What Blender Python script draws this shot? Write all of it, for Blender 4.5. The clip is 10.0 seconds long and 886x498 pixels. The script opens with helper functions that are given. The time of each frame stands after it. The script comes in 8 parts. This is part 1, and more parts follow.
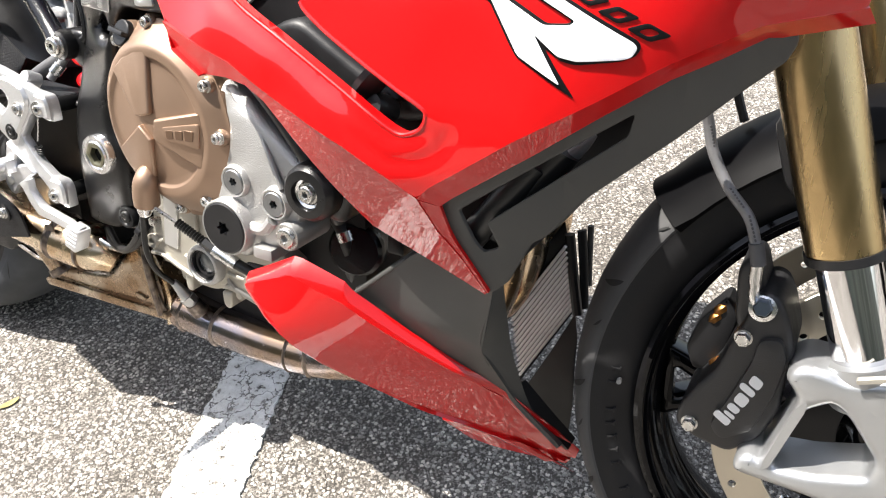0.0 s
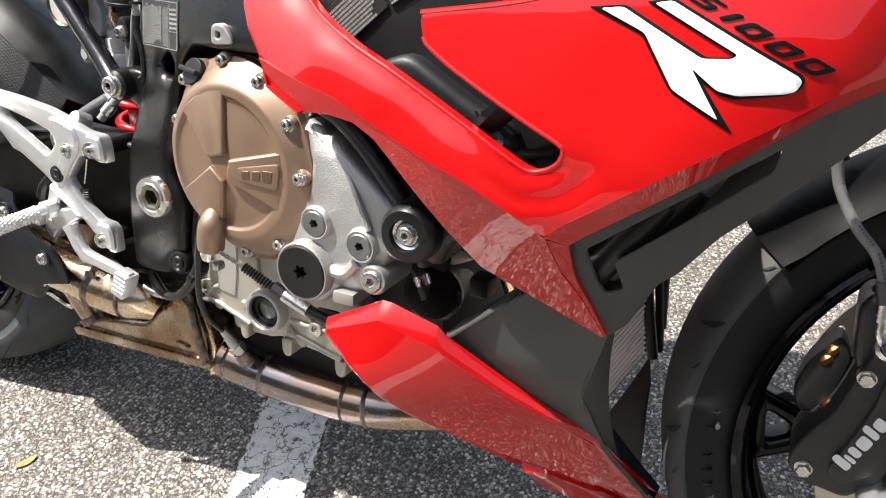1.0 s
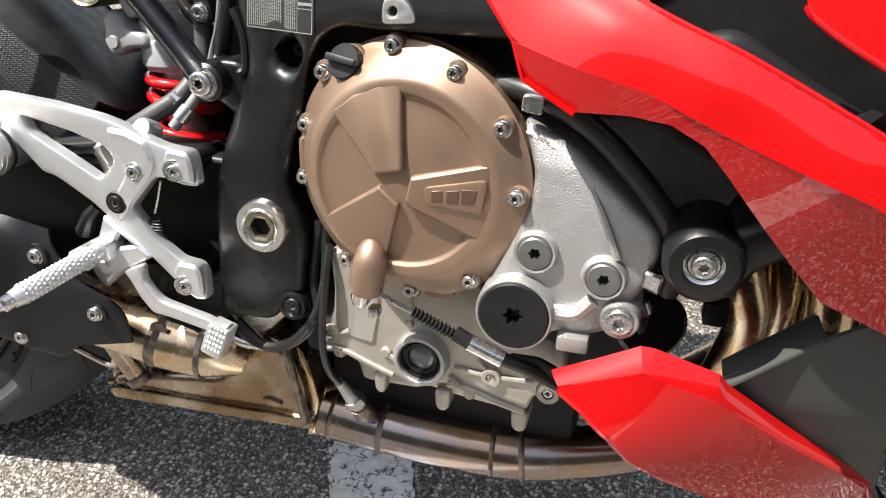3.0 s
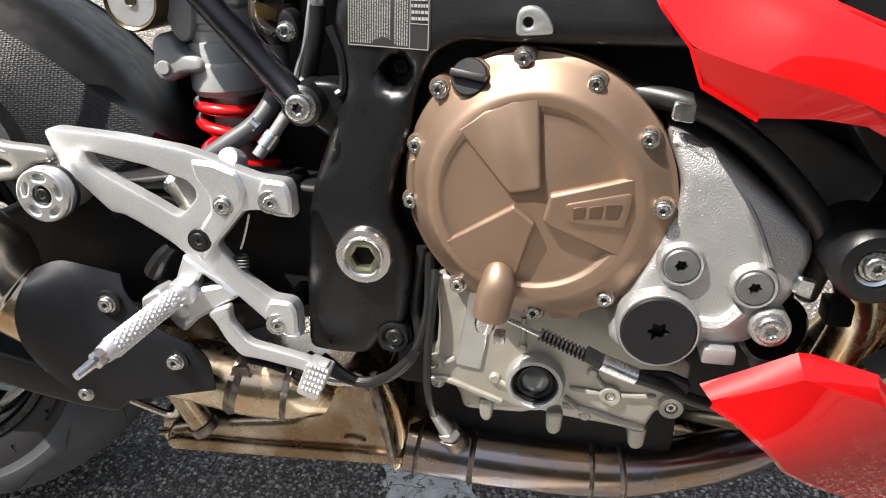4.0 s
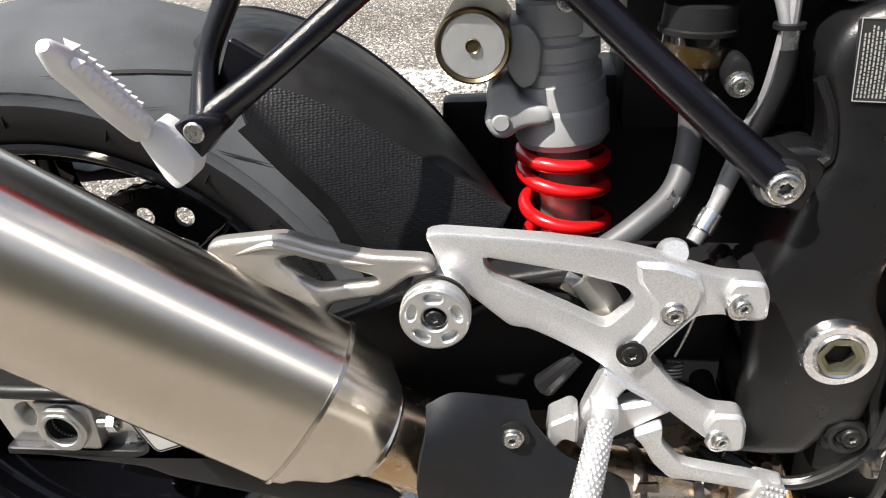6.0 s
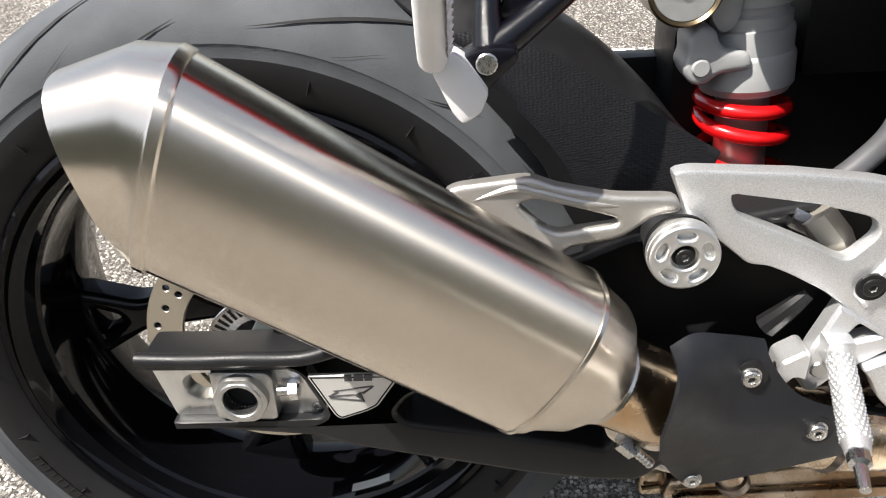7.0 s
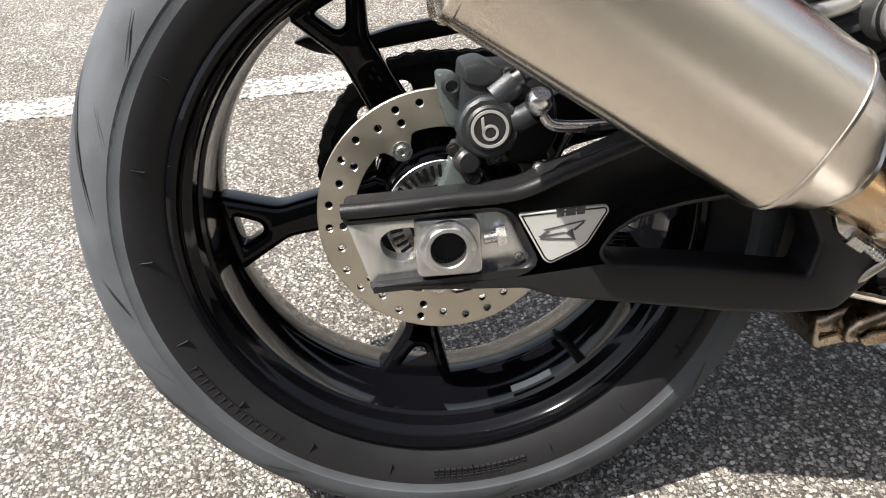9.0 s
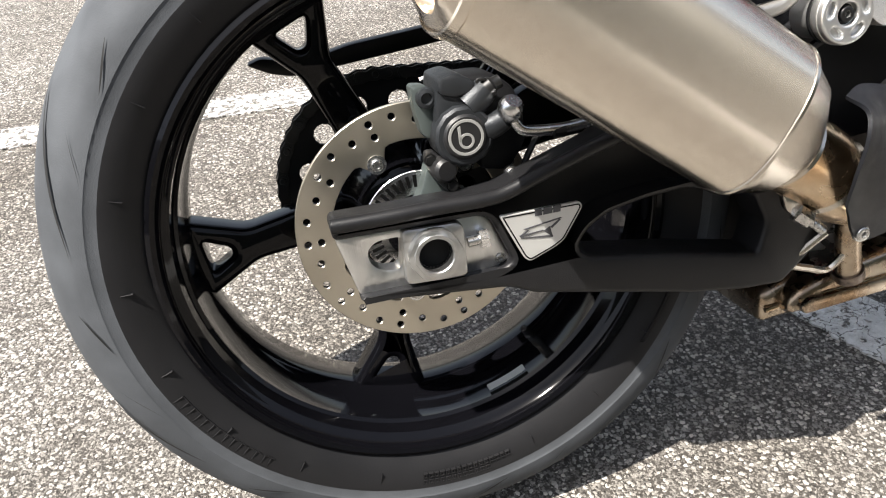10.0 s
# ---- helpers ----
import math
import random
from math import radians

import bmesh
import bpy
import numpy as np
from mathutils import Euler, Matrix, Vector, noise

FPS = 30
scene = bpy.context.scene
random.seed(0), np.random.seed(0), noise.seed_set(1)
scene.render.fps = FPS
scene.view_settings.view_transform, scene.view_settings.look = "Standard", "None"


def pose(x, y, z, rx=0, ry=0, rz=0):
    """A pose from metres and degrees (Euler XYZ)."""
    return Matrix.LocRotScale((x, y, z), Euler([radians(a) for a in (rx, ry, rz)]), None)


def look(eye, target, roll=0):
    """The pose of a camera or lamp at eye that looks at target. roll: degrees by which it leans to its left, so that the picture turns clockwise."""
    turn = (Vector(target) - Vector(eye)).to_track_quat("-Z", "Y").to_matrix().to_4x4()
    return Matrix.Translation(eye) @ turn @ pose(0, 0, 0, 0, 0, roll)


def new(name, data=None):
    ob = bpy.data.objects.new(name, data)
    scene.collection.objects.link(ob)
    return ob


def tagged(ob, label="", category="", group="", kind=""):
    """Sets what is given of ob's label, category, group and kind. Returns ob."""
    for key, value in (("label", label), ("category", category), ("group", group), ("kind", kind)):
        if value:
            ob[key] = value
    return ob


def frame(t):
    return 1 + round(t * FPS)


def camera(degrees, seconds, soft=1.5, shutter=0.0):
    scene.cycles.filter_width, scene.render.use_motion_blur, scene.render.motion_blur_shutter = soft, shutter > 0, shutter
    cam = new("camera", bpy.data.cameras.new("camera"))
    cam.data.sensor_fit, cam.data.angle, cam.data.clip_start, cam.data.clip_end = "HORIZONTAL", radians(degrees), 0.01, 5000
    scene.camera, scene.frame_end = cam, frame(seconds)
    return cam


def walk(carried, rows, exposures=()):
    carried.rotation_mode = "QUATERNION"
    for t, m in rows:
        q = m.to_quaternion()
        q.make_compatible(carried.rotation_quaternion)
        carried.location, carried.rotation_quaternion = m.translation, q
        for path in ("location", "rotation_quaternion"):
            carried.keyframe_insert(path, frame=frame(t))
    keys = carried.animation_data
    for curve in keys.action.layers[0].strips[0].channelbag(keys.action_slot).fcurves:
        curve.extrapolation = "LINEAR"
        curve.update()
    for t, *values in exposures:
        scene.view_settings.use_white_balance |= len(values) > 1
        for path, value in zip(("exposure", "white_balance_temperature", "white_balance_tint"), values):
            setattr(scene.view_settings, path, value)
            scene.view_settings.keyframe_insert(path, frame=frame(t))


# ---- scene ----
from mathutils.geometry import delaunay_2d_cdt

cam = camera(60.4, 10.0, 1.1)
METRES = 1.5921
LEAN = 12.180  # the motorcycle leans away on its side stand
START = pose(1.3352, -0.5454, 0.8490, -36.262, 4.458, 28.634)
ROWS = [
    (0.0, 0.0, 0.0, 0.0, 0.0, 0.0, 0.0),
    (0.5, -0.0307, -0.0015, 0.01, -1.32, 3.71, 0.21),
    (1.0, -0.0735, 0.016, -0.002, -2.67, 3.52, 0.53),
    (1.5, -0.1107, 0.0425, -0.0015, -3.92, 2.98, 1.29),
    (2.0, -0.1426, 0.075, 0.0105, -5.24, 2.31, 1.85),
    (3.5, -0.2866, 0.1514, 0.0519, -14.48, 0.86, 7.39),
    (4.0, -0.3264, 0.173, 0.0564, -16.97, 1.42, 8.82),
    (4.5, -0.3514, 0.2107, 0.0801, -17.88, 1.74, 9.64),
    (5.0, -0.3946, 0.2467, 0.1188, -17.92, 0.52, 9.48),
    (5.5, -0.4333, 0.2762, 0.1508, -17.67, -1.35, 11.29),
    (6.0, -0.4832, 0.3071, 0.1712, -18.7, -4.08, 14.08),
    (7.5, -0.6435, 0.3636, 0.1735, -25.4, -5.88, 16.85),
    (8.0, -0.6802, 0.386, 0.1448, -27.29, -3.01, 19.36),
    (8.5, -0.7193, 0.4077, 0.1253, -28.91, 2.5, 21.75),
    (9.0, -0.7454, 0.4226, 0.1047, -28.18, -0.52, 20.18),
    (9.5, -0.7745, 0.4287, 0.0928, -33.08, -2.88, 22.2),
    (10.0, -0.7891, 0.4343, 0.1179, -36.73, -2.63, 24.71),
]
EXPOSURES = [(0.0, 1.72), (0.5, 1.42), (2.0, 1.36), (3.5, 1.20), (5.5, 1.08), (7.5, 1.18), (9.5, 1.24), (10.0, 1.24)]
BETWEEN = [(2.2, look((1.045, -0.550, 0.809), (0.373, 0.955, -0.323), -3.0)), (3.3, look((0.847, -0.547, 0.804), (0.417, 1.026, -0.353), -2.1)), (6.2, look((0.353, -0.429, 0.832), (0.099, 1.093, -0.441), -6.9))]
walk(cam, sorted([(t, START @ pose(METRES * x, METRES * y, METRES * z, 90 + pitch, roll, yaw)) for t, x, y, z, yaw, pitch, roll in ROWS] + BETWEEN, key=lambda row: row[0]), EXPOSURES)

# ---- world and light ----
SUN_DIR = Vector((-0.50, -0.17, 1.0)).normalized()
world = bpy.data.worlds.new("sky")
scene.world = world
world.use_nodes = True
wn = world.node_tree.nodes
sky = wn.new("ShaderNodeTexSky")
sky.sky_type, sky.sun_disc = "NISHITA", False
sky.sun_elevation = math.asin(SUN_DIR.z)
sky.sun_rotation = math.atan2(SUN_DIR.x, SUN_DIR.y)
sky.dust_density = 2.0
haze = wn.new("ShaderNodeHueSaturation")
haze.inputs["Saturation"].default_value = 0.55
world.node_tree.links.new(sky.outputs[0], haze.inputs["Color"])
world.node_tree.links.new(haze.outputs[0], wn["Background"].inputs[0])
wn["Background"].inputs[1].default_value = 0.105
sun = new("sun", bpy.data.lights.new("sun", "SUN"))
sun.data.energy, sun.data.angle, sun.data.color = 5.0, radians(0.53), (1.0, 0.945, 0.87)
sun.matrix_world = SUN_DIR.to_track_quat("Z", "Y").to_matrix().to_4x4()


# ---- materials ----
def material(name, color, rough=0.5, metal=0.0, coat=0.0, bump=0.0, bump_scale=400.0, var=0.0, var_scale=12.0,
             rough_var=0.0, color2=None, aniso=0.0, detail=3.0, stretch=(1, 1, 1), spec=0.5, vor=False):
    """A principled material with broad stains and fine grain, at the object's own metres."""
    m = bpy.data.materials.new(name)
    m.use_nodes = True
    nt = m.node_tree
    b = nt.nodes["Principled BSDF"]
    b.inputs["Base Color"].default_value = (*color, 1)
    b.inputs["Roughness"].default_value = rough
    b.inputs["Metallic"].default_value = metal
    b.inputs["Coat Weight"].default_value = coat
    b.inputs["Coat Roughness"].default_value = 0.03
    b.inputs["Specular IOR Level"].default_value = spec
    b.inputs["Anisotropic"].default_value = aniso
    tc = nt.nodes.new("ShaderNodeTexCoord")
    mp = nt.nodes.new("ShaderNodeMapping")
    mp.inputs["Scale"].default_value = stretch
    nt.links.new(tc.outputs["Object"], mp.inputs["Vector"])

    def noise_node(scale, det):
        n = nt.nodes.new("ShaderNodeTexNoise")
        n.inputs["Scale"].default_value, n.inputs["Detail"].default_value = scale, det
        nt.links.new(mp.outputs[0], n.inputs["Vector"])
        return n
    if var or color2:
        n = noise_node(var_scale, 5.0)
        ramp = nt.nodes.new("ShaderNodeValToRGB")
        c2 = color2 or tuple(c * (1 - var) for c in color)
        ramp.color_ramp.elements[0].position, ramp.color_ramp.elements[1].position = 0.38, 0.64
        ramp.color_ramp.elements[0].color = (*c2, 1)
        ramp.color_ramp.elements[1].color = (*color, 1)
        nt.links.new(n.outputs["Fac"], ramp.inputs[0])
        nt.links.new(ramp.outputs[0], b.inputs["Base Color"])
    if rough_var:
        n = noise_node(var_scale * 4, 4.0)
        mr = nt.nodes.new("ShaderNodeMapRange")
        mr.inputs["From Min"].default_value, mr.inputs["From Max"].default_value = 0.3, 0.7
        mr.inputs["To Min"].default_value, mr.inputs["To Max"].default_value = rough - rough_var, rough + rough_var
        nt.links.new(n.outputs["Fac"], mr.inputs[0])
        nt.links.new(mr.outputs[0], b.inputs["Roughness"])
    if bump:
        if vor:
            n = nt.nodes.new("ShaderNodeTexVoronoi")
            n.inputs["Scale"].default_value, n.inputs["Randomness"].default_value = bump_scale, 0.35
            nt.links.new(mp.outputs[0], n.inputs["Vector"])
            out = n.outputs["Distance"]
        else:
            out = noise_node(bump_scale, detail).outputs["Fac"]
        bp = nt.nodes.new("ShaderNodeBump")
        bp.inputs["Strength"].default_value, bp.inputs["Distance"].default_value = bump, 0.001
        nt.links.new(out, bp.inputs["Height"])
        nt.links.new(bp.outputs[0], b.inputs["Normal"])
    return m


RED = material("red paint", (0.43, 0.0020, 0.0030), 0.45, 0, 1.0, 0.0, 60, 0.05, 6, spec=0.1)
RED.node_tree.nodes["Principled BSDF"].inputs["Coat Roughness"].default_value = 0.012
GREY = material("dark grey plastic", (0.052, 0.052, 0.049), 0.5, 0, 0, 0.10, 2500, 0.10, 9, 0.05, spec=0.3)
BLACK = material("black plastic", (0.011, 0.011, 0.012), 0.42, 0, 0, 0.12, 1500, 0.25, 14, 0.08, spec=0.3)
SATIN = material("satin black frame paint", (0.0065, 0.0065, 0.007), 0.31, 0, 0.0, 0.20, 1100, 0.2, 10, 0.05, spec=0.4)
WRINKLE = material("wrinkled black swingarm paint", (0.012, 0.012, 0.013), 0.40, 0, 0, 0.22, 900, 0.2, 10, 0.06, spec=0.3)
TUBE_BLACK = material("metal-flake black tube paint", (0.0035, 0.0035, 0.006), 0.20, 0.0, 0.2, 0.22, 1800, 0.3, 20, spec=0.3)
GLOSS = material("gloss black rim paint", (0.003, 0.003, 0.004), 0.10, 0, 0.22, 0.02, 90, 0.2, 8, 0.03, spec=0.1)
DARK = material("dark engine parts", (0.008, 0.008, 0.009), 0.55, 0, 0, 0.2, 300, 0.3, 20, spec=0.3)
BRONZE = material("bronze engine paint", (0.315, 0.215, 0.152), 0.42, 0.72, 0, 0.10, 1400, 0.07, 10, 0.04)
CAST = material("cast aluminium paint", (0.45, 0.445, 0.435), 0.38, 0.72, 0, 0.75, 900, 0.10, 14, 0.05)
CAST_LOW = material("cast sump aluminium", (0.44, 0.415, 0.36), 0.44, 0.60, 0, 0.22, 1100, 0.20, 20, 0.08)
ALU = material("machined aluminium", (0.72, 0.72, 0.72), 0.24, 1.0, 0, 0.05, 900, 0.06, 30, 0.06)
TURNED = material("milled aluminium", (0.84, 0.84, 0.83), 0.34, 1.0, 0, 0.25, 160, 0.08, 30, 0.05, stretch=(4, 1, 0.15))
AXLE = material("dull zinc axle steel", (0.60, 0.60, 0.59), 0.42, 1.0, 0, 0.06, 900, 0.15, 40, 0.08)
SATIN_ALU = material("satin aluminium", (0.66, 0.66, 0.65), 0.38, 0.9, 0, 0.05, 1200, 0.06, 40, 0.04)
BARE = material("bare cast alloy", (0.44, 0.425, 0.40), 0.36, 0.75, 0, 0.25, 700, 0.12, 20, 0.05)
FOOT = material("silver cast fork foot", (0.42, 0.43, 0.44), 0.36, 0.8, 0, 0.15, 900, 0.08, 20, 0.04)
TURNED_END = material("turned aluminium end", (0.80, 0.81, 0.82), 0.42, 0.9, 0, 0.03, 500, 0.06, 60, 0.05)
SILVER = material("silver sparkle paint", (0.74, 0.745, 0.755), 0.32, 0.75, 0.10, 0.22, 2200, 0.22, 1200, 0.05)
STEEL = material("brushed stainless steel", (0.60, 0.555, 0.49), 0.22, 1.0, 0, 0.02, 1200, 0.03, 6, 0.0)
BRUSHED = material("brushed silencer steel", (0.74, 0.675, 0.585), 0.25, 1.0, 0, 0.02, 1400, 0.03, 6, 0.0, aniso=0.95)
tang = BRUSHED.node_tree.nodes.new("ShaderNodeTangent")
tang.direction_type, tang.uv_map = "UV_MAP", "brush"
hair_map = BRUSHED.node_tree.nodes.new("ShaderNodeUVMap")
hair_map.uv_map = "brush"
hair_size = BRUSHED.node_tree.nodes.new("ShaderNodeMapping")
hair_size.inputs["Scale"].default_value = (1500, 90, 1)
hair = BRUSHED.node_tree.nodes.new("ShaderNodeTexNoise")
hair.inputs["Scale"].default_value, hair.inputs["Detail"].default_value = 1.0, 3.0
hair_bump = BRUSHED.node_tree.nodes.new("ShaderNodeBump")
hair_bump.inputs["Strength"].default_value, hair_bump.inputs["Distance"].default_value = 0.10, 0.001
BRUSHED.node_tree.links.new(hair_map.outputs[0], hair_size.inputs["Vector"])
BRUSHED.node_tree.links.new(hair_size.outputs[0], hair.inputs["Vector"])
BRUSHED.node_tree.links.new(hair.outputs["Fac"], hair_bump.inputs["Height"])
BRUSHED.node_tree.links.new(hair_bump.outputs[0], BRUSHED.node_tree.nodes["Principled BSDF"].inputs["Normal"])
BRUSHED.node_tree.links.new(tang.outputs[0], BRUSHED.node_tree.nodes["Principled BSDF"].inputs["Tangent"])
HOT = material("heat-tinted exhaust steel", (0.70, 0.60, 0.46), 0.24, 1.0, 0, 0.012, 160, 0.3, 16, 0.08, color2=(0.54, 0.36, 0.20))
SHIELD = material("speckled black heat shield paint", (0.012, 0.013, 0.016), 0.42, 0.15, 0, 0.3, 1500, 0.2, 20, 0.06, spec=0.3)
COLLECTOR = material("stained exhaust steel", (0.56, 0.49, 0.40), 0.27, 1.0, 0, 0.012, 160, 0.3, 14, 0.08, color2=(0.25, 0.17, 0.105))
FENDER = material("black mudguard plastic", (0.003, 0.003, 0.0035), 0.45, 0, 0.0, 0.02, 90, 0.2, 10, 0.03, spec=0.04)
HOT_BLUE = material("blued exhaust pipe", (0.28, 0.275, 0.315), 0.22, 1.0, 0, 0.012, 160, 0.3, 14, 0.06, color2=(0.34, 0.245, 0.175))
WELD = material("weld bead", (0.30, 0.25, 0.21), 0.42, 1.0, 0, 0.6, 300, 0.4, 90, color2=(0.10, 0.085, 0.08))
SCREW = material("zinc screws", (0.62, 0.61, 0.59), 0.30, 1.0, 0, 0.1, 900, 0.2, 120, 0.08)
BLACK_SCREW = material("black oxide screws", (0.03, 0.03, 0.03), 0.4, 0.7, 0, 0.1, 900, 0.2, 120)
RUBBER = material("tyre rubber", (0.0125, 0.0125, 0.0135), 0.52, 0, 0, 0.08, 350, 0.18, 9, 0.06, spec=0.22)
TREAD_CLEAN = material("tyre tread", (0.060, 0.060, 0.061), 0.62, 0, 0, 0.15, 700, 0.2, 18, 0.05, spec=0.25)
PEG_ALU = material("bead-blasted aluminium", (0.74, 0.74, 0.75), 0.50, 0.30, 0, 0.15, 1600, 0.06, 40, 0.05)
TREAD = material("worn dusty tyre tread", (0.084, 0.090, 0.098), 0.75, 0, 0, 0.25, 700, 0.28, 18, 0.05, spec=0.12)
GROOVE = material("groove and bore shade", (0.006, 0.006, 0.006), 0.8)
HOSE = material("grey braided hose", (0.24, 0.24, 0.25), 0.45, 0.3, 0, 0.5, 1600, 0.25, 60)
CABLE = material("black cable", (0.012, 0.012, 0.012), 0.4, 0, 0, 0.1, 600, 0.2, 30)
GREYHOSE = material("grey rubber hose", (0.065, 0.065, 0.07), 0.5, 0, 0, 0.1, 600, 0.15, 30)
GOLD = material("gold anodised fork", (0.50, 0.36, 0.18), 0.26, 1.0, 0, 0.04, 200, 0.08, 8, 0.05, stretch=(3, 3, 0.3))
CHROME = material("chromed fork tube", (0.72, 0.72, 0.73), 0.07, 1.0)
DISC = material("brake disc steel", (0.60, 0.55, 0.46), 0.38, 1.0, 0, 0.12, 220, 0.08, 9, 0.05)
CALIPER = material("black caliper and disc hole shade", (0.015, 0.015, 0.016), 0.42, 0, 0, 0.25, 900, 0.2, 20, 0.06)
CALIPER_GREY = material("grey anodised caliper", (0.030, 0.033, 0.037), 0.42, 0.4, 0, 0.3, 900, 0.2, 30, 0.06)
CALIPER_PLATE = material("green-grey anodised plate", (0.13, 0.155, 0.15), 0.38, 0.6, 0, 0.1, 900, 0.15, 30, 0.06)
COPPER = material("copper pad pin", (0.55, 0.26, 0.08), 0.35, 1.0, 0, 0.1, 300, 0.2, 60)
SPRING = material("red spring enamel", (0.55, 0.006, 0.008), 0.22, 0, 0.8, 0.03, 120, 0.1, 20)
SHOCK = material("grey anodised shock body", (0.40, 0.405, 0.41), 0.42, 0.2, 0, 0.12, 900, 0.1, 20, 0.05)
BROWN = material("brown anodised metal", (0.16, 0.125, 0.075), 0.32, 0.9, 0, 0.06, 400, 0.15, 20)
WHITE = material("white lettering", (0.62, 0.62, 0.62), 0.4, 0, 0, 0.05, 300, 0.06, 40)
DECAL = material("silver decal", (0.80, 0.82, 0.85), 0.30, 0.1, 0.4, 0.02, 60, 0.05, 14)
# decal black, also laid in recess floors as their shade
INK = material("black decal ink and recess shade", (0.004, 0.004, 0.004), 0.4, spec=0.15)
LABEL = material("black type label", (0.02, 0.02, 0.02), 0.35, 0, 0.3, 0.05, 300, 0.1, 30)
PRINT = material("grey label print", (0.26, 0.26, 0.25), 0.4)
RECESS = material("screw recess shade", (0.32, 0.32, 0.31), 0.45, 0.8)
FOIL = material("silver label", (0.62, 0.62, 0.60), 0.34, 0.5, 0, 0.05, 300, 0.05, 30)
FIN = material("radiator fins", (0.80, 0.80, 0.79), 0.45, 0.1, 0, 0.5, 900, 0.2, 30)
OLIVE = material("chromated socket", (0.28, 0.27, 0.19), 0.34, 0.9, 0, 0.1, 300, 0.2, 60)
HUG = material("pebbled black mudguard plastic", (0.007, 0.007, 0.008), 0.42, 0, 0, 0.45, 560, 0.12, 20, 0.05, stretch=(0.6, 1, 1.0), vor=True, spec=0.3)
SMOKE = material("smoked reservoir plastic", (0.012, 0.010, 0.009), 0.15, 0, 0.6, 0.04, 60, 0.3, 30)
AMBER = material("amber fluid band", (0.035, 0.022, 0.007), 0.2, 0, 0.5, 0.04, 60, 0.3, 30)
GLASSY = material("oil sight glass", (0.16, 0.17, 0.17), 0.08, 0, 1.0, 0.05, 90, 0.4, 60)
PLUG = material("grey anodised plugs", (0.26, 0.265, 0.27), 0.35, 0.85, 0, 0.08, 900, 0.1, 60, 0.05)
BRONZE_DARK = material("engraved bronze", (0.16, 0.10, 0.065), 0.45, 0.6, 0, 0.1, 900, 0.1, 60)
WALL = material("dark paint of the added wall", (0.16, 0.17, 0.13), 0.8, 0, 0, 0.5, 30, 0.5, 1.5)
LEAF = material("dry yellow leaf", (0.30, 0.24, 0.07), 0.6, 0, 0, 0.3, 300, 0.4, 60)


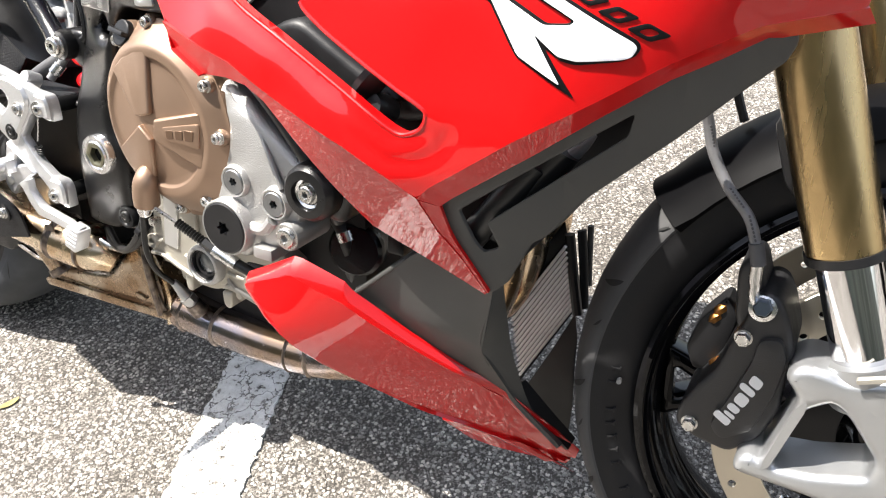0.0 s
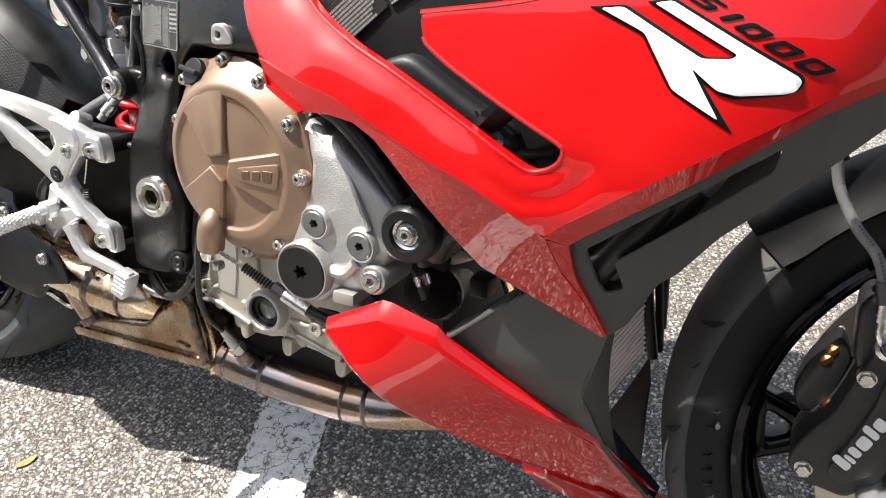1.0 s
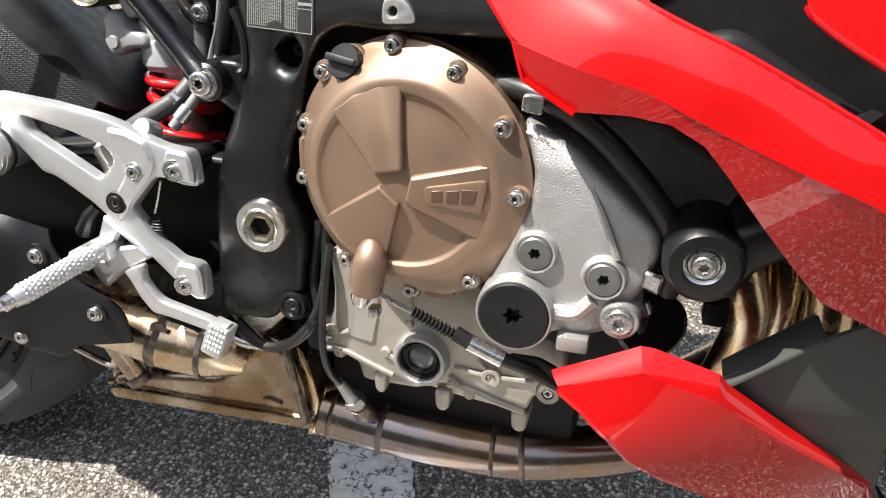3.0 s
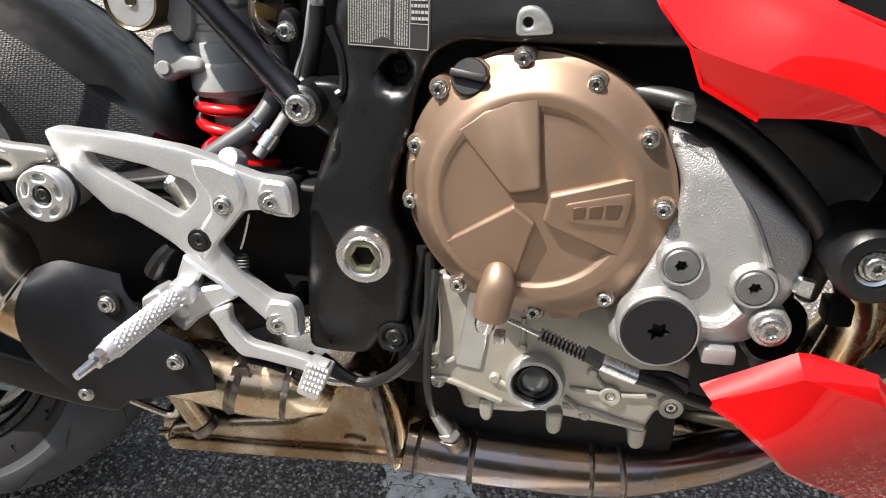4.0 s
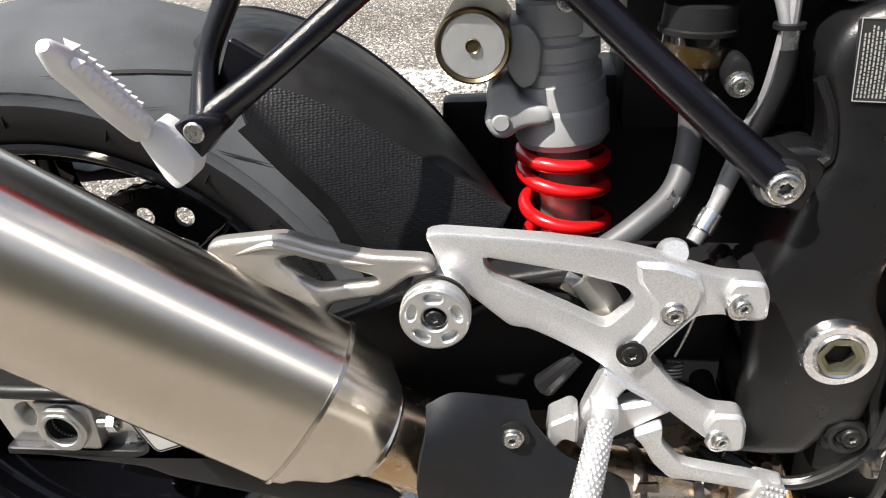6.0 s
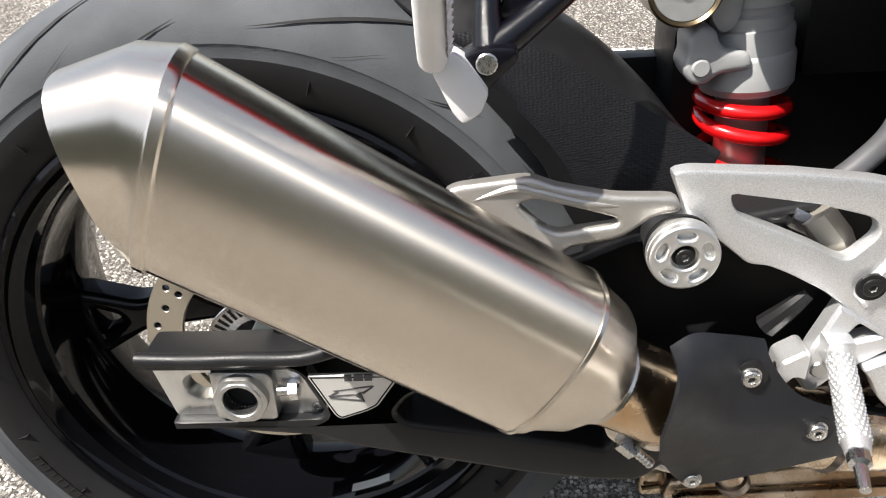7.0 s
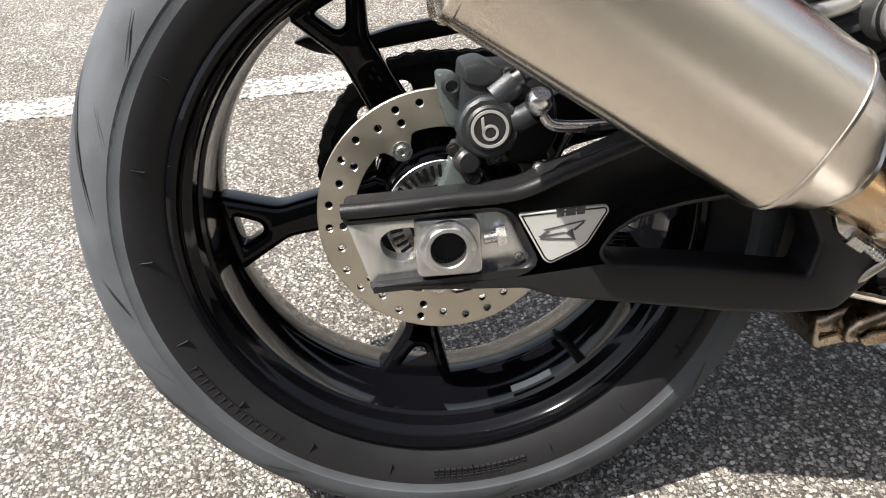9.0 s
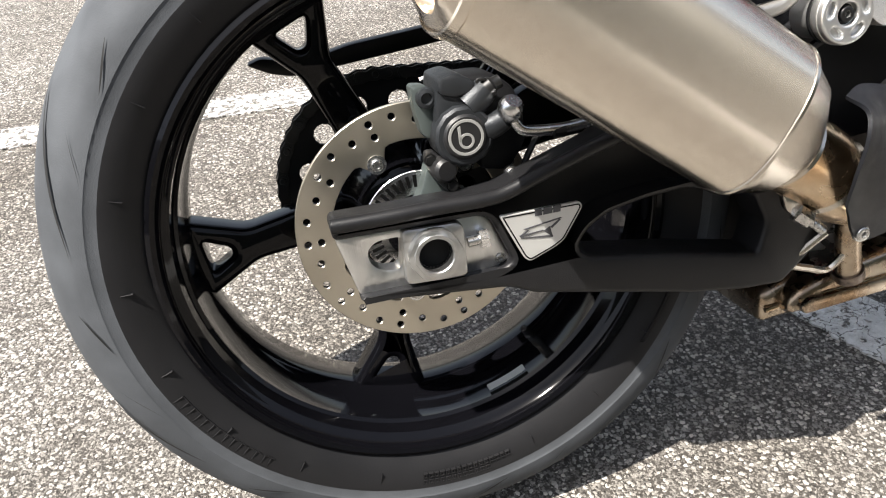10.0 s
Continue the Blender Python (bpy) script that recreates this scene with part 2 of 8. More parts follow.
def asphalt(name, chip, binder, scale=170.0, share=0.5):
    """Worn asphalt: pale crushed stone of several sizes in a dark binder, with broad stains."""
    m = bpy.data.materials.new(name)
    m.use_nodes = True
    nt = m.node_tree
    b = nt.nodes["Principled BSDF"]
    b.inputs["Roughness"].default_value = 0.85
    tc = nt.nodes.new("ShaderNodeTexCoord")

    def vor(s, feature="F1"):
        warp = nt.nodes.new("ShaderNodeTexNoise")
        warp.inputs["Scale"].default_value = s * 0.9
        mix = nt.nodes.new("ShaderNodeMixRGB")
        mix.inputs[0].default_value = 0.006
        nt.links.new(tc.outputs["Object"], warp.inputs["Vector"])
        nt.links.new(tc.outputs["Object"], mix.inputs[1])
        nt.links.new(warp.outputs["Color"], mix.inputs[2])
        v = nt.nodes.new("ShaderNodeTexVoronoi")
        v.feature = feature
        v.inputs["Scale"].default_value = s
        nt.links.new(mix.outputs[0], v.inputs["Vector"])
        return v

    def math_node(op, a, c=None, d=None):
        n = nt.nodes.new("ShaderNodeMath")
        n.operation = op
        for i, v in enumerate((a, c, d)):
            if v is None:
                continue
            if isinstance(v, (int, float)):
                n.inputs[i].default_value = v
            else:
                nt.links.new(v, n.inputs[i])
        return n.outputs[0]

    def ramp(src, *stops):
        r = nt.nodes.new("ShaderNodeValToRGB")
        els = r.color_ramp.elements
        while len(els) < len(stops):
            els.new(0.5)
        for e, (p, c) in zip(els, stops):
            e.position, e.color = p, (*c, 1)
        nt.links.new(src, r.inputs[0])
        return r.outputs[0]
    big, small = vor(scale), vor(scale * 2.3)
    edge = vor(scale, "DISTANCE_TO_EDGE")
    sep = nt.nodes.new("ShaderNodeSeparateColor")
    nt.links.new(big.outputs["Color"], sep.inputs[0])
    stone = ramp(sep.outputs[0], (0.0, tuple(c * 0.45 for c in chip)), (0.5, tuple(c * 0.8 for c in chip)), (1.0, tuple(min(c * 1.3, 0.85) for c in chip)))
    sep2 = nt.nodes.new("ShaderNodeSeparateColor")
    nt.links.new(small.outputs["Color"], sep2.inputs[0])
    grit = ramp(sep2.outputs[1], (0.45, binder), (0.95, tuple(c * 0.50 for c in chip)))
    patch = nt.nodes.new("ShaderNodeTexNoise")
    patch.inputs["Scale"].default_value, patch.inputs["Detail"].default_value = 16.0, 7.0
    patch.inputs["Roughness"].default_value = 0.62
    nt.links.new(tc.outputs["Object"], patch.inputs["Vector"])
    level = math_node("MULTIPLY_ADD", patch.outputs["Fac"], 2.6 * share, -0.30 * share)
    keep = math_node("LESS_THAN", sep.outputs[1], level)
    core = math_node("LESS_THAN", big.outputs["Distance"], math_node("ADD", math_node("MULTIPLY", sep.outputs[2], 0.42), 0.22))
    fac = math_node("MULTIPLY", keep, core)
    mix = nt.nodes.new("ShaderNodeMixRGB")
    nt.links.new(fac, mix.inputs[0])
    nt.links.new(grit, mix.inputs[1])
    nt.links.new(stone, mix.inputs[2])
    broad = nt.nodes.new("ShaderNodeTexNoise")
    broad.inputs["Scale"].default_value, broad.inputs["Detail"].default_value = 1.4, 9.0
    broad.inputs["Roughness"].default_value = 0.68
    nt.links.new(tc.outputs["Object"], broad.inputs["Vector"])
    stain = ramp(broad.outputs["Fac"], (0.34, (0.50, 0.465, 0.42)), (0.60, (1, 0.99, 0.975)))
    mul = nt.nodes.new("ShaderNodeMixRGB")
    mul.blend_type = "MULTIPLY"
    mul.inputs[0].default_value = 1.0
    nt.links.new(mix.outputs[0], mul.inputs[1])
    nt.links.new(stain, mul.inputs[2])
    nt.links.new(mul.outputs[0], b.inputs["Base Color"])
    height = math_node("ADD", math_node("MULTIPLY", edge.outputs["Distance"], math_node("ADD", math_node("MULTIPLY", keep, 1.6), 0.4)),
                       math_node("MULTIPLY", small.outputs["Distance"], -0.35))
    bp = nt.nodes.new("ShaderNodeBump")
    bp.inputs["Strength"].default_value, bp.inputs["Distance"].default_value = 0.9, 0.004
    nt.links.new(height, bp.inputs["Height"])
    nt.links.new(bp.outputs[0], b.inputs["Normal"])
    return m


ASPHALT = asphalt("worn asphalt", (0.66, 0.625, 0.575), (0.062, 0.055, 0.048), 175.0, 0.56)
# asphalt darkened by colour to stand for shade on the far ground
ASPHALT_SHADE = asphalt("asphalt with shade in its colour", (0.20, 0.20, 0.20), (0.05, 0.05, 0.05))


def road_paint(name, wear=0.34):
    """White road paint, cracked into plates and worn through to the stone in places."""
    m = asphalt(name, (0.60, 0.575, 0.53), (0.10, 0.095, 0.09), 150.0, 0.62)
    nt = m.node_tree
    b = nt.nodes["Principled BSDF"]
    stone = b.inputs["Base Color"].links[0].from_socket
    tc = nt.nodes.new("ShaderNodeTexCoord")
    warp = nt.nodes.new("ShaderNodeTexNoise")
    warp.inputs["Scale"].default_value, warp.inputs["Detail"].default_value = 55.0, 6.0
    nt.links.new(tc.outputs["Object"], warp.inputs["Vector"])
    bend = nt.nodes.new("ShaderNodeMixRGB")
    bend.inputs[0].default_value = 0.05
    nt.links.new(tc.outputs["Object"], bend.inputs[1])
    nt.links.new(warp.outputs["Color"], bend.inputs[2])
    crack = nt.nodes.new("ShaderNodeTexVoronoi")
    crack.feature = "DISTANCE_TO_EDGE"
    crack.inputs["Scale"].default_value = 26.0
    nt.links.new(bend.outputs[0], crack.inputs["Vector"])
    worn = nt.nodes.new("ShaderNodeTexNoise")
    worn.inputs["Scale"].default_value, worn.inputs["Detail"].default_value = 70.0, 8.0
    nt.links.new(tc.outputs["Object"], worn.inputs["Vector"])

    def step(src, p0, p1):
        r = nt.nodes.new("ShaderNodeMapRange")
        r.inputs["From Min"].default_value, r.inputs["From Max"].default_value = p0, p1
        nt.links.new(src, r.inputs[0])
        return r.outputs[0]
    keep = nt.nodes.new("ShaderNodeMath")
    keep.operation = "MULTIPLY"
    nt.links.new(step(crack.outputs["Distance"], 0.012, 0.035), keep.inputs[0])
    nt.links.new(step(worn.outputs["Fac"], wear, wear + 0.06), keep.inputs[1])
    mix = nt.nodes.new("ShaderNodeMixRGB")
    nt.links.new(keep.outputs[0], mix.inputs[0])
    nt.links.new(stone, mix.inputs[1])
    tone = nt.nodes.new("ShaderNodeValToRGB")
    tone.color_ramp.elements[0].position, tone.color_ramp.elements[1].position = 0.3, 0.65
    tone.color_ramp.elements[0].color, tone.color_ramp.elements[1].color = (0.60, 0.59, 0.56, 1), (0.80, 0.79, 0.77, 1)
    nt.links.new(worn.outputs["Fac"], tone.inputs[0])
    nt.links.new(tone.outputs[0], mix.inputs[2])
    nt.links.new(mix.outputs[0], b.inputs["Base Color"])
    return m


PAINT = road_paint("worn white road paint")
PAINT_FADED = road_paint("faded white road paint", 0.46)


# ---- building kit ----
def finish(name, bm, mat, parent=None, label="", sharp=35):
    """Links a bmesh as one mesh object under a thing or part."""
    bmesh.ops.recalc_face_normals(bm, faces=bm.faces)
    me = bpy.data.meshes.new(name)
    bm.to_mesh(me)
    bm.free()
    me.polygons.foreach_set("use_smooth", [True] * len(me.polygons))
    me.set_sharp_from_angle(angle=radians(sharp))
    for m in (mat if isinstance(mat, (list, tuple)) else [mat]):
        me.materials.append(m)
    ob = new(name, me)
    if parent is not None:
        ob.parent = parent
    if label:
        tagged(ob, label)
    return ob


def part(name, bm, mat, parent, label="", sharp=35):
    return finish(name, bm, mat, parent, label, sharp)


def rounded(pts, r=0.006, n=3):
    """The closed outline with its corners rounded."""
    out, k = [], len(pts)
    for i in range(k):
        p, a, b = Vector(pts[i]), Vector(pts[i - 1]), Vector(pts[(i + 1) % k])
        la, lb = (a - p).length, (b - p).length
        da, db = (a - p).normalized() * min(r, la * 0.45), (b - p).normalized() * min(r, lb * 0.45)
        for j in range(n + 1):
            t = j / n
            out.append(tuple((p + da) * (1 - t) ** 2 + p * 2 * t * (1 - t) + (p + db) * t ** 2))
    return out


def circle(cx, cz, r, n=16):
    return [(cx + r * math.cos(2 * math.pi * i / n), cz + r * math.sin(2 * math.pi * i / n)) for i in range(n)]


def area2(pts):
    return sum(pts[i - 1][0] * pts[i][1] - pts[i][0] * pts[i - 1][1] for i in range(len(pts)))


def inset(pts, d):
    """The closed outline moved inwards (anticlockwise outlines) by d."""
    out, k = [], len(pts)
    for i in range(k):
        p, a, b = Vector(pts[i]), Vector(pts[i - 1]), Vector(pts[(i + 1) % k])
        e1, e2 = (p - a), (b - p)
        if e1.length < 1e-9 or e2.length < 1e-9:
            out.append(tuple(p))
            continue
        e1.normalize(), e2.normalize()
        n1, n2 = Vector((-e1.y, e1.x)), Vector((-e2.y, e2.x))
        m = n1 + n2
        if m.length < 1e-6:
            out.append(tuple(p))
            continue
        m.normalize()
        out.append(tuple(p + m * d / max(0.45, m.dot(n1))))
    return out


def prism(outline, y0, y1, bevel=0.003, seg=2, r=0.006, holes=(), bm=None, warp=None, back=False):
    """A slab in the plane of the machine: outline (x, z), near face at y0, far face at y1, rounded near edge, holes through it."""
    bm = bm or bmesh.new()
    first = len(bm.verts)
    loops = []
    for k, o in enumerate((outline, *holes)):
        o = rounded(o, r if k == 0 else min(r, 0.005)) if r else list(o)
        if (area2(o) > 0) != (k == 0):
            o = o[::-1]
        loops.append(o)
    near, far = [], []
    for o in loops:
        rings = []
        for j in range(seg + 1):
            a = j / seg * math.pi / 2
            rings.append([(x, y0 + bevel * (1 - math.sin(a)), z) for x, z in inset(o, bevel * (1 - math.cos(a)))])
        rings = [[(x, y0 + bevel * (1 - math.sin(j / seg * math.pi / 2)), z) for x, z in inset(o, bevel * (1 - math.cos(j / seg * math.pi / 2)))] for j in range(seg + 1)]
        rings.insert(0, [(x, y1, z) for x, z in o])
        vs = [[bm.verts.new(p) for p in ring] for ring in rings]
        k = len(o)
        for a, b in zip(vs, vs[1:]):
            for i in range(k):
                bm.faces.new((a[i], a[(i + 1) % k], b[(i + 1) % k], b[i]))
        near += [bm.edges.get((vs[-1][i], vs[-1][(i + 1) % k])) for i in range(k)]
        far += [bm.edges.get((vs[0][i], vs[0][(i + 1) % k])) for i in range(k)]
    bmesh.ops.triangle_fill(bm, use_beauty=True, edges=[e for e in near if e], normal=(0, -1, 0))
    bmesh.ops.triangle_fill(bm, use_beauty=True, edges=[e for e in far if e], normal=(0, 1, 0))
    if warp:
        bm.verts.ensure_lookup_table()
        for v in list(bm.verts)[first:]:
            v.co = Vector(warp(*v.co))
    return bm


def spline(pts, n):
    """n points along a Catmull-Rom curve through pts, evenly by control point."""
    P = [Vector(p) for p in pts]
    if len(P) == 2:
        return [P[0].lerp(P[1], i / (n - 1)) for i in range(n)]
    P = [P[0] * 2 - P[1], *P, P[-1] * 2 - P[-2]]
    out = []
    for i in range(n):
        u = i / (n - 1) * (len(P) - 3)
        k = min(int(u), len(P) - 4)
        t = u - k
        a, b, c, d = P[k:k + 4]
        out.append(0.5 * (2 * b + (c - a) * t + (2 * a - 5 * b + 4 * c - d) * t * t + (3 * b - a - 3 * c + d) * t ** 3))
    return out


def tube(pts, r, n=12, steps=None, bm=None, straight=False, flat=1.0):
    """A round bar along the points; r may be a radius for each point."""
    bm = bm or bmesh.new()
    k = len(pts)
    if straight:
        path, rad = [Vector(p) for p in pts], (r if isinstance(r, (list, tuple)) else [r] * k)
    else:
        steps = steps or 6 * (k - 1) + 1
        path = spline(pts, steps)
        rad = [v[0] for v in spline([(q, 0, 0) for q in r], steps)] if isinstance(r, (list, tuple)) else [r] * steps
    tan = [(path[min(i + 1, len(path) - 1)] - path[max(i - 1, 0)]).normalized() for i in range(len(path))]
    side = tan[0].orthogonal().normalized()
    rings = []
    for p, t, q in zip(path, tan, rad):
        side = (side - t * side.dot(t)).normalized()
        up = t.cross(side)
        rings.append([bm.verts.new(p + (side * math.cos(2 * math.pi * j / n) + up * math.sin(2 * math.pi * j / n) * flat) * q) for j in range(n)])
    for a, b in zip(rings, rings[1:]):
        for j in range(n):
            bm.faces.new((a[j], a[(j + 1) % n], b[(j + 1) % n], b[j]))
    bm.faces.new(rings[0])
    bm.faces.new(rings[-1])
    return bm


def lathe(profile, centre=(0, 0, 0), axis=(0, -1, 0), n=32, bm=None, closed=False, lobes=None):
    """Turns the profile of (radius, height along the axis) about the axis. lobes: (index, count, depth) of a lobed ring."""
    bm = bm or bmesh.new()
    ax = Vector(axis).normalized()
    q = ax.to_track_quat("Z", "Y").to_matrix()
    c = Vector(centre)
    rings = []
    for i, (r, h) in enumerate(profile):
        if r < 1e-6:
            rings.append([bm.verts.new(c + ax * h)])
            continue
        ring = []
        for j in range(n):
            a = 2 * math.pi * j / n
            k = r * (1 + (lobes[2] * math.cos(lobes[1] * a) if lobes and i in lobes[0] else 0))
            ring.append(bm.verts.new(c + q @ Vector((k * math.cos(a), k * math.sin(a), h))))
        rings.append(ring)
    pairs = list(zip(rings, rings[1:])) + ([(rings[-1], rings[0])] if closed else [])
    for a, b in pairs:
        for j in range(n):
            if len(a) == 1 and len(b) == 1:
                continue
            if len(a) == 1:
                bm.faces.new((a[0], b[(j + 1) % n], b[j]))
            elif len(b) == 1:
                bm.faces.new((a[j], a[(j + 1) % n], b[0]))
            else:
                bm.faces.new((a[j], a[(j + 1) % n], b[(j + 1) % n], b[j]))
    return bm


def polyline(pts, n):
    """About n points along straight runs between the points, with the corners kept."""
    P, k = [Vector(p) for p in pts], max(1, round(n / (len(pts) - 1)))
    return [a.lerp(b, i / k) for a, b in zip(P, P[1:]) for i in range(k)] + [P[-1]]


def loft(rails, n=28, m=5, thick=0.004, smooth=False, bm=None, bow=0.0, straight=False):
    """A panel skin through rails of matching control points, with an inner skin behind it. bow: how far it swells out between two rails."""
    bm = bm or bmesh.new()
    R = [polyline(r, n) if straight else spline(r, n) for r in rails]
    n = len(R[0])
    cols = []
    if smooth and len(R) > 2:
        k = (len(R) - 1) * m + 1
        across = [spline([r[i] for r in R], k) for i in range(n)]
        cols = [[across[i][j] for i in range(n)] for j in range(k)]
    else:
        for a, b in zip(R, R[1:]):
            for j in range(m):
                t = j / m
                cols.append([a[i].lerp(b[i], t) + Vector((0, -1, 0)) * bow * 4 * t * (1 - t) for i in range(n)])
        cols.append(R[-1])
    G = np.array([[tuple(p) for p in c] for c in cols])
    du, dv = np.gradient(G, axis=0), np.gradient(G, axis=1)
    N = np.cross(du, dv)
    N /= np.linalg.norm(N, axis=2, keepdims=True) + 1e-12
    if N[:, :, 1].mean() > 0:
        N = -N
    H = G - N * thick
    a = [[bm.verts.new(p) for p in row] for row in G]
    b = [[bm.verts.new(p) for p in row] for row in H]
    k = len(cols)
    for i in range(k - 1):
        for j in range(n - 1):
            bm.faces.new((a[i][j], a[i + 1][j], a[i + 1][j + 1], a[i][j + 1]))
            bm.faces.new((b[i][j], b[i][j + 1], b[i + 1][j + 1], b[i + 1][j]))
    for i in range(k - 1):
        bm.faces.new((a[i][0], b[i][0], b[i + 1][0], a[i + 1][0]))
        bm.faces.new((a[i][-1], a[i + 1][-1], b[i + 1][-1], b[i][-1]))
    for j in range(n - 1):
        bm.faces.new((a[0][j], a[0][j + 1], b[0][j + 1], b[0][j]))
        bm.faces.new((a[-1][j], b[-1][j], b[-1][j + 1], a[-1][j + 1]))
    return bm


def swell(ctrl, soft=2e-5):
    """A smooth thin-plate surface y(x, z) through, or with soft near, a few known places (x, z, y)."""
    C = np.array(ctrl, float)

    def kernel(d):
        return d * d * np.log(d + 1e-9)
    n = len(C)
    K = kernel(np.hypot(C[:, None, 0] - C[None, :, 0], C[:, None, 1] - C[None, :, 1])) + soft * np.eye(n)
    Q = np.c_[np.ones(n), C[:, :2]]
    W = np.linalg.solve(np.block([[K, Q], [Q.T, np.zeros((3, 3))]]), np.r_[C[:, 2], 0, 0, 0])

    def y(x, z):
        return float(W[:n] @ kernel(np.hypot(x - C[:, 0], z - C[:, 1])) + W[n] + W[n + 1] * x + W[n + 2] * z)
    return y


def skin(outline, y, step=0.006, thick=0.004, holes=(), edge_r=0.0):
    """A curved panel: the outline (x, z) filled with small even triangles on the surface y(x, z), with an inner skin,
    holes through it and, by edge_r, edges that roll back."""
    loops = []
    for o in (outline, *holes):
        line = []
        for a, b in zip(o, o[1:] + o[:1]):
            a, b = Vector(a), Vector(b)
            k = max(1, round((b - a).length / step))
            line += [a.lerp(b, i / k) for i in range(k)]
        loops.append(line)
    E = np.array([tuple(p) for line in loops for p in line])
    lo, hi = E.min(0), E.max(0)

    def inside(p):
        hit = False
        for line in loops:
            for i in range(len(line)):
                a, b = line[i - 1], line[i]
                if (a.y > p[1]) != (b.y > p[1]) and p[0] < (b.x - a.x) * (p[1] - a.y) / (b.y - a.y) + a.x:
                    hit = not hit
        return hit

    def gap(p):
        return float(np.hypot(E[:, 0] - p[0], E[:, 1] - p[1]).min())
    pts = [Vector(p) for line in loops for p in line]
    if edge_r:
        for line in loops:
            ring_o = [tuple(p) for p in line]
            ring_o = ring_o if (area2(ring_o) > 0) == (line is loops[0]) else ring_o[::-1]
            for d in (0.08, 0.22, 0.5):
                pts += [Vector(p) for p in inset(ring_o, edge_r * d) if inside(p) and gap(p) > 0.8 * edge_r * d]
    keep = max(0.5 * step, 0.75 * edge_r)
    for j in range(1, int((hi[1] - lo[1]) / (step * 0.866)) + 1):
        for i in range(int((hi[0] - lo[0]) / step) + 1):
            p = (lo[0] + (i + 0.5 * (j % 2)) * step, lo[1] + j * step * 0.866)
            if inside(p) and gap(p) > keep:
                pts.append(Vector(p))
    rims, n = [], 0
    for line in loops:
        rims += [(n + i, n + (i + 1) % len(line)) for i in range(len(line))]
        n += len(line)
    out = delaunay_2d_cdt(pts, rims, [], 0, 1e-7)
    tris = [f for f in out[2] if inside(sum((out[0][i] for i in f), Vector((0, 0))) / 3)]
    used = sorted({i for f in tris for i in f})
    bm = bmesh.new()
    A, B = {}, {}
    for i in used:
        p = out[0][i]
        d, v = min(1.0, gap(p) / edge_r) if edge_r else 1.0, y(p.x, p.y)
        A[i] = bm.verts.new((p.x, v + edge_r * (1 - math.sqrt(1 - (1 - d) ** 2)), p.y))
        B[i] = bm.verts.new((p.x, v + thick + edge_r, p.y))
    use = set()
    for f in tris:
        bm.faces.new([A[i] for i in f])
        bm.faces.new([B[i] for i in reversed(f)])
        use |= {(f[i], f[(i + 1) % 3]) for i in range(3)}
    for a, b in use:
        if (b, a) not in use:
            bm.faces.new((A[a], B[a], B[b], A[b]))
    return bm


def sections(rings, bm=None, caps=True):
    """A skin through rings of equal count."""
    bm = bm or bmesh.new()
    vs = [[bm.verts.new(p) for p in r] for r in rings]
    n = len(vs[0])
    for a, b in zip(vs, vs[1:]):
        for j in range(n):
            bm.faces.new((a[j], a[(j + 1) % n], b[(j + 1) % n], b[j]))
    if caps:
        bm.faces.new(vs[0])
        bm.faces.new(vs[-1])
    return bm


def block(x0, x1, y0, y1, z0, z1, bevel=0.004, bm=None, m=None):
    bm2 = bmesh.new()
    bmesh.ops.create_cube(bm2, size=1)
    for v in bm2.verts:
        v.co = Vector(((x0 + x1) / 2 + v.co.x * (x1 - x0), (y0 + y1) / 2 + v.co.y * (y1 - y0), (z0 + z1) / 2 + v.co.z * (z1 - z0)))
    if bevel:
        bmesh.ops.bevel(bm2, geom=bm2.edges[:], offset=bevel, segments=2, affect="EDGES", profile=0.6)
    if m:
        bm2.transform(m)
    if bm is None:
        return bm2
    me = bpy.data.meshes.new("tmp")
    bm2.to_mesh(me)
    bm2.free()
    bm.from_mesh(me)
    bpy.data.meshes.remove(me)
    return bm


BOLTS = {}


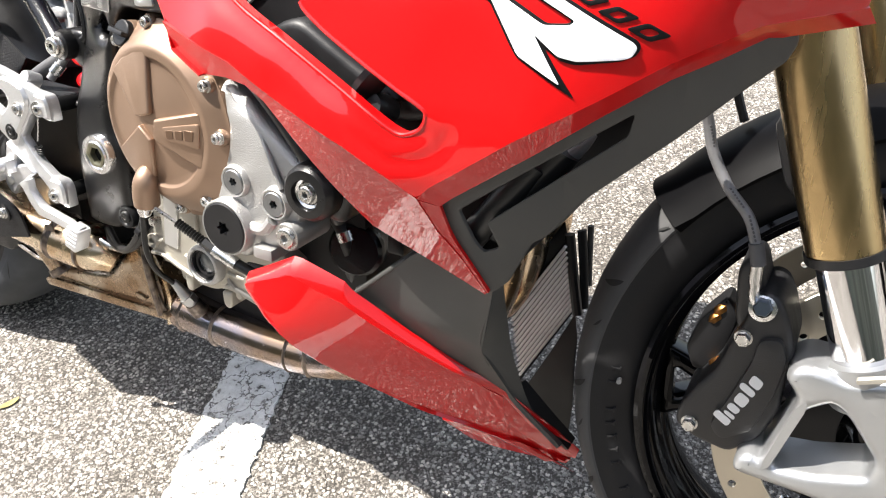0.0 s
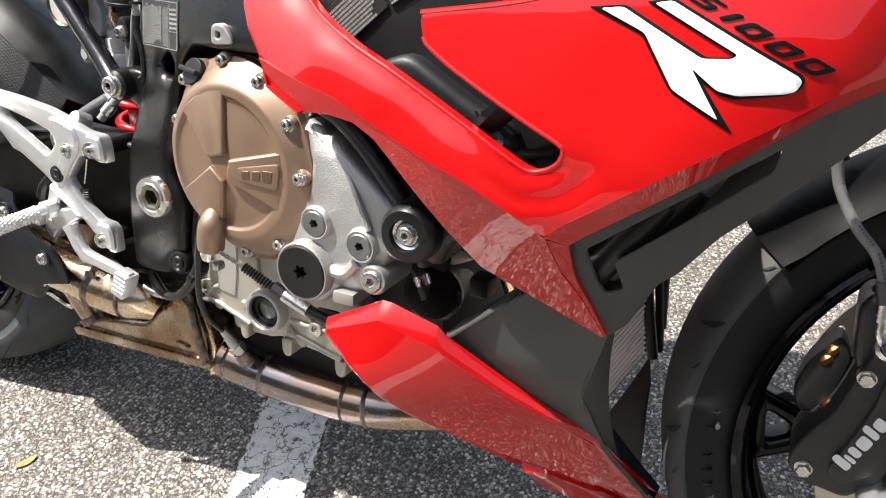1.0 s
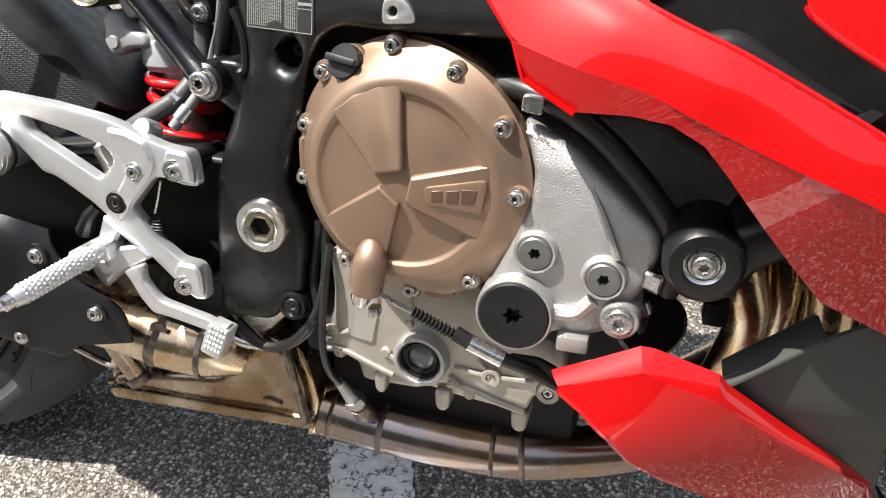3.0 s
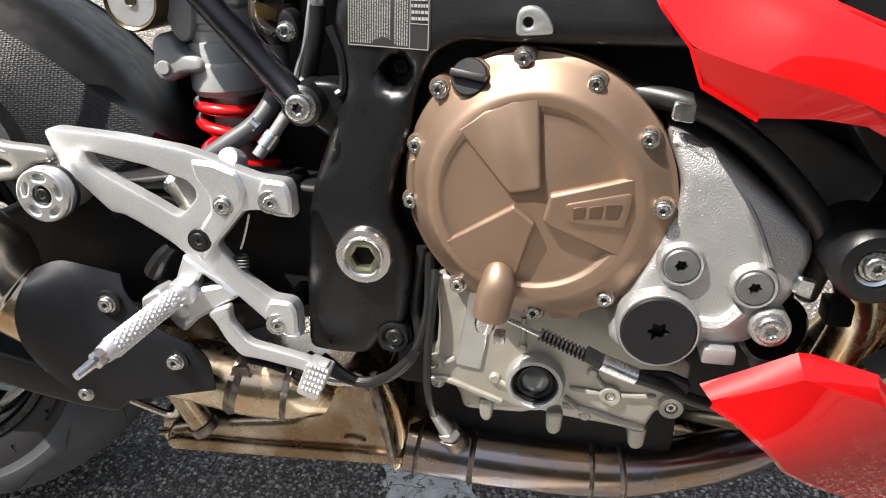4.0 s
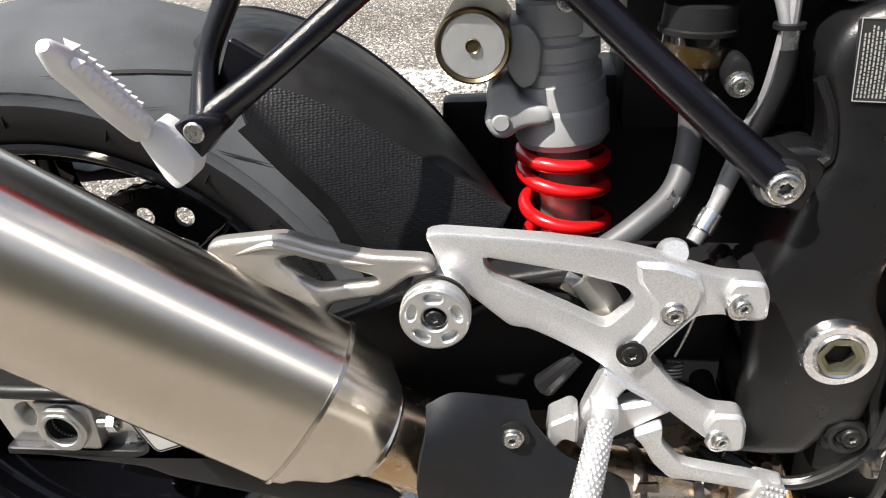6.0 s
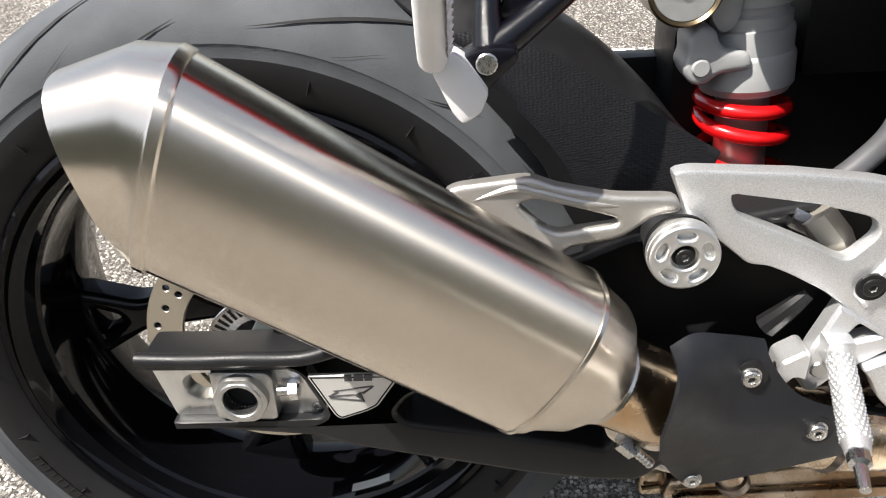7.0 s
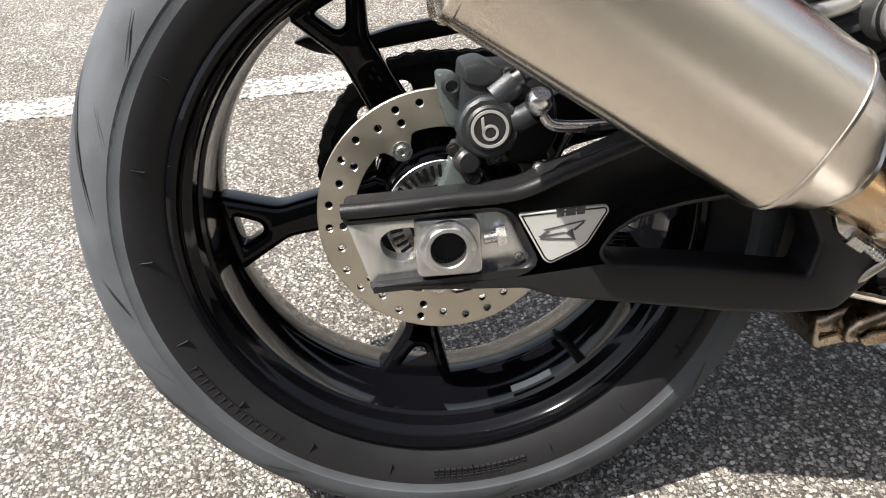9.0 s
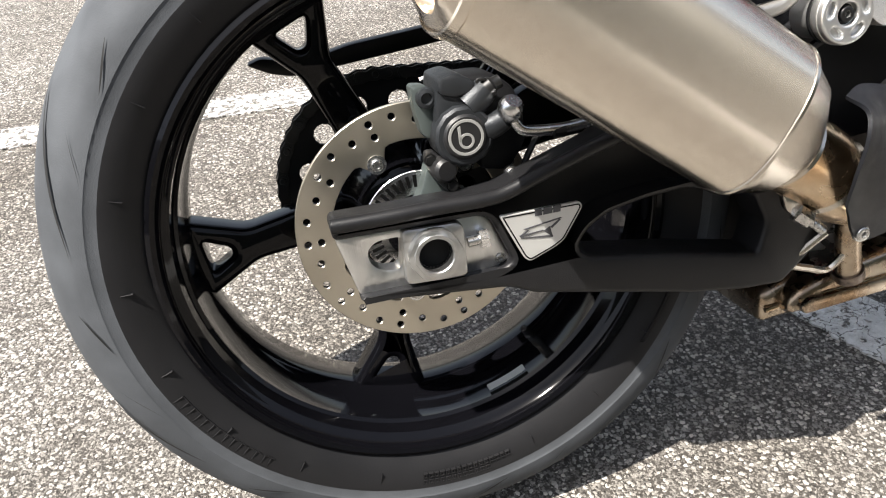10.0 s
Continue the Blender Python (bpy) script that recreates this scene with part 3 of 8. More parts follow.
def bolt(pos, r, parent, mat=None, axis=(0, -1, 0), kind="torx", h=None, name="bolt"):
    """A screw with a real recess in its head; alike screws share one mesh."""
    mat, h = mat or SCREW, h or r * 0.7
    key = (round(r, 4), kind, mat.name, round(h, 4))
    if key not in BOLTS:
        if kind == "hex":
            prof = [(0, h), (r * 0.80, h), (r * 0.88, h * 0.85), (r * 0.88, h * 0.25), (r * 1.05, h * 0.22), (r * 1.08, 0), (r * 1.08, -h)]
            bm = lathe(prof, (0, 0, 0), (0, 0, 1), 24)
            for v in bm.verts:
                if v.co.z > h * 0.24 and v.co.xy.length > 1e-6:
                    a = math.atan2(v.co.y, v.co.x) % (math.pi / 3) - math.pi / 6
                    k = math.cos(math.pi / 6) / math.cos(a)
                    v.co.x, v.co.y = v.co.x * k, v.co.y * k
        else:
            depth = 0.05 * h
            lob = 0.13 if kind == "torx" else 0.0
            prof = [(0, depth), (r * 0.36, depth), (r * 0.39, h * 0.93), (r * 0.44, h), (r * 0.80, h), (r * 0.94, h * 0.86), (r, h * 0.62),
                    (r, 0.08 * h), (r * 1.22, 0.05 * h), (r * 1.24, -0.1 * h), (r * 1.24, -h)]
            bm = lathe(prof, (0, 0, 0), (0, 0, 1), 30 if kind == "torx" else 24, lobes=((1, 2), 6, lob) if lob else None)
        me = bpy.data.meshes.new(name)
        bmesh.ops.recalc_face_normals(bm, faces=bm.faces)
        bm.to_mesh(me)
        bm.free()
        me.polygons.foreach_set("use_smooth", [True] * len(me.polygons))
        me.set_sharp_from_angle(angle=radians(40))
        me.materials.append(mat)
        me.materials.append(RECESS)
        # the recess floor's grey stands for the shade inside it
        if kind != "hex":
            for pl in me.polygons:
                if Vector(pl.center).xy.length < r * 0.43 and pl.center.z < h * 0.5:
                    pl.material_index = 1
        BOLTS[key] = me
    ob = new(name, BOLTS[key])
    ob.parent = parent
    ob.matrix_local = Matrix.Translation(pos) @ Vector(axis).normalized().to_track_quat("Z", "Y").to_matrix().to_4x4() @ pose(0, 0, 0, 0, 0, 17)
    return ob


def bars(x0, z0, ux, uz, w, h, rows, y, fill=0.75, seed=1, bm=None, t=0.0004):
    """Rows of small bars in place of print that cannot be read, on a plane y(x, z); ux, uz: the way of the lines."""
    bm = bm or bmesh.new()
    rnd = random.Random(seed)
    L = math.hypot(ux, uz)
    ux, uz = ux / L, uz / L
    for i in range(rows):
        s, v = 0.0, (i + 0.5) / rows * h
        while s < w * rnd.uniform(0.8, 1.0):
            e = min(s + rnd.uniform(0.0007, 0.0030), w)
            th = h / rows * 0.5 * fill
            quad = [(x0 + ux * a - uz * b, z0 + uz * a + ux * b) for a, b in ((s, v - th), (e, v - th), (e, v + th), (s, v + th))]
            vs = [bm.verts.new((x, y(x, z) - t, z)) for x, z in quad]
            bm.faces.new(vs)
            s = e + 0.0006
    return bm


# ---- ground ----
def sheet(name, quad, z, mat, label, category, cuts=0):
    bm = bmesh.new()
    bm.faces.new([bm.verts.new((x, y, z)) for x, y in quad])
    ob = finish(name, bm, mat)
    return tagged(ob, label, category, kind="structure")


sheet("ground", [(-400, -400), (400, -400), (400, 400), (-400, 400)], 0.0, ASPHALT, "worn grey asphalt with pale crushed stone chips", "ground")


def marking(corners, label, seed, mat):
    """A worn stripe of road paint with ragged edges, a film above the asphalt."""
    bm = bmesh.new()
    rnd = random.Random(seed)
    a, b, c, d = [Vector((*p, 0)) for p in corners]
    n = 420
    L = [a.lerp(b, i / n) + Vector((rnd.uniform(-1, 1), rnd.uniform(-1, 1), 0)) * 0.0035 for i in range(n + 1)]
    R = [d.lerp(c, i / n) + Vector((rnd.uniform(-1, 1), rnd.uniform(-1, 1), 0)) * 0.0035 for i in range(n + 1)]
    lv = [[bm.verts.new((p.x, p.y, z)) for p in side] for side in (L, R) for z in (0.0, 0.0035)]
    for i in range(n):
        bm.faces.new((lv[1][i], lv[1][i + 1], lv[3][i + 1], lv[3][i]))
        bm.faces.new((lv[0][i], lv[0][i + 1], lv[1][i + 1], lv[1][i]))
        bm.faces.new((lv[3][i], lv[3][i + 1], lv[2][i + 1], lv[2][i]))
    ob = finish("road_marking", bm, mat)
    return tagged(ob, label, "road marking", kind="structure")


marking([(1.528, -2.50), (0.445, 0.30), (0.545, 0.34), (1.628, -2.46)], "worn white parking bay line with cracked paint", 3, PAINT)
marking([(-1.6, 1.33), (0.6, 1.21), (0.6, 1.10), (-1.6, 1.21)], "faded white parking bay line on the asphalt", 4, PAINT_FADED)
# a dark sheet in place of shade that falls across the far ground
sheet("road", [(-30, 2.87), (30, 2.80), (30, 9.0), (-30, 9.0)], 0.005, ASPHALT_SHADE, "strip of asphalt with shade in its colour", "road")
# unseen wall, added so that the red panels reflect something dark
wall = tagged(finish("reflection_wall", block(-25, 25, -4.6, -4.2, 0.0, 3.2, 0.05), WALL), "plain dark green wall added out of view for dark reflections", "wall", kind="structure")
leaf = prism([(-0.035, 0.0), (-0.02, 0.010), (0.0, 0.013), (0.02, 0.009), (0.036, 0.0), (0.02, -0.010), (0.0, -0.012), (-0.02, -0.009)], -0.001, 0.0, 0.0004, 1)
for v in leaf.verts:
    v.co = Vector((v.co.x, v.co.z + v.co.x * v.co.x * 3, 0.002 - v.co.y + 6 * v.co.z ** 2 + 3 * v.co.x ** 2))
lf = finish("leaf", leaf, LEAF)
lf.matrix_world = pose(0.285, -0.185, 0.001, 0, 0, 70) @ Matrix.Scale(0.5, 4)
tagged(lf, "small dry yellow leaf lying on the asphalt", "leaf")

# ---- motorcycle ----
bike = new("motorcycle")
bike.empty_display_size = 0.1
bike.matrix_world = pose(0, 0, 0, -LEAN, 0, 0)
tagged(bike, "red sport motorcycle with bronze engine cover leaning on its side stand", "motorcycle")
REAR = Vector((0.0, 0.0, 0.322))


# -- rear wheel
def tyre_profile(R, flange, width, crown):
    """Half a tyre's section as (radius, offset), from one bead over the crown to the other."""
    w = width / 2
    out = []
    side = [(flange + 0.002, w - 0.012), (flange + 0.010, w - 0.007), (flange + 0.022, w - 0.0015), (flange + 0.034, w), (flange + 0.042, w - 0.001)]
    z0 = flange + 0.044
    top = []
    for i in range(9):
        a = i / 8 * math.pi / 2
        top.append((z0 + (R - z0) * math.sin(a) ** 0.95, w * math.cos(a) ** 0.85 if i < 8 else 0.0))
    half = side + top
    return half, half[:-1][::-1]


def tyre(R, flange, width, parent, name, tread, line):
    a, b = tyre_profile(R, flange, width, 0.1)
    prof = [(r, h) for r, h in a] + [(r, -h) for r, h in b] + [(flange - 0.008, -width / 2 + 0.02), (flange - 0.008, width / 2 - 0.02)]
    bm = lathe(prof, (0, 0, 0), (0, -1, 0), 112, closed=True)
    split = flange + line
    for fc in bm.faces:
        c = fc.calc_center_median()
        fc.material_index = 1 if math.hypot(c.x, c.z) > split else 0
    return part(name, bm, [RUBBER, tread], parent)


def rim(flange, width, parent, name, depth):
    """A glossy cast rim: rolled flanges, stepped bead seats and a deep well with an inner lip."""
    w = width / 2
    prof = [(flange, w), (flange + 0.001, w + 0.003), (flange - 0.003, w + 0.005), (flange - 0.007, w + 0.003), (flange - 0.010, w - 0.004), (flange - 0.013, w - 0.006),
            (flange - 0.017, w - 0.010), (flange - 0.019, w - 0.024), (flange - 0.022, w - 0.027), (flange - depth + 0.004, w - 0.040), (flange - depth, 0.004), (flange - depth - 0.002, 0.0),
            (flange - depth - 0.002, -0.030), (flange - depth, -0.034), (flange - 0.022, -w + 0.03), (flange - 0.010, -w), (flange, -w - 0.003), (flange + 0.001, -w)]
    prof += [(flange - 0.006, -w + 0.01), (flange - 0.012, -w + 0.03), (flange - depth + 0.006, -0.03), (flange - depth + 0.006, w - 0.04), (flange - 0.014, w - 0.022), (flange - 0.006, w - 0.004)]
    return part(name, lathe(prof, (0, 0, 0), (0, -1, 0), 112, closed=True), GLOSS, parent)


def annulus(r0, r1, y0, y1, name, mat, parent, holes=(), n=72, label=""):
    """A flat ring with drilled holes."""
    bm = prism(circle(0, 0, r1, n), y0, y1, 0.0006, 1, 0, [circle(0, 0, r0, n)] + [circle(x, z, q, 10) for x, z, q in holes])
    return part(name, bm, mat, parent, label, sharp=25)


rear_wheel = new("rear_wheel")
rear_wheel.parent = bike
rear_wheel.location = REAR
tagged(rear_wheel, "gloss black cast wheel with a wide tyre")
tyre(0.322, 0.229, 0.192, rear_wheel, "tyre", TREAD, 0.036)
rim(0.229, 0.166, rear_wheel, "rim", 0.024)


def spoke(angle, r0, r1, parent, y, dish=0.0):
    """A cast spoke that forks into a Y with a web hole before the rim."""
    rj = r1 - 0.040
    o = [(r0, -0.022), (rj - 0.01, -0.017), (r1 + 0.004, -0.044), (r1 + 0.004, 0.038), (rj - 0.012, 0.016), (r0, 0.022)]
    hole = [(rj + 0.010, -0.005), (r1 - 0.007, -0.019), (r1 - 0.007, 0.014), (rj + 0.010, 0.004)]
    a = radians(angle)
    rot = lambda p: (p[0] * math.cos(a) - p[1] * math.sin(a), p[0] * math.sin(a) + p[1] * math.cos(a))
    bm = prism([rot(p) for p in o], y, y + 0.030, 0.008, 3, 0.008, [[rot(p) for p in hole]], warp=lambda x, d, z: (x, d + dish * (1 - math.hypot(x, z) / r1), z))
    return part("spoke", bm, GLOSS, parent)


for k in range(5):
    spoke(186 + 72 * k, 0.03, 0.203, rear_wheel, 0.002, 0.026)
part("hub", lathe([(0.0, 0.05), (0.040, 0.05), (0.050, 0.045), (0.052, 0.0), (0.060, -0.02), (0.060, -0.06), (0, -0.06)], (0, 0, 0), (0, -1, 0), 40), GLOSS, rear_wheel)
dh = []
for k in range(30):
    a = 2 * math.pi * k / 30
    for q in ((0.1005,), (0.0885,)) if k % 3 == 0 else (((0.0945 if k % 3 == 1 else 0.100),),):
        dh.append((q[0] * math.cos(a), q[0] * math.sin(a), 0.0033))
lobe = [radians(116 + 72 * k) for k in range(5)]
inner = []
for k in range(120):
    a = 2 * math.pi * k / 120
    d = min(abs((a - q + math.pi) % (2 * math.pi) - math.pi) for q in lobe)
    inner.append(((0.0775 - 0.0175 * math.exp(-(d / 0.15) ** 4)) * math.cos(a), (0.0775 - 0.0175 * math.exp(-(d / 0.15) ** 4)) * math.sin(a)))
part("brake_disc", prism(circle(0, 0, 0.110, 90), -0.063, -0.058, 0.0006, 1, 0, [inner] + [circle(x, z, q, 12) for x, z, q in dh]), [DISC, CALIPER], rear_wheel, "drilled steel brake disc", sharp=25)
# hole walls are coloured black to stand for the shade inside them
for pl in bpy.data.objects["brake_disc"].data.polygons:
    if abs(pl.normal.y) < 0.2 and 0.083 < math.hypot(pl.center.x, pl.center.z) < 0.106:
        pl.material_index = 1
for a in lobe:
    part("disc_washer", lathe([(0.004, 0.0008), (0.0085, 0.0008), (0.0088, -0.001)], (0.067 * math.cos(a), -0.0632, 0.067 * math.sin(a)), (0, -1, 0), 24), ALU, rear_wheel)
    bolt((0.067 * math.cos(a), -0.0635, 0.067 * math.sin(a)), 0.0056, rear_wheel, h=0.004)
annulus(0.031, 0.052, -0.074, -0.072, "sensor_ring", ALU, rear_wheel, n=60, label="slotted wheel speed ring")
bm = bmesh.new()
for k in range(44):
    a = 2 * math.pi * k / 44
    c, s = math.cos(a), math.sin(a)
    q = [(r * c - w * s, r * s + w * c) for r, w in ((0.0375, -0.0014), (0.0485, -0.0017), (0.0485, 0.0017), (0.0375, 0.0014))]
    prism(q, -0.0743, -0.0735, 0.0001, 1, 0, bm=bm)
part("slotted_ring_face", bm, INK, rear_wheel)
# tread grooves and sipes as black strips, and the bands of relief on the side wall
bm = bmesh.new()


def groove(bm, R, flange, width, a0, a1, s0, s1, w=0.0032, n=14):
    """A strip on the tread, black for the shade of a cut, from angle a0 to a1 and section station s0 to s1 (0 shoulder,
    1 crown).
    """
    z0 = flange + 0.044
    rows = []
    for i in range(n + 1):
        t = i / n
        a, s = radians(a0 + (a1 - a0) * t), s0 + (s1 - s0) * t ** 1.3
        e = s * math.pi / 2
        r, y = z0 + (R - z0) * math.sin(e) ** 0.95 + 0.0011, -width / 2 * math.cos(e) ** 0.85
        k = w * (0.25 + math.sin(math.pi * min(1, t * 1.05)) * 0.9) / r
        rows.append([bm.verts.new((r * math.cos(a + d), y - 0.0008, r * math.sin(a + d))) for d in (-k / 2, k / 2)])
    for p, q in zip(rows, rows[1:]):
        bm.faces.new((p[0], p[1], q[1], q[0]))


for k in range(8):
    groove(bm, 0.322, 0.229, 0.192, 172 + 45 * k, 146 + 45 * k, 0.14, 0.70, 0.0075, 20)
    groove(bm, 0.322, 0.229, 0.192, 190 + 45 * k, 182 + 45 * k, 0.03, 0.20, 0.0040)
    groove(bm, 0.322, 0.229, 0.192, 160 + 45 * k, 152 + 45 * k, 0.02, 0.22, 0.0009)
part("tread_pattern", bm, GROOVE, rear_wheel)["kind"] = "stuff"
bm = bmesh.new()
rnd = random.Random(5)
for k in range(40):
    a = radians(9 * k)
    if k % 2 == 0:
        q = [(r * math.cos(a + d), r * math.sin(a + d)) for r, d in ((0.245, -0.0012), (0.255, -0.0012), (0.255, 0.0012), (0.245, 0.0012))]
        prism(q, -0.0956, -0.088, 0.0002, 1, 0, bm=bm)
for a0, n_, r0, r1, gap in ((205, 7, 0.251, 0.262, 3.6), (262, 16, 0.247, 0.252, 1.3), (262, 12, 0.254, 0.259, 1.3), (20, 24, 0.249, 0.253, 0.9), (20, 24, 0.256, 0.260, 0.9), (322, 20, 0.250, 0.254, 0.9)):
    for k in range(n_):
        a = radians(a0 + gap * k)
        da = radians(gap * rnd.uniform(0.30, 0.42))
        for rr in (r0, r1 - 0.001):
            q = [(r * math.cos(a + d), r * math.sin(a + d)) for r, d in ((rr, -da), (rr + 0.001, -da), (rr + 0.001, da), (rr, da))]
            prism(q, -0.0959, -0.09, 0.0001, 1, 0, bm=bm)
        for dd in (-da, da * 0.3):
            q = [(r * math.cos(a + d), r * math.sin(a + d)) for r, d in ((r0, dd), (r1, dd), (r1, dd + 0.0035), (r0, dd + 0.0035))]
            prism(q, -0.0959, -0.09, 0.0001, 1, 0, bm=bm)
part("sidewall_relief", bm, RUBBER, rear_wheel, "raised marks on the tyre side wall")["kind"] = "stuff"
stick = lathe([(0.2040, 0.040), (0.2048, 0.050)], (0, 0, 0), (0, -1, 0), 90)
bmesh.ops.delete(stick, geom=[f for f in stick.faces if not (285 < math.degrees(math.atan2(f.calc_center_median().z, f.calc_center_median().x)) % 360 < 296)], context="FACES")
part("rim_sticker", stick, FOIL, rear_wheel, "small silver sticker in the rim well")
part("valve", tube([(0.112, -0.01, -0.171), (0.101, -0.02, -0.154)], [0.006, 0.004], 8, straight=True), ALU, rear_wheel)

# -- swingarm
arm_top = [(-0.081, 0.361), (-0.039, 0.360), (0.004, 0.360), (0.039, 0.359), (0.061, 0.362), (0.092, 0.371), (0.140, 0.386)]
arm_low = [(0.319, 0.221), (0.280, 0.223), (0.226, 0.232), (0.158, 0.248), (0.079, 0.266), (0.056, 0.277), (-0.066, 0.291)]
arm_out = arm_top + [(0.30, 0.455), (0.42, 0.475), (0.56, 0.470), (0.60, 0.42), (0.56, 0.36), (0.42, 0.31)] + arm_low + [(-0.069, 0.295), (0.050, 0.294), (0.063, 0.300), (0.047, 0.340), (0.038, 0.345), (-0.082, 0.348)]
arm_hole = [(0.120, 0.301), (0.131, 0.315), (0.149, 0.325), (0.185, 0.331), (0.221, 0.333), (0.287, 0.315), (0.300, 0.285), (0.292, 0.257), (0.205, 0.276), (0.128, 0.290)]
swingarm = part("swingarm", prism(arm_out, -0.140, -0.100, 0.005, 3, 0.006, [arm_hole]), WRINKLE, bike, "wrinkle-painted black swingarm")
part("swingarm_inner_leg", prism(arm_out, 0.09, 0.13, 0.005, 2, 0.006, [arm_hole]), WRINKLE, swingarm)
lip = [(-0.081, -0.140, 0.361), (-0.039, -0.143, 0.361), (0.004, -0.143, 0.361), (0.038, -0.143, 0.360), (0.060, -0.143, 0.362), (0.091, -0.143, 0.372), (0.139, -0.142, 0.386), (0.179, -0.140, 0.396)]
part("rolled_edge", tube(lip, 0.0062, 12), WRINKLE, swingarm)
insert = part("axle_guide", prism([(-0.080, 0.347), (0.039, 0.344), (0.048, 0.338), (0.064, 0.297), (0.052, 0.291), (-0.067, 0.292)], -0.128, -0.112, 0.002, 2, 0.005,
                                  [[(-0.056, 0.330), (-0.047, 0.337), (-0.026, 0.337), (-0.030, 0.310), (-0.045, 0.311), (-0.054, 0.318)]]), TURNED, swingarm, "milled aluminium axle guide")
part("axle_block", prism([(-0.027, 0.346), (0.019, 0.344), (0.024, 0.339), (0.023, 0.298), (0.019, 0.295), (-0.026, 0.298), (-0.029, 0.301)], -0.139, -0.120, 0.0025, 2, 0.004, [circle(-0.003, 0.322, 0.0140, 24)]), AXLE, insert)
part("axle_nut", lathe([(0.0142, -0.004), (0.0142, 0.0065), (0.0150, 0.0075), (0.0175, 0.0075), (0.0182, 0.0065), (0.0215, 0.0060), (0.0222, 0.004), (0.0222, -0.004)], (-0.003, -0.140, 0.322), (0, -1, 0), 48, lobes=((4, 5, 6), 6, 0.03)), AXLE, insert, "dull steel axle nut")
# a shallow cup; the shade of the hollow axle is its black colour
part("axle_bore", lathe([(0.0, -0.009), (0.0138, -0.009), (0.0142, 0.004)], (-0.003, -0.140, 0.322), (0, -1, 0), 30), GROOVE, insert)
adj = [(0.026, -0.136, 0.324), (0.044, -0.136, 0.325)]
part("adjuster_screw", tube([adj[0], adj[1]], 0.0045, 12, straight=True), SCREW, insert)
part("adjuster_nut", tube([Vector(adj[0]).lerp(Vector(adj[1]), t) for t in (0.55, 0.95)], 0.0085, 6, straight=True), ALU, insert)
bolt([(0.054, -0.128, 0.301)][0], 0.004, insert, h=0.002)
badge_o = [(0.053, 0.343), (0.123, 0.342), (0.125, 0.337), (0.107, 0.311), (0.098, 0.306), (0.076, 0.298), (0.071, 0.302)]
badge = part("badge_plate", prism(badge_o, -0.1425, -0.139, 0.0006, 1, 0.003), FOIL, swingarm, "silver badge plate with a black border")
ring_o = rounded(badge_o, 0.003)
ring_o = ring_o if area2(ring_o) > 0 else ring_o[::-1]
part("badge_border", prism(inset(ring_o, 0.0014), -0.1429, -0.1420, 0.0002, 1, 0, [inset(ring_o, 0.0026)]), INK, badge)
bm = bmesh.new()
for q in ([(0.083, 0.343), (0.089, 0.343), (0.089, 0.337), (0.083, 0.337)], [(0.091, 0.343), (0.098, 0.343), (0.098, 0.337), (0.090, 0.337)], [(0.099, 0.343), (0.106, 0.343), (0.105, 0.337), (0.099, 0.337)]):
    prism(q, -0.1431, -0.142, 0.0001, 1, 0, bm=bm)
for q in ([(0.072, 0.328), (0.105, 0.332), (0.106, 0.331), (0.074, 0.327)], [(0.069, 0.323), (0.075, 0.327), (0.077, 0.326), (0.072, 0.323)], [(0.095, 0.325), (0.104, 0.331), (0.105, 0.330), (0.097, 0.324)],
          [(0.068, 0.323), (0.089, 0.324), (0.090, 0.323), (0.069, 0.321)], [(0.089, 0.323), (0.095, 0.326), (0.097, 0.316), (0.095, 0.318)], [(0.070, 0.321), (0.097, 0.318), (0.097, 0.316), (0.069, 0.320)]):
    prism(q, -0.1431, -0.142, 0.0001, 1, 0, bm=bm)
part("badge_emblem", bm, GREYHOSE, badge, "black emblem marks on the badge")["kind"] = "stuff"

# -- rear brake
rear_caliper = part("rear_caliper", prism([(0.024, 0.454), (0.039, 0.456), (0.056, 0.446), (0.057, 0.434), (0.050, 0.425), (0.056, 0.412), (0.051, 0.390), (0.030, 0.382), (0.017, 0.397), (0.019, 0.425)], -0.104, -0.055, 0.004, 2, 0.004), CALIPER_GREY, bike, "grey anodised rear brake caliper")
part("caliper_ear", prism([(0.003, 0.450), (0.017, 0.448), (0.024, 0.439), (0.023, 0.417), (0.017, 0.402), (0.008, 0.407), (0.004, 0.433)], -0.094, -0.078, 0.003, 2, 0.005), CALIPER_PLATE, rear_caliper)
part("ear_bush", lathe([(0, 0.001), (0.004, 0.001), (0.005, 0.004), (0.008, 0.003), (0.009, -0.004)], [(0.015, -0.096, 0.438)][0], (0, -1, 0), 24), CALIPER_GREY, rear_caliper)
part("top_block", prism([(0.024, 0.453), (0.038, 0.456), (0.055, 0.447), (0.053, 0.438), (0.036, 0.436), (0.023, 0.441)], -0.107, -0.07, 0.003, 2, 0.004), CALIPER_GREY, rear_caliper)
part("bridge", prism([(0.041, 0.450), (0.075, 0.448), (0.091, 0.435), (0.099, 0.415), (0.099, 0.385), (0.082, 0.363), (0.056, 0.368), (0.057, 0.417)], -0.088, -0.045, 0.004, 2, 0.006), DARK, rear_caliper)
cyl_c = Vector((0.040, -0.108, 0.405))
part("piston_cylinder", lathe([(0, 0.0040), (0.0225, 0.0040), (0.0248, 0.002), (0.0255, -0.002), (0.0258, -0.03)], cyl_c, (0, -1, 0), 14), CALIPER_GREY, rear_caliper)
part("piston_cap", lathe([(0, 0.0065), (0.0165, 0.0065), (0.0185, 0.0045), (0.0190, 0.0)], cyl_c, (0, -1, 0), 32), CALIPER, rear_caliper)
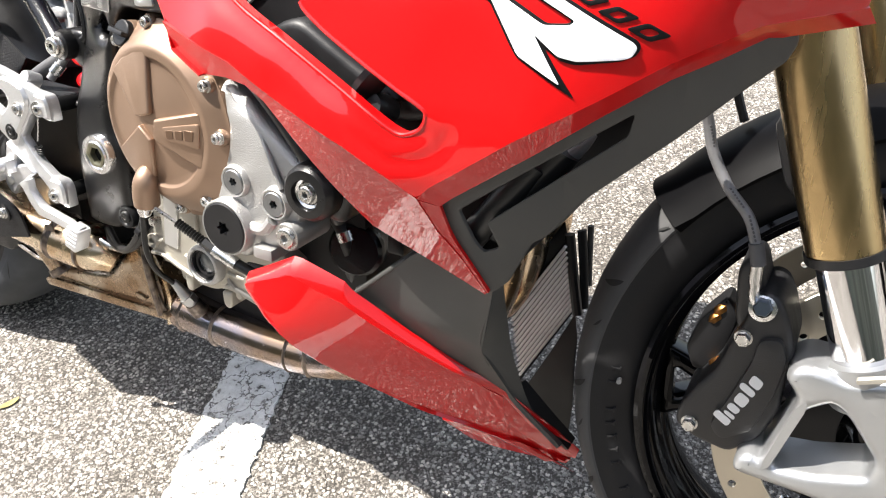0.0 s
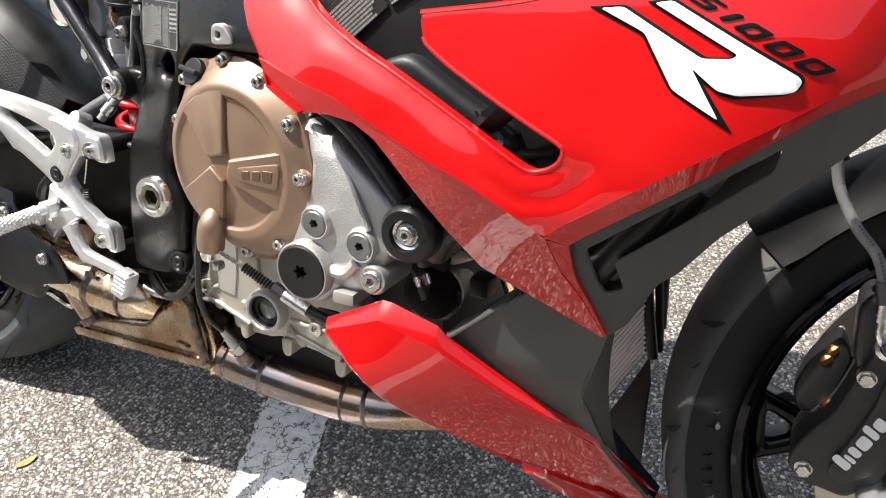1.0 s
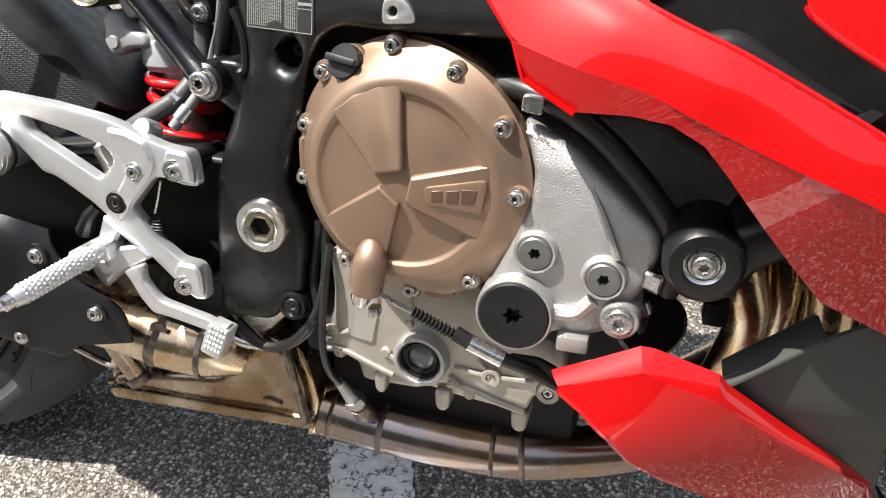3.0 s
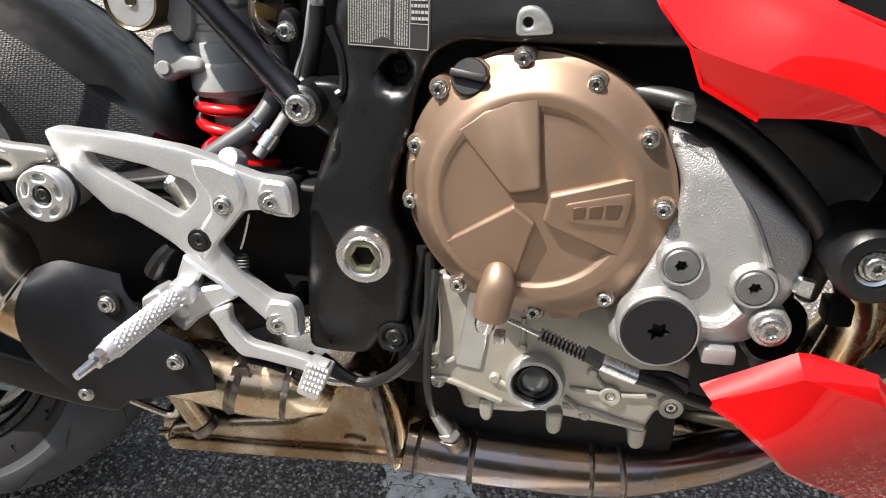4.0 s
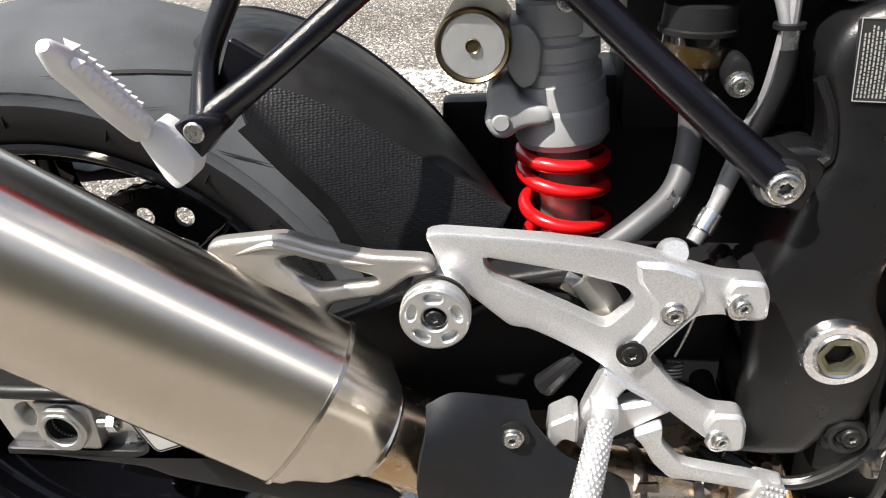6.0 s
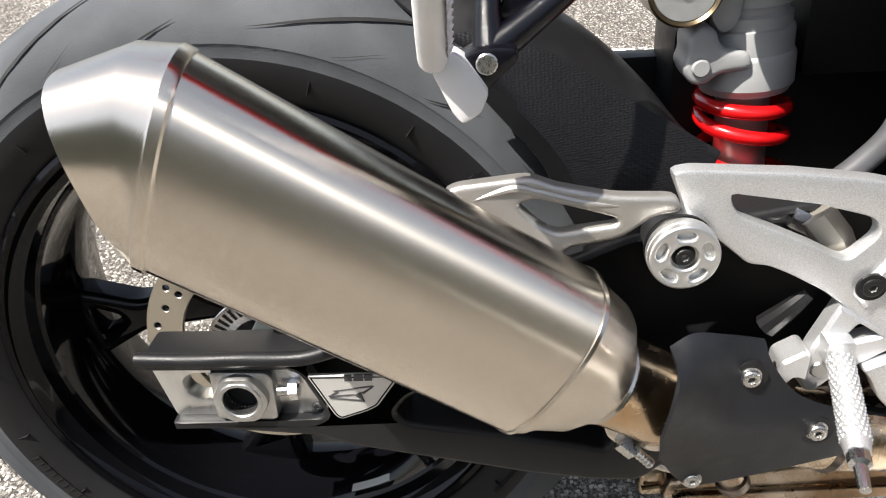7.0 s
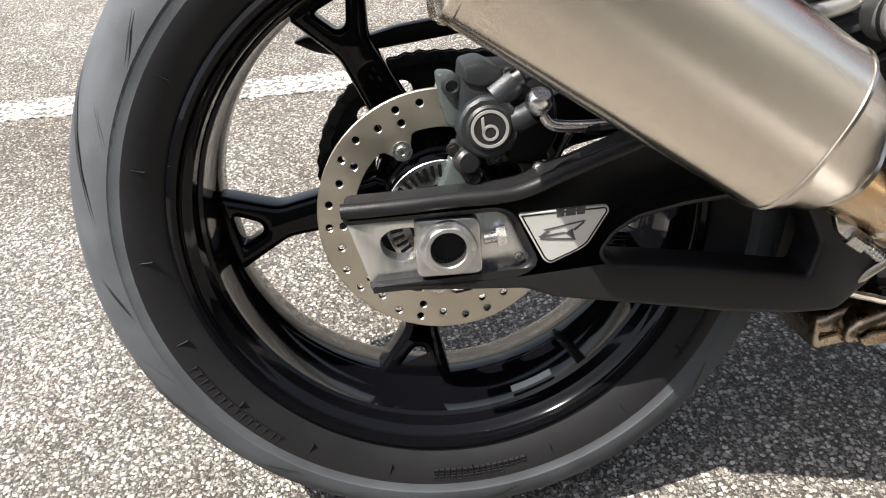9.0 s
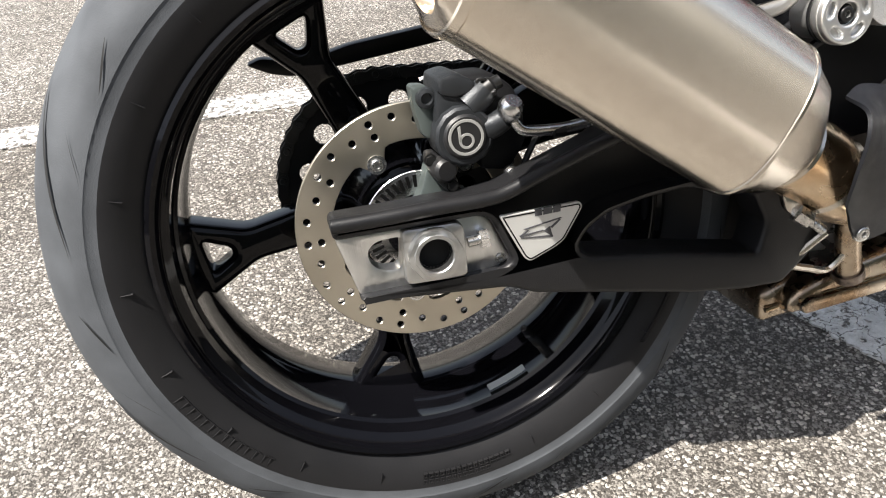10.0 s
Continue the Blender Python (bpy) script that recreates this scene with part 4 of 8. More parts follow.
part("cap_emblem", prism(circle(0.040, 0.405, 0.0150, 32), -0.1151, -0.1140, 0.0001, 1, 0, [circle(0.040, 0.405, 0.0126, 32)]), PRINT, rear_caliper, "pale ring emblem")
bm = prism(circle(0.0402, 0.4020, 0.0065, 24), -0.1151, -0.114, 0.0001, 1, 0, [circle(0.0402, 0.4020, 0.0044, 24)])
prism([(0.0337, 0.4020), (0.0360, 0.4020), (0.0360, 0.4150), (0.0337, 0.4140)], -0.1151, -0.114, 0.0001, 1, 0, bm=bm)
part("cap_mark", bm, PRINT, rear_caliper)
part("bleed_neck", tube([(0.048, -0.100, 0.426), (0.057, -0.100, 0.433), (0.064, -0.100, 0.438)], [0.013, 0.0125, 0.011], 14), CALIPER_GREY, rear_caliper)
part("bleed_cap", tube([(0.063, -0.100, 0.437), (0.069, -0.100, 0.440), (0.071, -0.100, 0.441), (0.077, -0.100, 0.443)], [0.0085, 0.0085, 0.006, 0.0055], 12, straight=True), CABLE, rear_caliper)
part("cap_loop", tube([(0.065, -0.102, 0.442), (0.058, -0.104, 0.443), (0.057, -0.104, 0.447), (0.062, -0.104, 0.447), (0.067, -0.102, 0.443)], 0.0015, 6), CABLE, rear_caliper)
part("banjo_boss", tube([(0.056, -0.100, 0.406), (0.066, -0.106, 0.409), (0.075, -0.110, 0.414)], [0.012, 0.0105, 0.0095], 16), CALIPER_GREY, rear_caliper)
part("slide_pin", lathe([(0, 0.006), (0.008, 0.006), (0.0105, 0.003), (0.011, -0.006), (0.008, -0.02)], [(0.021, -0.105, 0.379)][0], (0.2, -1, 0), 16), CALIPER, rear_caliper)
part("lower_ear", prism([(0.010, 0.391), (0.019, 0.391), (0.029, 0.375), (0.034, 0.362), (0.027, 0.353), (0.016, 0.365), (0.009, 0.377)], -0.100, -0.075, 0.003, 2, 0.005), CALIPER, rear_caliper)
for p, q in (([(0.026, -0.104, 0.364)][0], 0.0052), ([(0.011, -0.100, 0.388)][0], 0.0050)):
    bolt(p, q, rear_caliper, BLACK_SCREW, kind="hex")
part("banjo", lathe([(0, 0.008), (0.007, 0.008), (0.0095, 0.005), (0.0105, 0.0), (0.0095, -0.008), (0.006, -0.012)], [(0.079, -0.116, 0.423)][0], (0.2, -0.6, 0.8), 24), ALU, rear_caliper, "bright banjo bolt")
part("brake_pipe", tube([(0.079, -0.112, 0.419), (0.083, -0.112, 0.409), (0.092, -0.112, 0.401), (0.122, -0.110, 0.397), (0.151, -0.105, 0.397)], 0.0048, 12), ALU, rear_caliper)
part("pipe_clip", tube([(0.116, -0.110, 0.396), (0.126, -0.110, 0.395)], 0.0058, 10, straight=True), BLACK, rear_caliper)
part("sensor_cable", tube([(0.068, -0.090, 0.340), (0.083, -0.090, 0.346), (0.098, -0.090, 0.373), (0.111, -0.090, 0.393)], 0.003, 8), CABLE, rear_caliper)
part("caliper_bracket", prism([(-0.008, 0.344), (0.003, 0.363), (0.011, 0.384), (0.019, 0.375), (0.029, 0.352), (0.054, 0.345), (0.092, 0.361), (0.103, 0.343), (0.052, 0.332)], -0.090, -0.072, 0.003, 2, 0.005), CALIPER_PLATE, rear_caliper)
bolt([(0.079, -0.100, 0.364)][0], 0.005, rear_caliper)

# -- chain drive on the far side
chain = new("drive_chain")
chain.parent = bike
tagged(chain, "dark roller chain on the rear sprocket")
SPR, TEETH = Vector((0, 0.095, 0.322)), 45
teeth = []
for k in range(TEETH * 4):
    a, r = 2 * math.pi * k / (TEETH * 4), (0.1085, 0.1135, 0.1160, 0.1135)[k % 4]
    teeth.append((r * math.cos(a), SPR.z + r * math.sin(a)))
part("sprocket", prism(teeth, 0.092, 0.098, 0.0008, 1, 0, [circle(0, SPR.z, 0.060, 30)] + [circle(0.086 * math.cos(a), SPR.z + 0.086 * math.sin(a), 0.011, 12) for a in [2 * math.pi * (k + 0.5) / 12 for k in range(12)]]), DARK, chain)
link_bm = bmesh.new()
for y0, y1 in ((-0.0085, -0.0068), (0.0068, 0.0085)):
    prism([(-0.0079 + 0.0068 * math.cos(a), 0.0068 * math.sin(a)) for a in [radians(90 + 45 * k) for k in range(5)]] + [(0.0, -0.0050)] + [(0.0079 + 0.0068 * math.cos(a), 0.0068 * math.sin(a)) for a in [radians(-90 + 45 * k) for k in range(5)]] + [(0.0, 0.0050)], y0, y1, 0.0004, 1, 0, bm=link_bm)
lathe([(0, 0.0098), (0.0030, 0.0098), (0.0050, 0.0068), (0.0050, -0.0068), (0.0030, -0.0098), (0, -0.0098)], (0.0079, 0, 0), (0, -1, 0), 10, bm=link_bm)
first = part("link", link_bm, CABLE, chain)
PITCH, RC = 0.015875, 0.1138
run = [(RC * math.cos(a), SPR.z + RC * math.sin(a), a - math.pi / 2) for a in [math.pi / 2 + 0.06 + 2 * math.pi * k / TEETH for k in range(24)]]
run += [(0.004 + PITCH * (k + 0.2), SPR.z + RC - 0.0014 * k, -0.09) for k in range(30)]
for k, (x, z, a) in enumerate(run):
    ob = first if k == 0 else new("link", first.data)
    ob.parent = chain
    ob.matrix_local = Matrix.Translation((x, SPR.y + (0.0012 if k % 2 else -0.0012), z)) @ Matrix.Rotation(-a, 4, "Y")
part("chain_guard", prism([(-0.125, 0.464), (-0.109, 0.469), (-0.068, 0.459), (-0.021, 0.469), (0.094, 0.478), (0.151, 0.486), (0.151, 0.470), (0.093, 0.459), (-0.023, 0.450), (-0.081, 0.446), (-0.103, 0.452)], 0.09, 0.11, 0.003, 2, 0.005), BLACK, bike, "black plastic chain guard")

# -- silencer
D = Vector((0.80, 0.106, -0.586)).normalized()
NRM = (Vector((0.60, 0, 0.80)) - D * Vector((0.60, 0, 0.80)).dot(D)).normalized()
SID = D.cross(NRM).normalized()
MUF0 = Vector((0.1526, -0.213, 0.4659))


def ring(s, a, b, dn=0.0, dy=0.0, p=2.6, n=56, slant=0.0, foot=0.0):
    """A rounded section of the silencer: half height a, half width b, at s along its axis."""
    out = []
    for j in range(n):
        t = 2 * math.pi * j / n
        c, q = math.cos(t), math.sin(t)
        u = a * math.copysign(abs(c) ** (2 / p), c)
        v = b * math.copysign(abs(q) ** (2 / p), q) * (1 - foot * u / a)
        out.append(MUF0 + D * (s + slant * u) + NRM * (u + dn) + SID * (v + dy))
    return out


HA, HB = 0.0616, 0.0455
silencer = part("silencer", sections([ring(-0.158, HA, HB, slant=-0.25), ring(-0.10, HA, HB, slant=-0.15), ring(0.0, HA, HB), ring(0.090, HA, HB), ring(0.1035, HA, HB)]), BRUSHED, bike, "brushed stainless steel silencer")
part("front_seam", sections([ring(0.1015, HA - 0.001, HB - 0.001), ring(0.1022, HA + 0.0010, HB + 0.0010), ring(0.1048, HA + 0.0012, HB + 0.0012), ring(0.1056, HA - 0.001, HB - 0.001)]), STEEL, silencer, "polished seam round the silencer body", sharp=25)
part("front_cone", sections([ring(0.1045, HA - 0.0008, HB - 0.0008), ring(0.114, HA - 0.0030, HB - 0.0022, dn=-0.001, dy=-0.001), ring(0.128, HA * 0.88, HB * 0.90, slant=0.2, dn=-0.003, dy=-0.004), ring(0.145, 0.044, 0.039, dn=-0.005, slant=0.1, dy=-0.007), ring(0.160, 0.0335, 0.0335, dn=-0.003, p=2, dy=-0.009)]), BRUSHED, silencer)
part("end_cap", sections([ring(-0.156, HA + 0.0003, HB + 0.0003, slant=-0.25), ring(-0.1575, HA + 0.0014, HB + 0.0014, slant=-0.25), ring(-0.1635, HA + 0.0014, HB + 0.0014, slant=-0.25), ring(-0.165, HA, HB, slant=-0.26), ring(-0.172, HA - 0.004, HB - 0.002, dn=-0.006, slant=-0.5), ring(-0.190, 0.037, HB - 0.009, dn=-0.020, slant=-1.05),
                          ring(-0.190, 0.033, HB - 0.014, dn=-0.020, slant=-1.05), ring(-0.172, 0.031, HB - 0.015, dn=-0.020, slant=-1.0)]), BRUSHED, silencer)
for ob in (silencer, bpy.data.objects["front_cone"], bpy.data.objects["end_cap"]):
    uv = ob.data.uv_layers.new(name="brush")
    for lp in ob.data.loops:
        d = ob.data.vertices[lp.vertex_index].co - MUF0
        uv.data[lp.index].uv = (d.dot(D), 0.2 * d.dot(NRM) - 0.3 * d.dot(SID))
part("outlet", sections([ring(-0.180, 0.022, 0.022, dn=-0.020, p=2, slant=-1.1), ring(-0.172, 0.021, 0.021, dn=-0.020, p=2, slant=-1.1)]), DARK, silencer)
link = part("link_pipe", tube([MUF0 + D * 0.150 + NRM * -0.003 - SID * 0.008, MUF0 + D * 0.200 + NRM * -0.002 - SID * 0.012, MUF0 + D * 0.235 + NRM * -0.006 - SID * 0.018, (0.385, -0.160, 0.303), (0.425, -0.150, 0.289), (0.465, -0.146, 0.279), (0.505, -0.138, 0.272), (0.530, -0.125, 0.255)], [0.0335, 0.034, 0.033, 0.031, 0.031, 0.031, 0.031, 0.018], 32), HOT, bike, "heat-tinted exhaust link pipe")
part("stub_pipe", tube([(0.372, -0.158, 0.300), (0.385, -0.140, 0.262), (0.402, -0.125, 0.207)], [0.014, 0.012, 0.012], 20), COLLECTOR, link)
part("stub_weld", tube([(0.400, -0.126, 0.212), (0.404, -0.124, 0.203)], 0.0145, 20, straight=True), WELD, link)
part("wire_stay", tube([(0.357, -0.145, 0.266), (0.341, -0.139, 0.251), (0.329, -0.134, 0.240), (0.329, -0.133, 0.235), (0.351, -0.132, 0.226), (0.374, -0.131, 0.220), (0.389, -0.140, 0.243)], 0.0036, 8, 50), STEEL, link)
part("weld_ring", tube([(0.452, -0.147, 0.283), (0.458, -0.1465, 0.281), (0.464, -0.146, 0.2795)], [0.031, 0.034, 0.031], 28, straight=True), WELD, link)
part("weld_ring", tube([(0.499, -0.141, 0.275), (0.505, -0.140, 0.274)], [0.031, 0.0335], 28, straight=True), WELD, link)
part("pipe_tab", prism([(0.463, 0.309), (0.478, 0.310), (0.479, 0.301), (0.469, 0.302), (0.466, 0.293), (0.461, 0.300)], -0.172, -0.169, 0.0005, 1, 0.002), WELD, link)
part("pipe_bead", tube([MUF0 + D * 0.214 + NRM * -0.0035 - SID * 0.0145, MUF0 + D * 0.218 + NRM * -0.0038 - SID * 0.0150, MUF0 + D * 0.222 + NRM * -0.0042 - SID * 0.0155], [0.0335, 0.0368, 0.0335], 40, straight=True), STEEL, link)
part("cone_ring", tube([MUF0 + D * 0.156 + NRM * -0.003 - SID * 0.0085, MUF0 + D * 0.159 + NRM * -0.003 - SID * 0.0088, MUF0 + D * 0.162 + NRM * -0.003 - SID * 0.009], [0.0335, 0.0350, 0.0335], 40, straight=True), STEEL, link)
clamp_at = MUF0 + D * 0.205 + NRM * -0.040 - SID * 0.016
part("clamp_ear", prism([(clamp_at.x - 0.014, clamp_at.z + 0.016), (clamp_at.x + 0.004, clamp_at.z + 0.010), (clamp_at.x + 0.012, clamp_at.z - 0.004), (clamp_at.x + 0.002, clamp_at.z - 0.010), (clamp_at.x - 0.010, clamp_at.z + 0.002)], clamp_at.y - 0.014, clamp_at.y - 0.008, 0.001, 2, 0.003), STEEL, link)
part("clamp_nut", tube([clamp_at + Vector((0.000, -0.013, -0.002)), clamp_at + Vector((0.010, -0.016, -0.010))], 0.0078, 6, straight=True), SCREW, link)
threads = [clamp_at + Vector((0.008, -0.015, -0.008)) + Vector((0.0012, -0.0003, -0.0011)) * k for k in range(13)]
part("clamp_screw", tube(threads, [0.0044 if k % 2 else 0.0038 for k in range(13)], 12, straight=True), SCREW, link)

# heat shield over the link pipe
shield = part("heat_shield", loft([[(0.317, -0.205, 0.407), (0.335, -0.198, 0.412), (0.361, -0.195, 0.407), (0.383, -0.192, 0.401)], [(0.319, -0.228, 0.399), (0.338, -0.215, 0.396), (0.360, -0.203, 0.386), (0.389, -0.196, 0.384)], [(0.315, -0.236, 0.380), (0.338, -0.222, 0.368), (0.365, -0.206, 0.360), (0.410, -0.196, 0.357)],
                                   [(0.311, -0.231, 0.350), (0.338, -0.218, 0.334), (0.383, -0.205, 0.330), (0.450, -0.195, 0.334)], [(0.313, -0.220, 0.322), (0.338, -0.205, 0.284), (0.377, -0.198, 0.282), (0.455, -0.190, 0.296)]], 24, 6, 0.003, True), SHIELD, bike, "matt black heat shield")
for p in ((0.3732, -0.1990, 0.377), (0.4259, -0.1960, 0.3261)):
    bolt((p[0], p[1] - 0.002, p[2]), 0.0066, shield)
    part("washer", lathe([(0.008, 0.0015), (0.0118, 0.0015), (0.0122, -0.006)], (p[0], p[1] - 0.001, p[2]), (0, -1, 0), 28), BLACK, shield)
bolt([(0.341, -0.206, 0.289)][0], 0.006, shield, h=0.003)

part("dark_plate", prism([(0.466, 0.311), (0.502, 0.304), (0.522, 0.295), (0.517, 0.284), (0.501, 0.289), (0.474, 0.296)], -0.158, -0.150, 0.002, 2, 0.004), BLACK, shield)
part("drain_rod", tube([(0.528, -0.140, 0.290), (0.545, -0.140, 0.286), (0.568, -0.140, 0.287)], 0.0052, 12), ALU, shield)

# -- collector box and header pipe
box_o = [(0.345, 0.165), (0.355, 0.193), (0.403, 0.208), (0.495, 0.223), (0.554, 0.286), (0.577, 0.270), (0.590, 0.232), (0.598, 0.181), (0.579, 0.173), (0.497, 0.168), (0.376, 0.166)]
part("exhaust_collector", prism(box_o, -0.115, 0.06, 0.012, 4, 0.012), COLLECTOR, bike, "heat-tinted exhaust collector box")
collector = bpy.data.objects["exhaust_collector"]
part("collector_rim", prism([(0.355, 0.178), (0.364, 0.184), (0.507, 0.191), (0.588, 0.195), (0.604, 0.193), (0.604, 0.184), (0.587, 0.182), (0.505, 0.177), (0.360, 0.169)], -0.121, -0.10, 0.002, 2, 0.003), COLLECTOR, collector)
part("collector_ridge", tube([(0.358, -0.112, 0.181), (0.453, -0.114, 0.187), (0.529, -0.114, 0.186), (0.585, -0.112, 0.184)], 0.0035, 8), HOT, collector)
part("weld_seam", tube([(0.573, -0.112, 0.276), (0.580, -0.118, 0.249), (0.590, -0.118, 0.210), (0.596, -0.112, 0.183)], 0.005, 8), WELD, collector)
part("weld_seam", tube([(0.424, -0.120, 0.259), (0.419, -0.120, 0.248), (0.413, -0.120, 0.238)], 0.005, 8), WELD, collector)
part("weld_seam", tube([(0.473, -0.118, 0.231), (0.490, -0.120, 0.242), (0.498, -0.120, 0.255)], 0.0035, 8), WELD, collector)
part("collector_tail", prism([(0.330, 0.150), (0.331, 0.186), (0.352, 0.197), (0.420, 0.204), (0.420, 0.158)], -0.094, 0.06, 0.012, 4, 0.010), COLLECTOR, collector)
part("tail_seam", tube([(0.333, -0.095, 0.168), (0.362, -0.097, 0.173), (0.400, -0.112, 0.180)], 0.0028, 8), HOT, collector)
part("collector_fold", prism([(0.578, 0.270), (0.586, 0.274), (0.600, 0.240), (0.606, 0.211), (0.601, 0.171), (0.591, 0.165), (0.592, 0.212), (0.584, 0.244)], -0.112, -0.05, 0.004, 3, 0.006), HOT, collector)
part("weld_strip", tube([(0.577, -0.118, 0.284), (0.583, -0.122, 0.255), (0.589, -0.122, 0.223), (0.594, -0.120, 0.189)], 0.0042, 8), WELD, collector)
part("raised_dimple", prism([(0.543, 0.206), (0.551, 0.210), (0.566, 0.207), (0.567, 0.202), (0.557, 0.199), (0.545, 0.201)], -0.1185, -0.11, 0.002, 2, 0.005), COLLECTOR, collector)
part("collector_cone", tube([(0.534, -0.060, 0.196), (0.588, -0.070, 0.190), (0.612, -0.075, 0.181)], [0.050, 0.040, 0.0305], 28), HOT, collector)
pipe_pts = [(0.602, -0.0850, 0.1860), (0.663, -0.0820, 0.1775), (0.740, -0.0800, 0.1735), (0.811, -0.0760, 0.1745), (0.868, -0.0638, 0.1801), (0.935, -0.0398, 0.1895), (1.000, 0.0000, 0.2050)]
header = part("header_pipe", tube(pipe_pts, [0.0300, 0.0285, 0.0280, 0.0275, 0.0265, 0.0260, 0.0255], 32, 60), HOT_BLUE, bike, "blued steel exhaust header pipe")
for k, px in enumerate([(0.615, -0.0850, 0.1840), (0.669, -0.0820, 0.1770), (0.785, -0.0780, 0.1738), (0.813, -0.0760, 0.1746)]):
    nx = Vector([(0.627, -0.0850, 0.1825), (0.682, -0.0820, 0.1760), (0.797, -0.0770, 0.1740), (0.824, -0.0740, 0.1755)][k]) - Vector(px)
    nx.normalize()
    part("weld_ring", tube([Vector(px) - nx * 0.003, Vector(px), Vector(px) + nx * 0.003], [0.0285, 0.0312, 0.0285] if k < 2 else [0.0275, 0.0296, 0.0275], 32, straight=True), WELD, header)
for a, b, r_ in (((0.676, -0.0820, 0.1766), (0.778, -0.0784, 0.1737), 0.0292), ((0.790, -0.0775, 0.1739), (0.806, -0.0764, 0.1743), 0.0288)):
    part("pipe_sleeve", tube([a, a, b, b], [0.0278, r_, r_, 0.0272], 32, straight=True), HOT_BLUE, header)
pr = [Vector(p) for p in [(0.636, -0.128, 0.254), (0.641, -0.124, 0.244), (0.645, -0.122, 0.237), (0.652, -0.116, 0.222), (0.657, -0.108, 0.207)]]
probe = part("lambda_probe", tube(pr, [0.0045, 0.0062, 0.0075, 0.0078, 0.0105], 16, straight=True), AXLE, bike, "exhaust probe with hex body")
part("probe_hex", tube([pr[2].lerp(pr[3], 0.35), pr[2].lerp(pr[3], 0.85)], 0.0105, 6, straight=True), AXLE, probe)
part("probe_boss", tube([pr[3], pr[4]], [0.0105, 0.0120], 20, straight=True), WELD, probe)
part("probe_cable", tube([(0.637, -0.128, 0.252), (0.637, -0.150, 0.279), (0.636, -0.160, 0.309), (0.637, -0.160, 0.343), (0.640, -0.158, 0.381), (0.641, -0.150, 0.409)], 0.0036, 8), CABLE, probe)
for k in range(3):
    part("riser_pipe", tube([(1.05 - 0.0 * k, -0.07 + 0.07 * k, 0.43), (1.06, -0.07 + 0.07 * k, 0.36), (1.03, -0.06 + 0.06 * k, 0.28), (0.95, -0.03 + 0.03 * k, 0.22), (0.86, 0.0, 0.20)], 0.022, 18), HOT, header)

# -- frame
frame_o = [(0.557, 0.600), (0.566, 0.571), (0.567, 0.551), (0.559, 0.535), (0.552, 0.513), (0.539, 0.476), (0.532, 0.441), (0.527, 0.323), (0.555, 0.321), (0.582, 0.323), (0.591, 0.337), (0.602, 0.352), (0.616, 0.357), (0.619, 0.385), (0.622, 0.405), (0.619, 0.431), (0.608, 0.450), (0.605, 0.469), (0.611, 0.495), (0.621, 0.521), (0.625, 0.550), (0.634, 0.573), (0.644, 0.586), (0.661, 0.594), (0.698, 0.594), (0.815, 0.596)] \
    + [(0.95, 0.585), (1.02, 0.60), (1.03, 0.70), (0.95, 0.705)] + [(0.740, 0.661), (0.662, 0.652), (0.599, 0.641), (0.579, 0.637), (0.562, 0.624)]
frame_hole = [(0.606, 0.579), (0.615, 0.580), (0.622, 0.572), (0.622, 0.565), (0.616, 0.556), (0.606, 0.555), (0.599, 0.561), (0.598, 0.571)]
frame_y = swell([(0.545, 0.330, -0.154), (0.600, 0.340, -0.156), (0.530, 0.440, -0.153), (0.585, 0.423, -0.161), (0.612, 0.420, -0.160), (0.555, 0.520, -0.146), (0.610, 0.520, -0.156), (0.572, 0.585, -0.1412), (0.638, 0.585, -0.1597), (0.570, 0.632, -0.1348), (0.638, 0.634, -0.1533),
                 (0.700, 0.610, -0.174), (0.800, 0.600, -0.188), (0.740, 0.655, -0.170), (0.950, 0.640, -0.185), (1.020, 0.650, -0.185), (0.560, 0.612, -0.137)])
main_frame = part("main_frame", skin(rounded(frame_o, 0.010), frame_y, 0.007, 0.045, [frame_hole], 0.010), SATIN, bike, "textured satin black frame", sharp=50)
part("far_spar", prism([(x, z) for x, z in frame_o], 0.095, 0.150, 0.012, 2, 0.012), SATIN, main_frame)
part("subframe_ear", prism([(0.523, 0.530), (0.527, 0.551), (0.543, 0.558), (0.566, 0.556), (0.570, 0.514), (0.553, 0.511), (0.540, 0.521)], -0.142, -0.110, 0.005, 3, 0.010), SATIN, main_frame)
part("hole_plug", lathe([(0, 0.0), (0.010, 0.0), (0.012, -0.01)], [(0.607, -0.120, 0.566)][0], (0, -1, 0), 20), DARK, main_frame)
bolt([(0.608, -0.122, 0.568)][0], 0.007, main_frame, BLACK_SCREW)
part("weld_seam", tube([(0.661, -0.136, 0.652), (0.670, -0.144, 0.641), (0.680, -0.147, 0.625), (0.690, -0.150, 0.603)], 0.008, 10), SATIN, main_frame)
ridges = bmesh.new()
for p in spline([(0.660, -0.139, 0.652), (0.669, -0.148, 0.641), (0.679, -0.151, 0.626), (0.689, -0.154, 0.603)], 17):
    lathe([(0, 0.003), (0.006, 0.001), (0.0085, -0.004)], p, (0, -1, 0.2), 12, bm=ridges)
part("weld_ripples", ridges, SATIN, main_frame)
tab = part("mounting_tab", prism([(0.700, 0.603), (0.701, 0.617), (0.707, 0.620), (0.715, 0.620), (0.722, 0.614), (0.728, 0.602), (0.702, 0.600)], -0.181, -0.172, 0.002, 2, 0.006, [circle(0.7085, 0.6095, 0.0035, 12)]), SATIN_ALU, main_frame, "bare aluminium mounting tab")
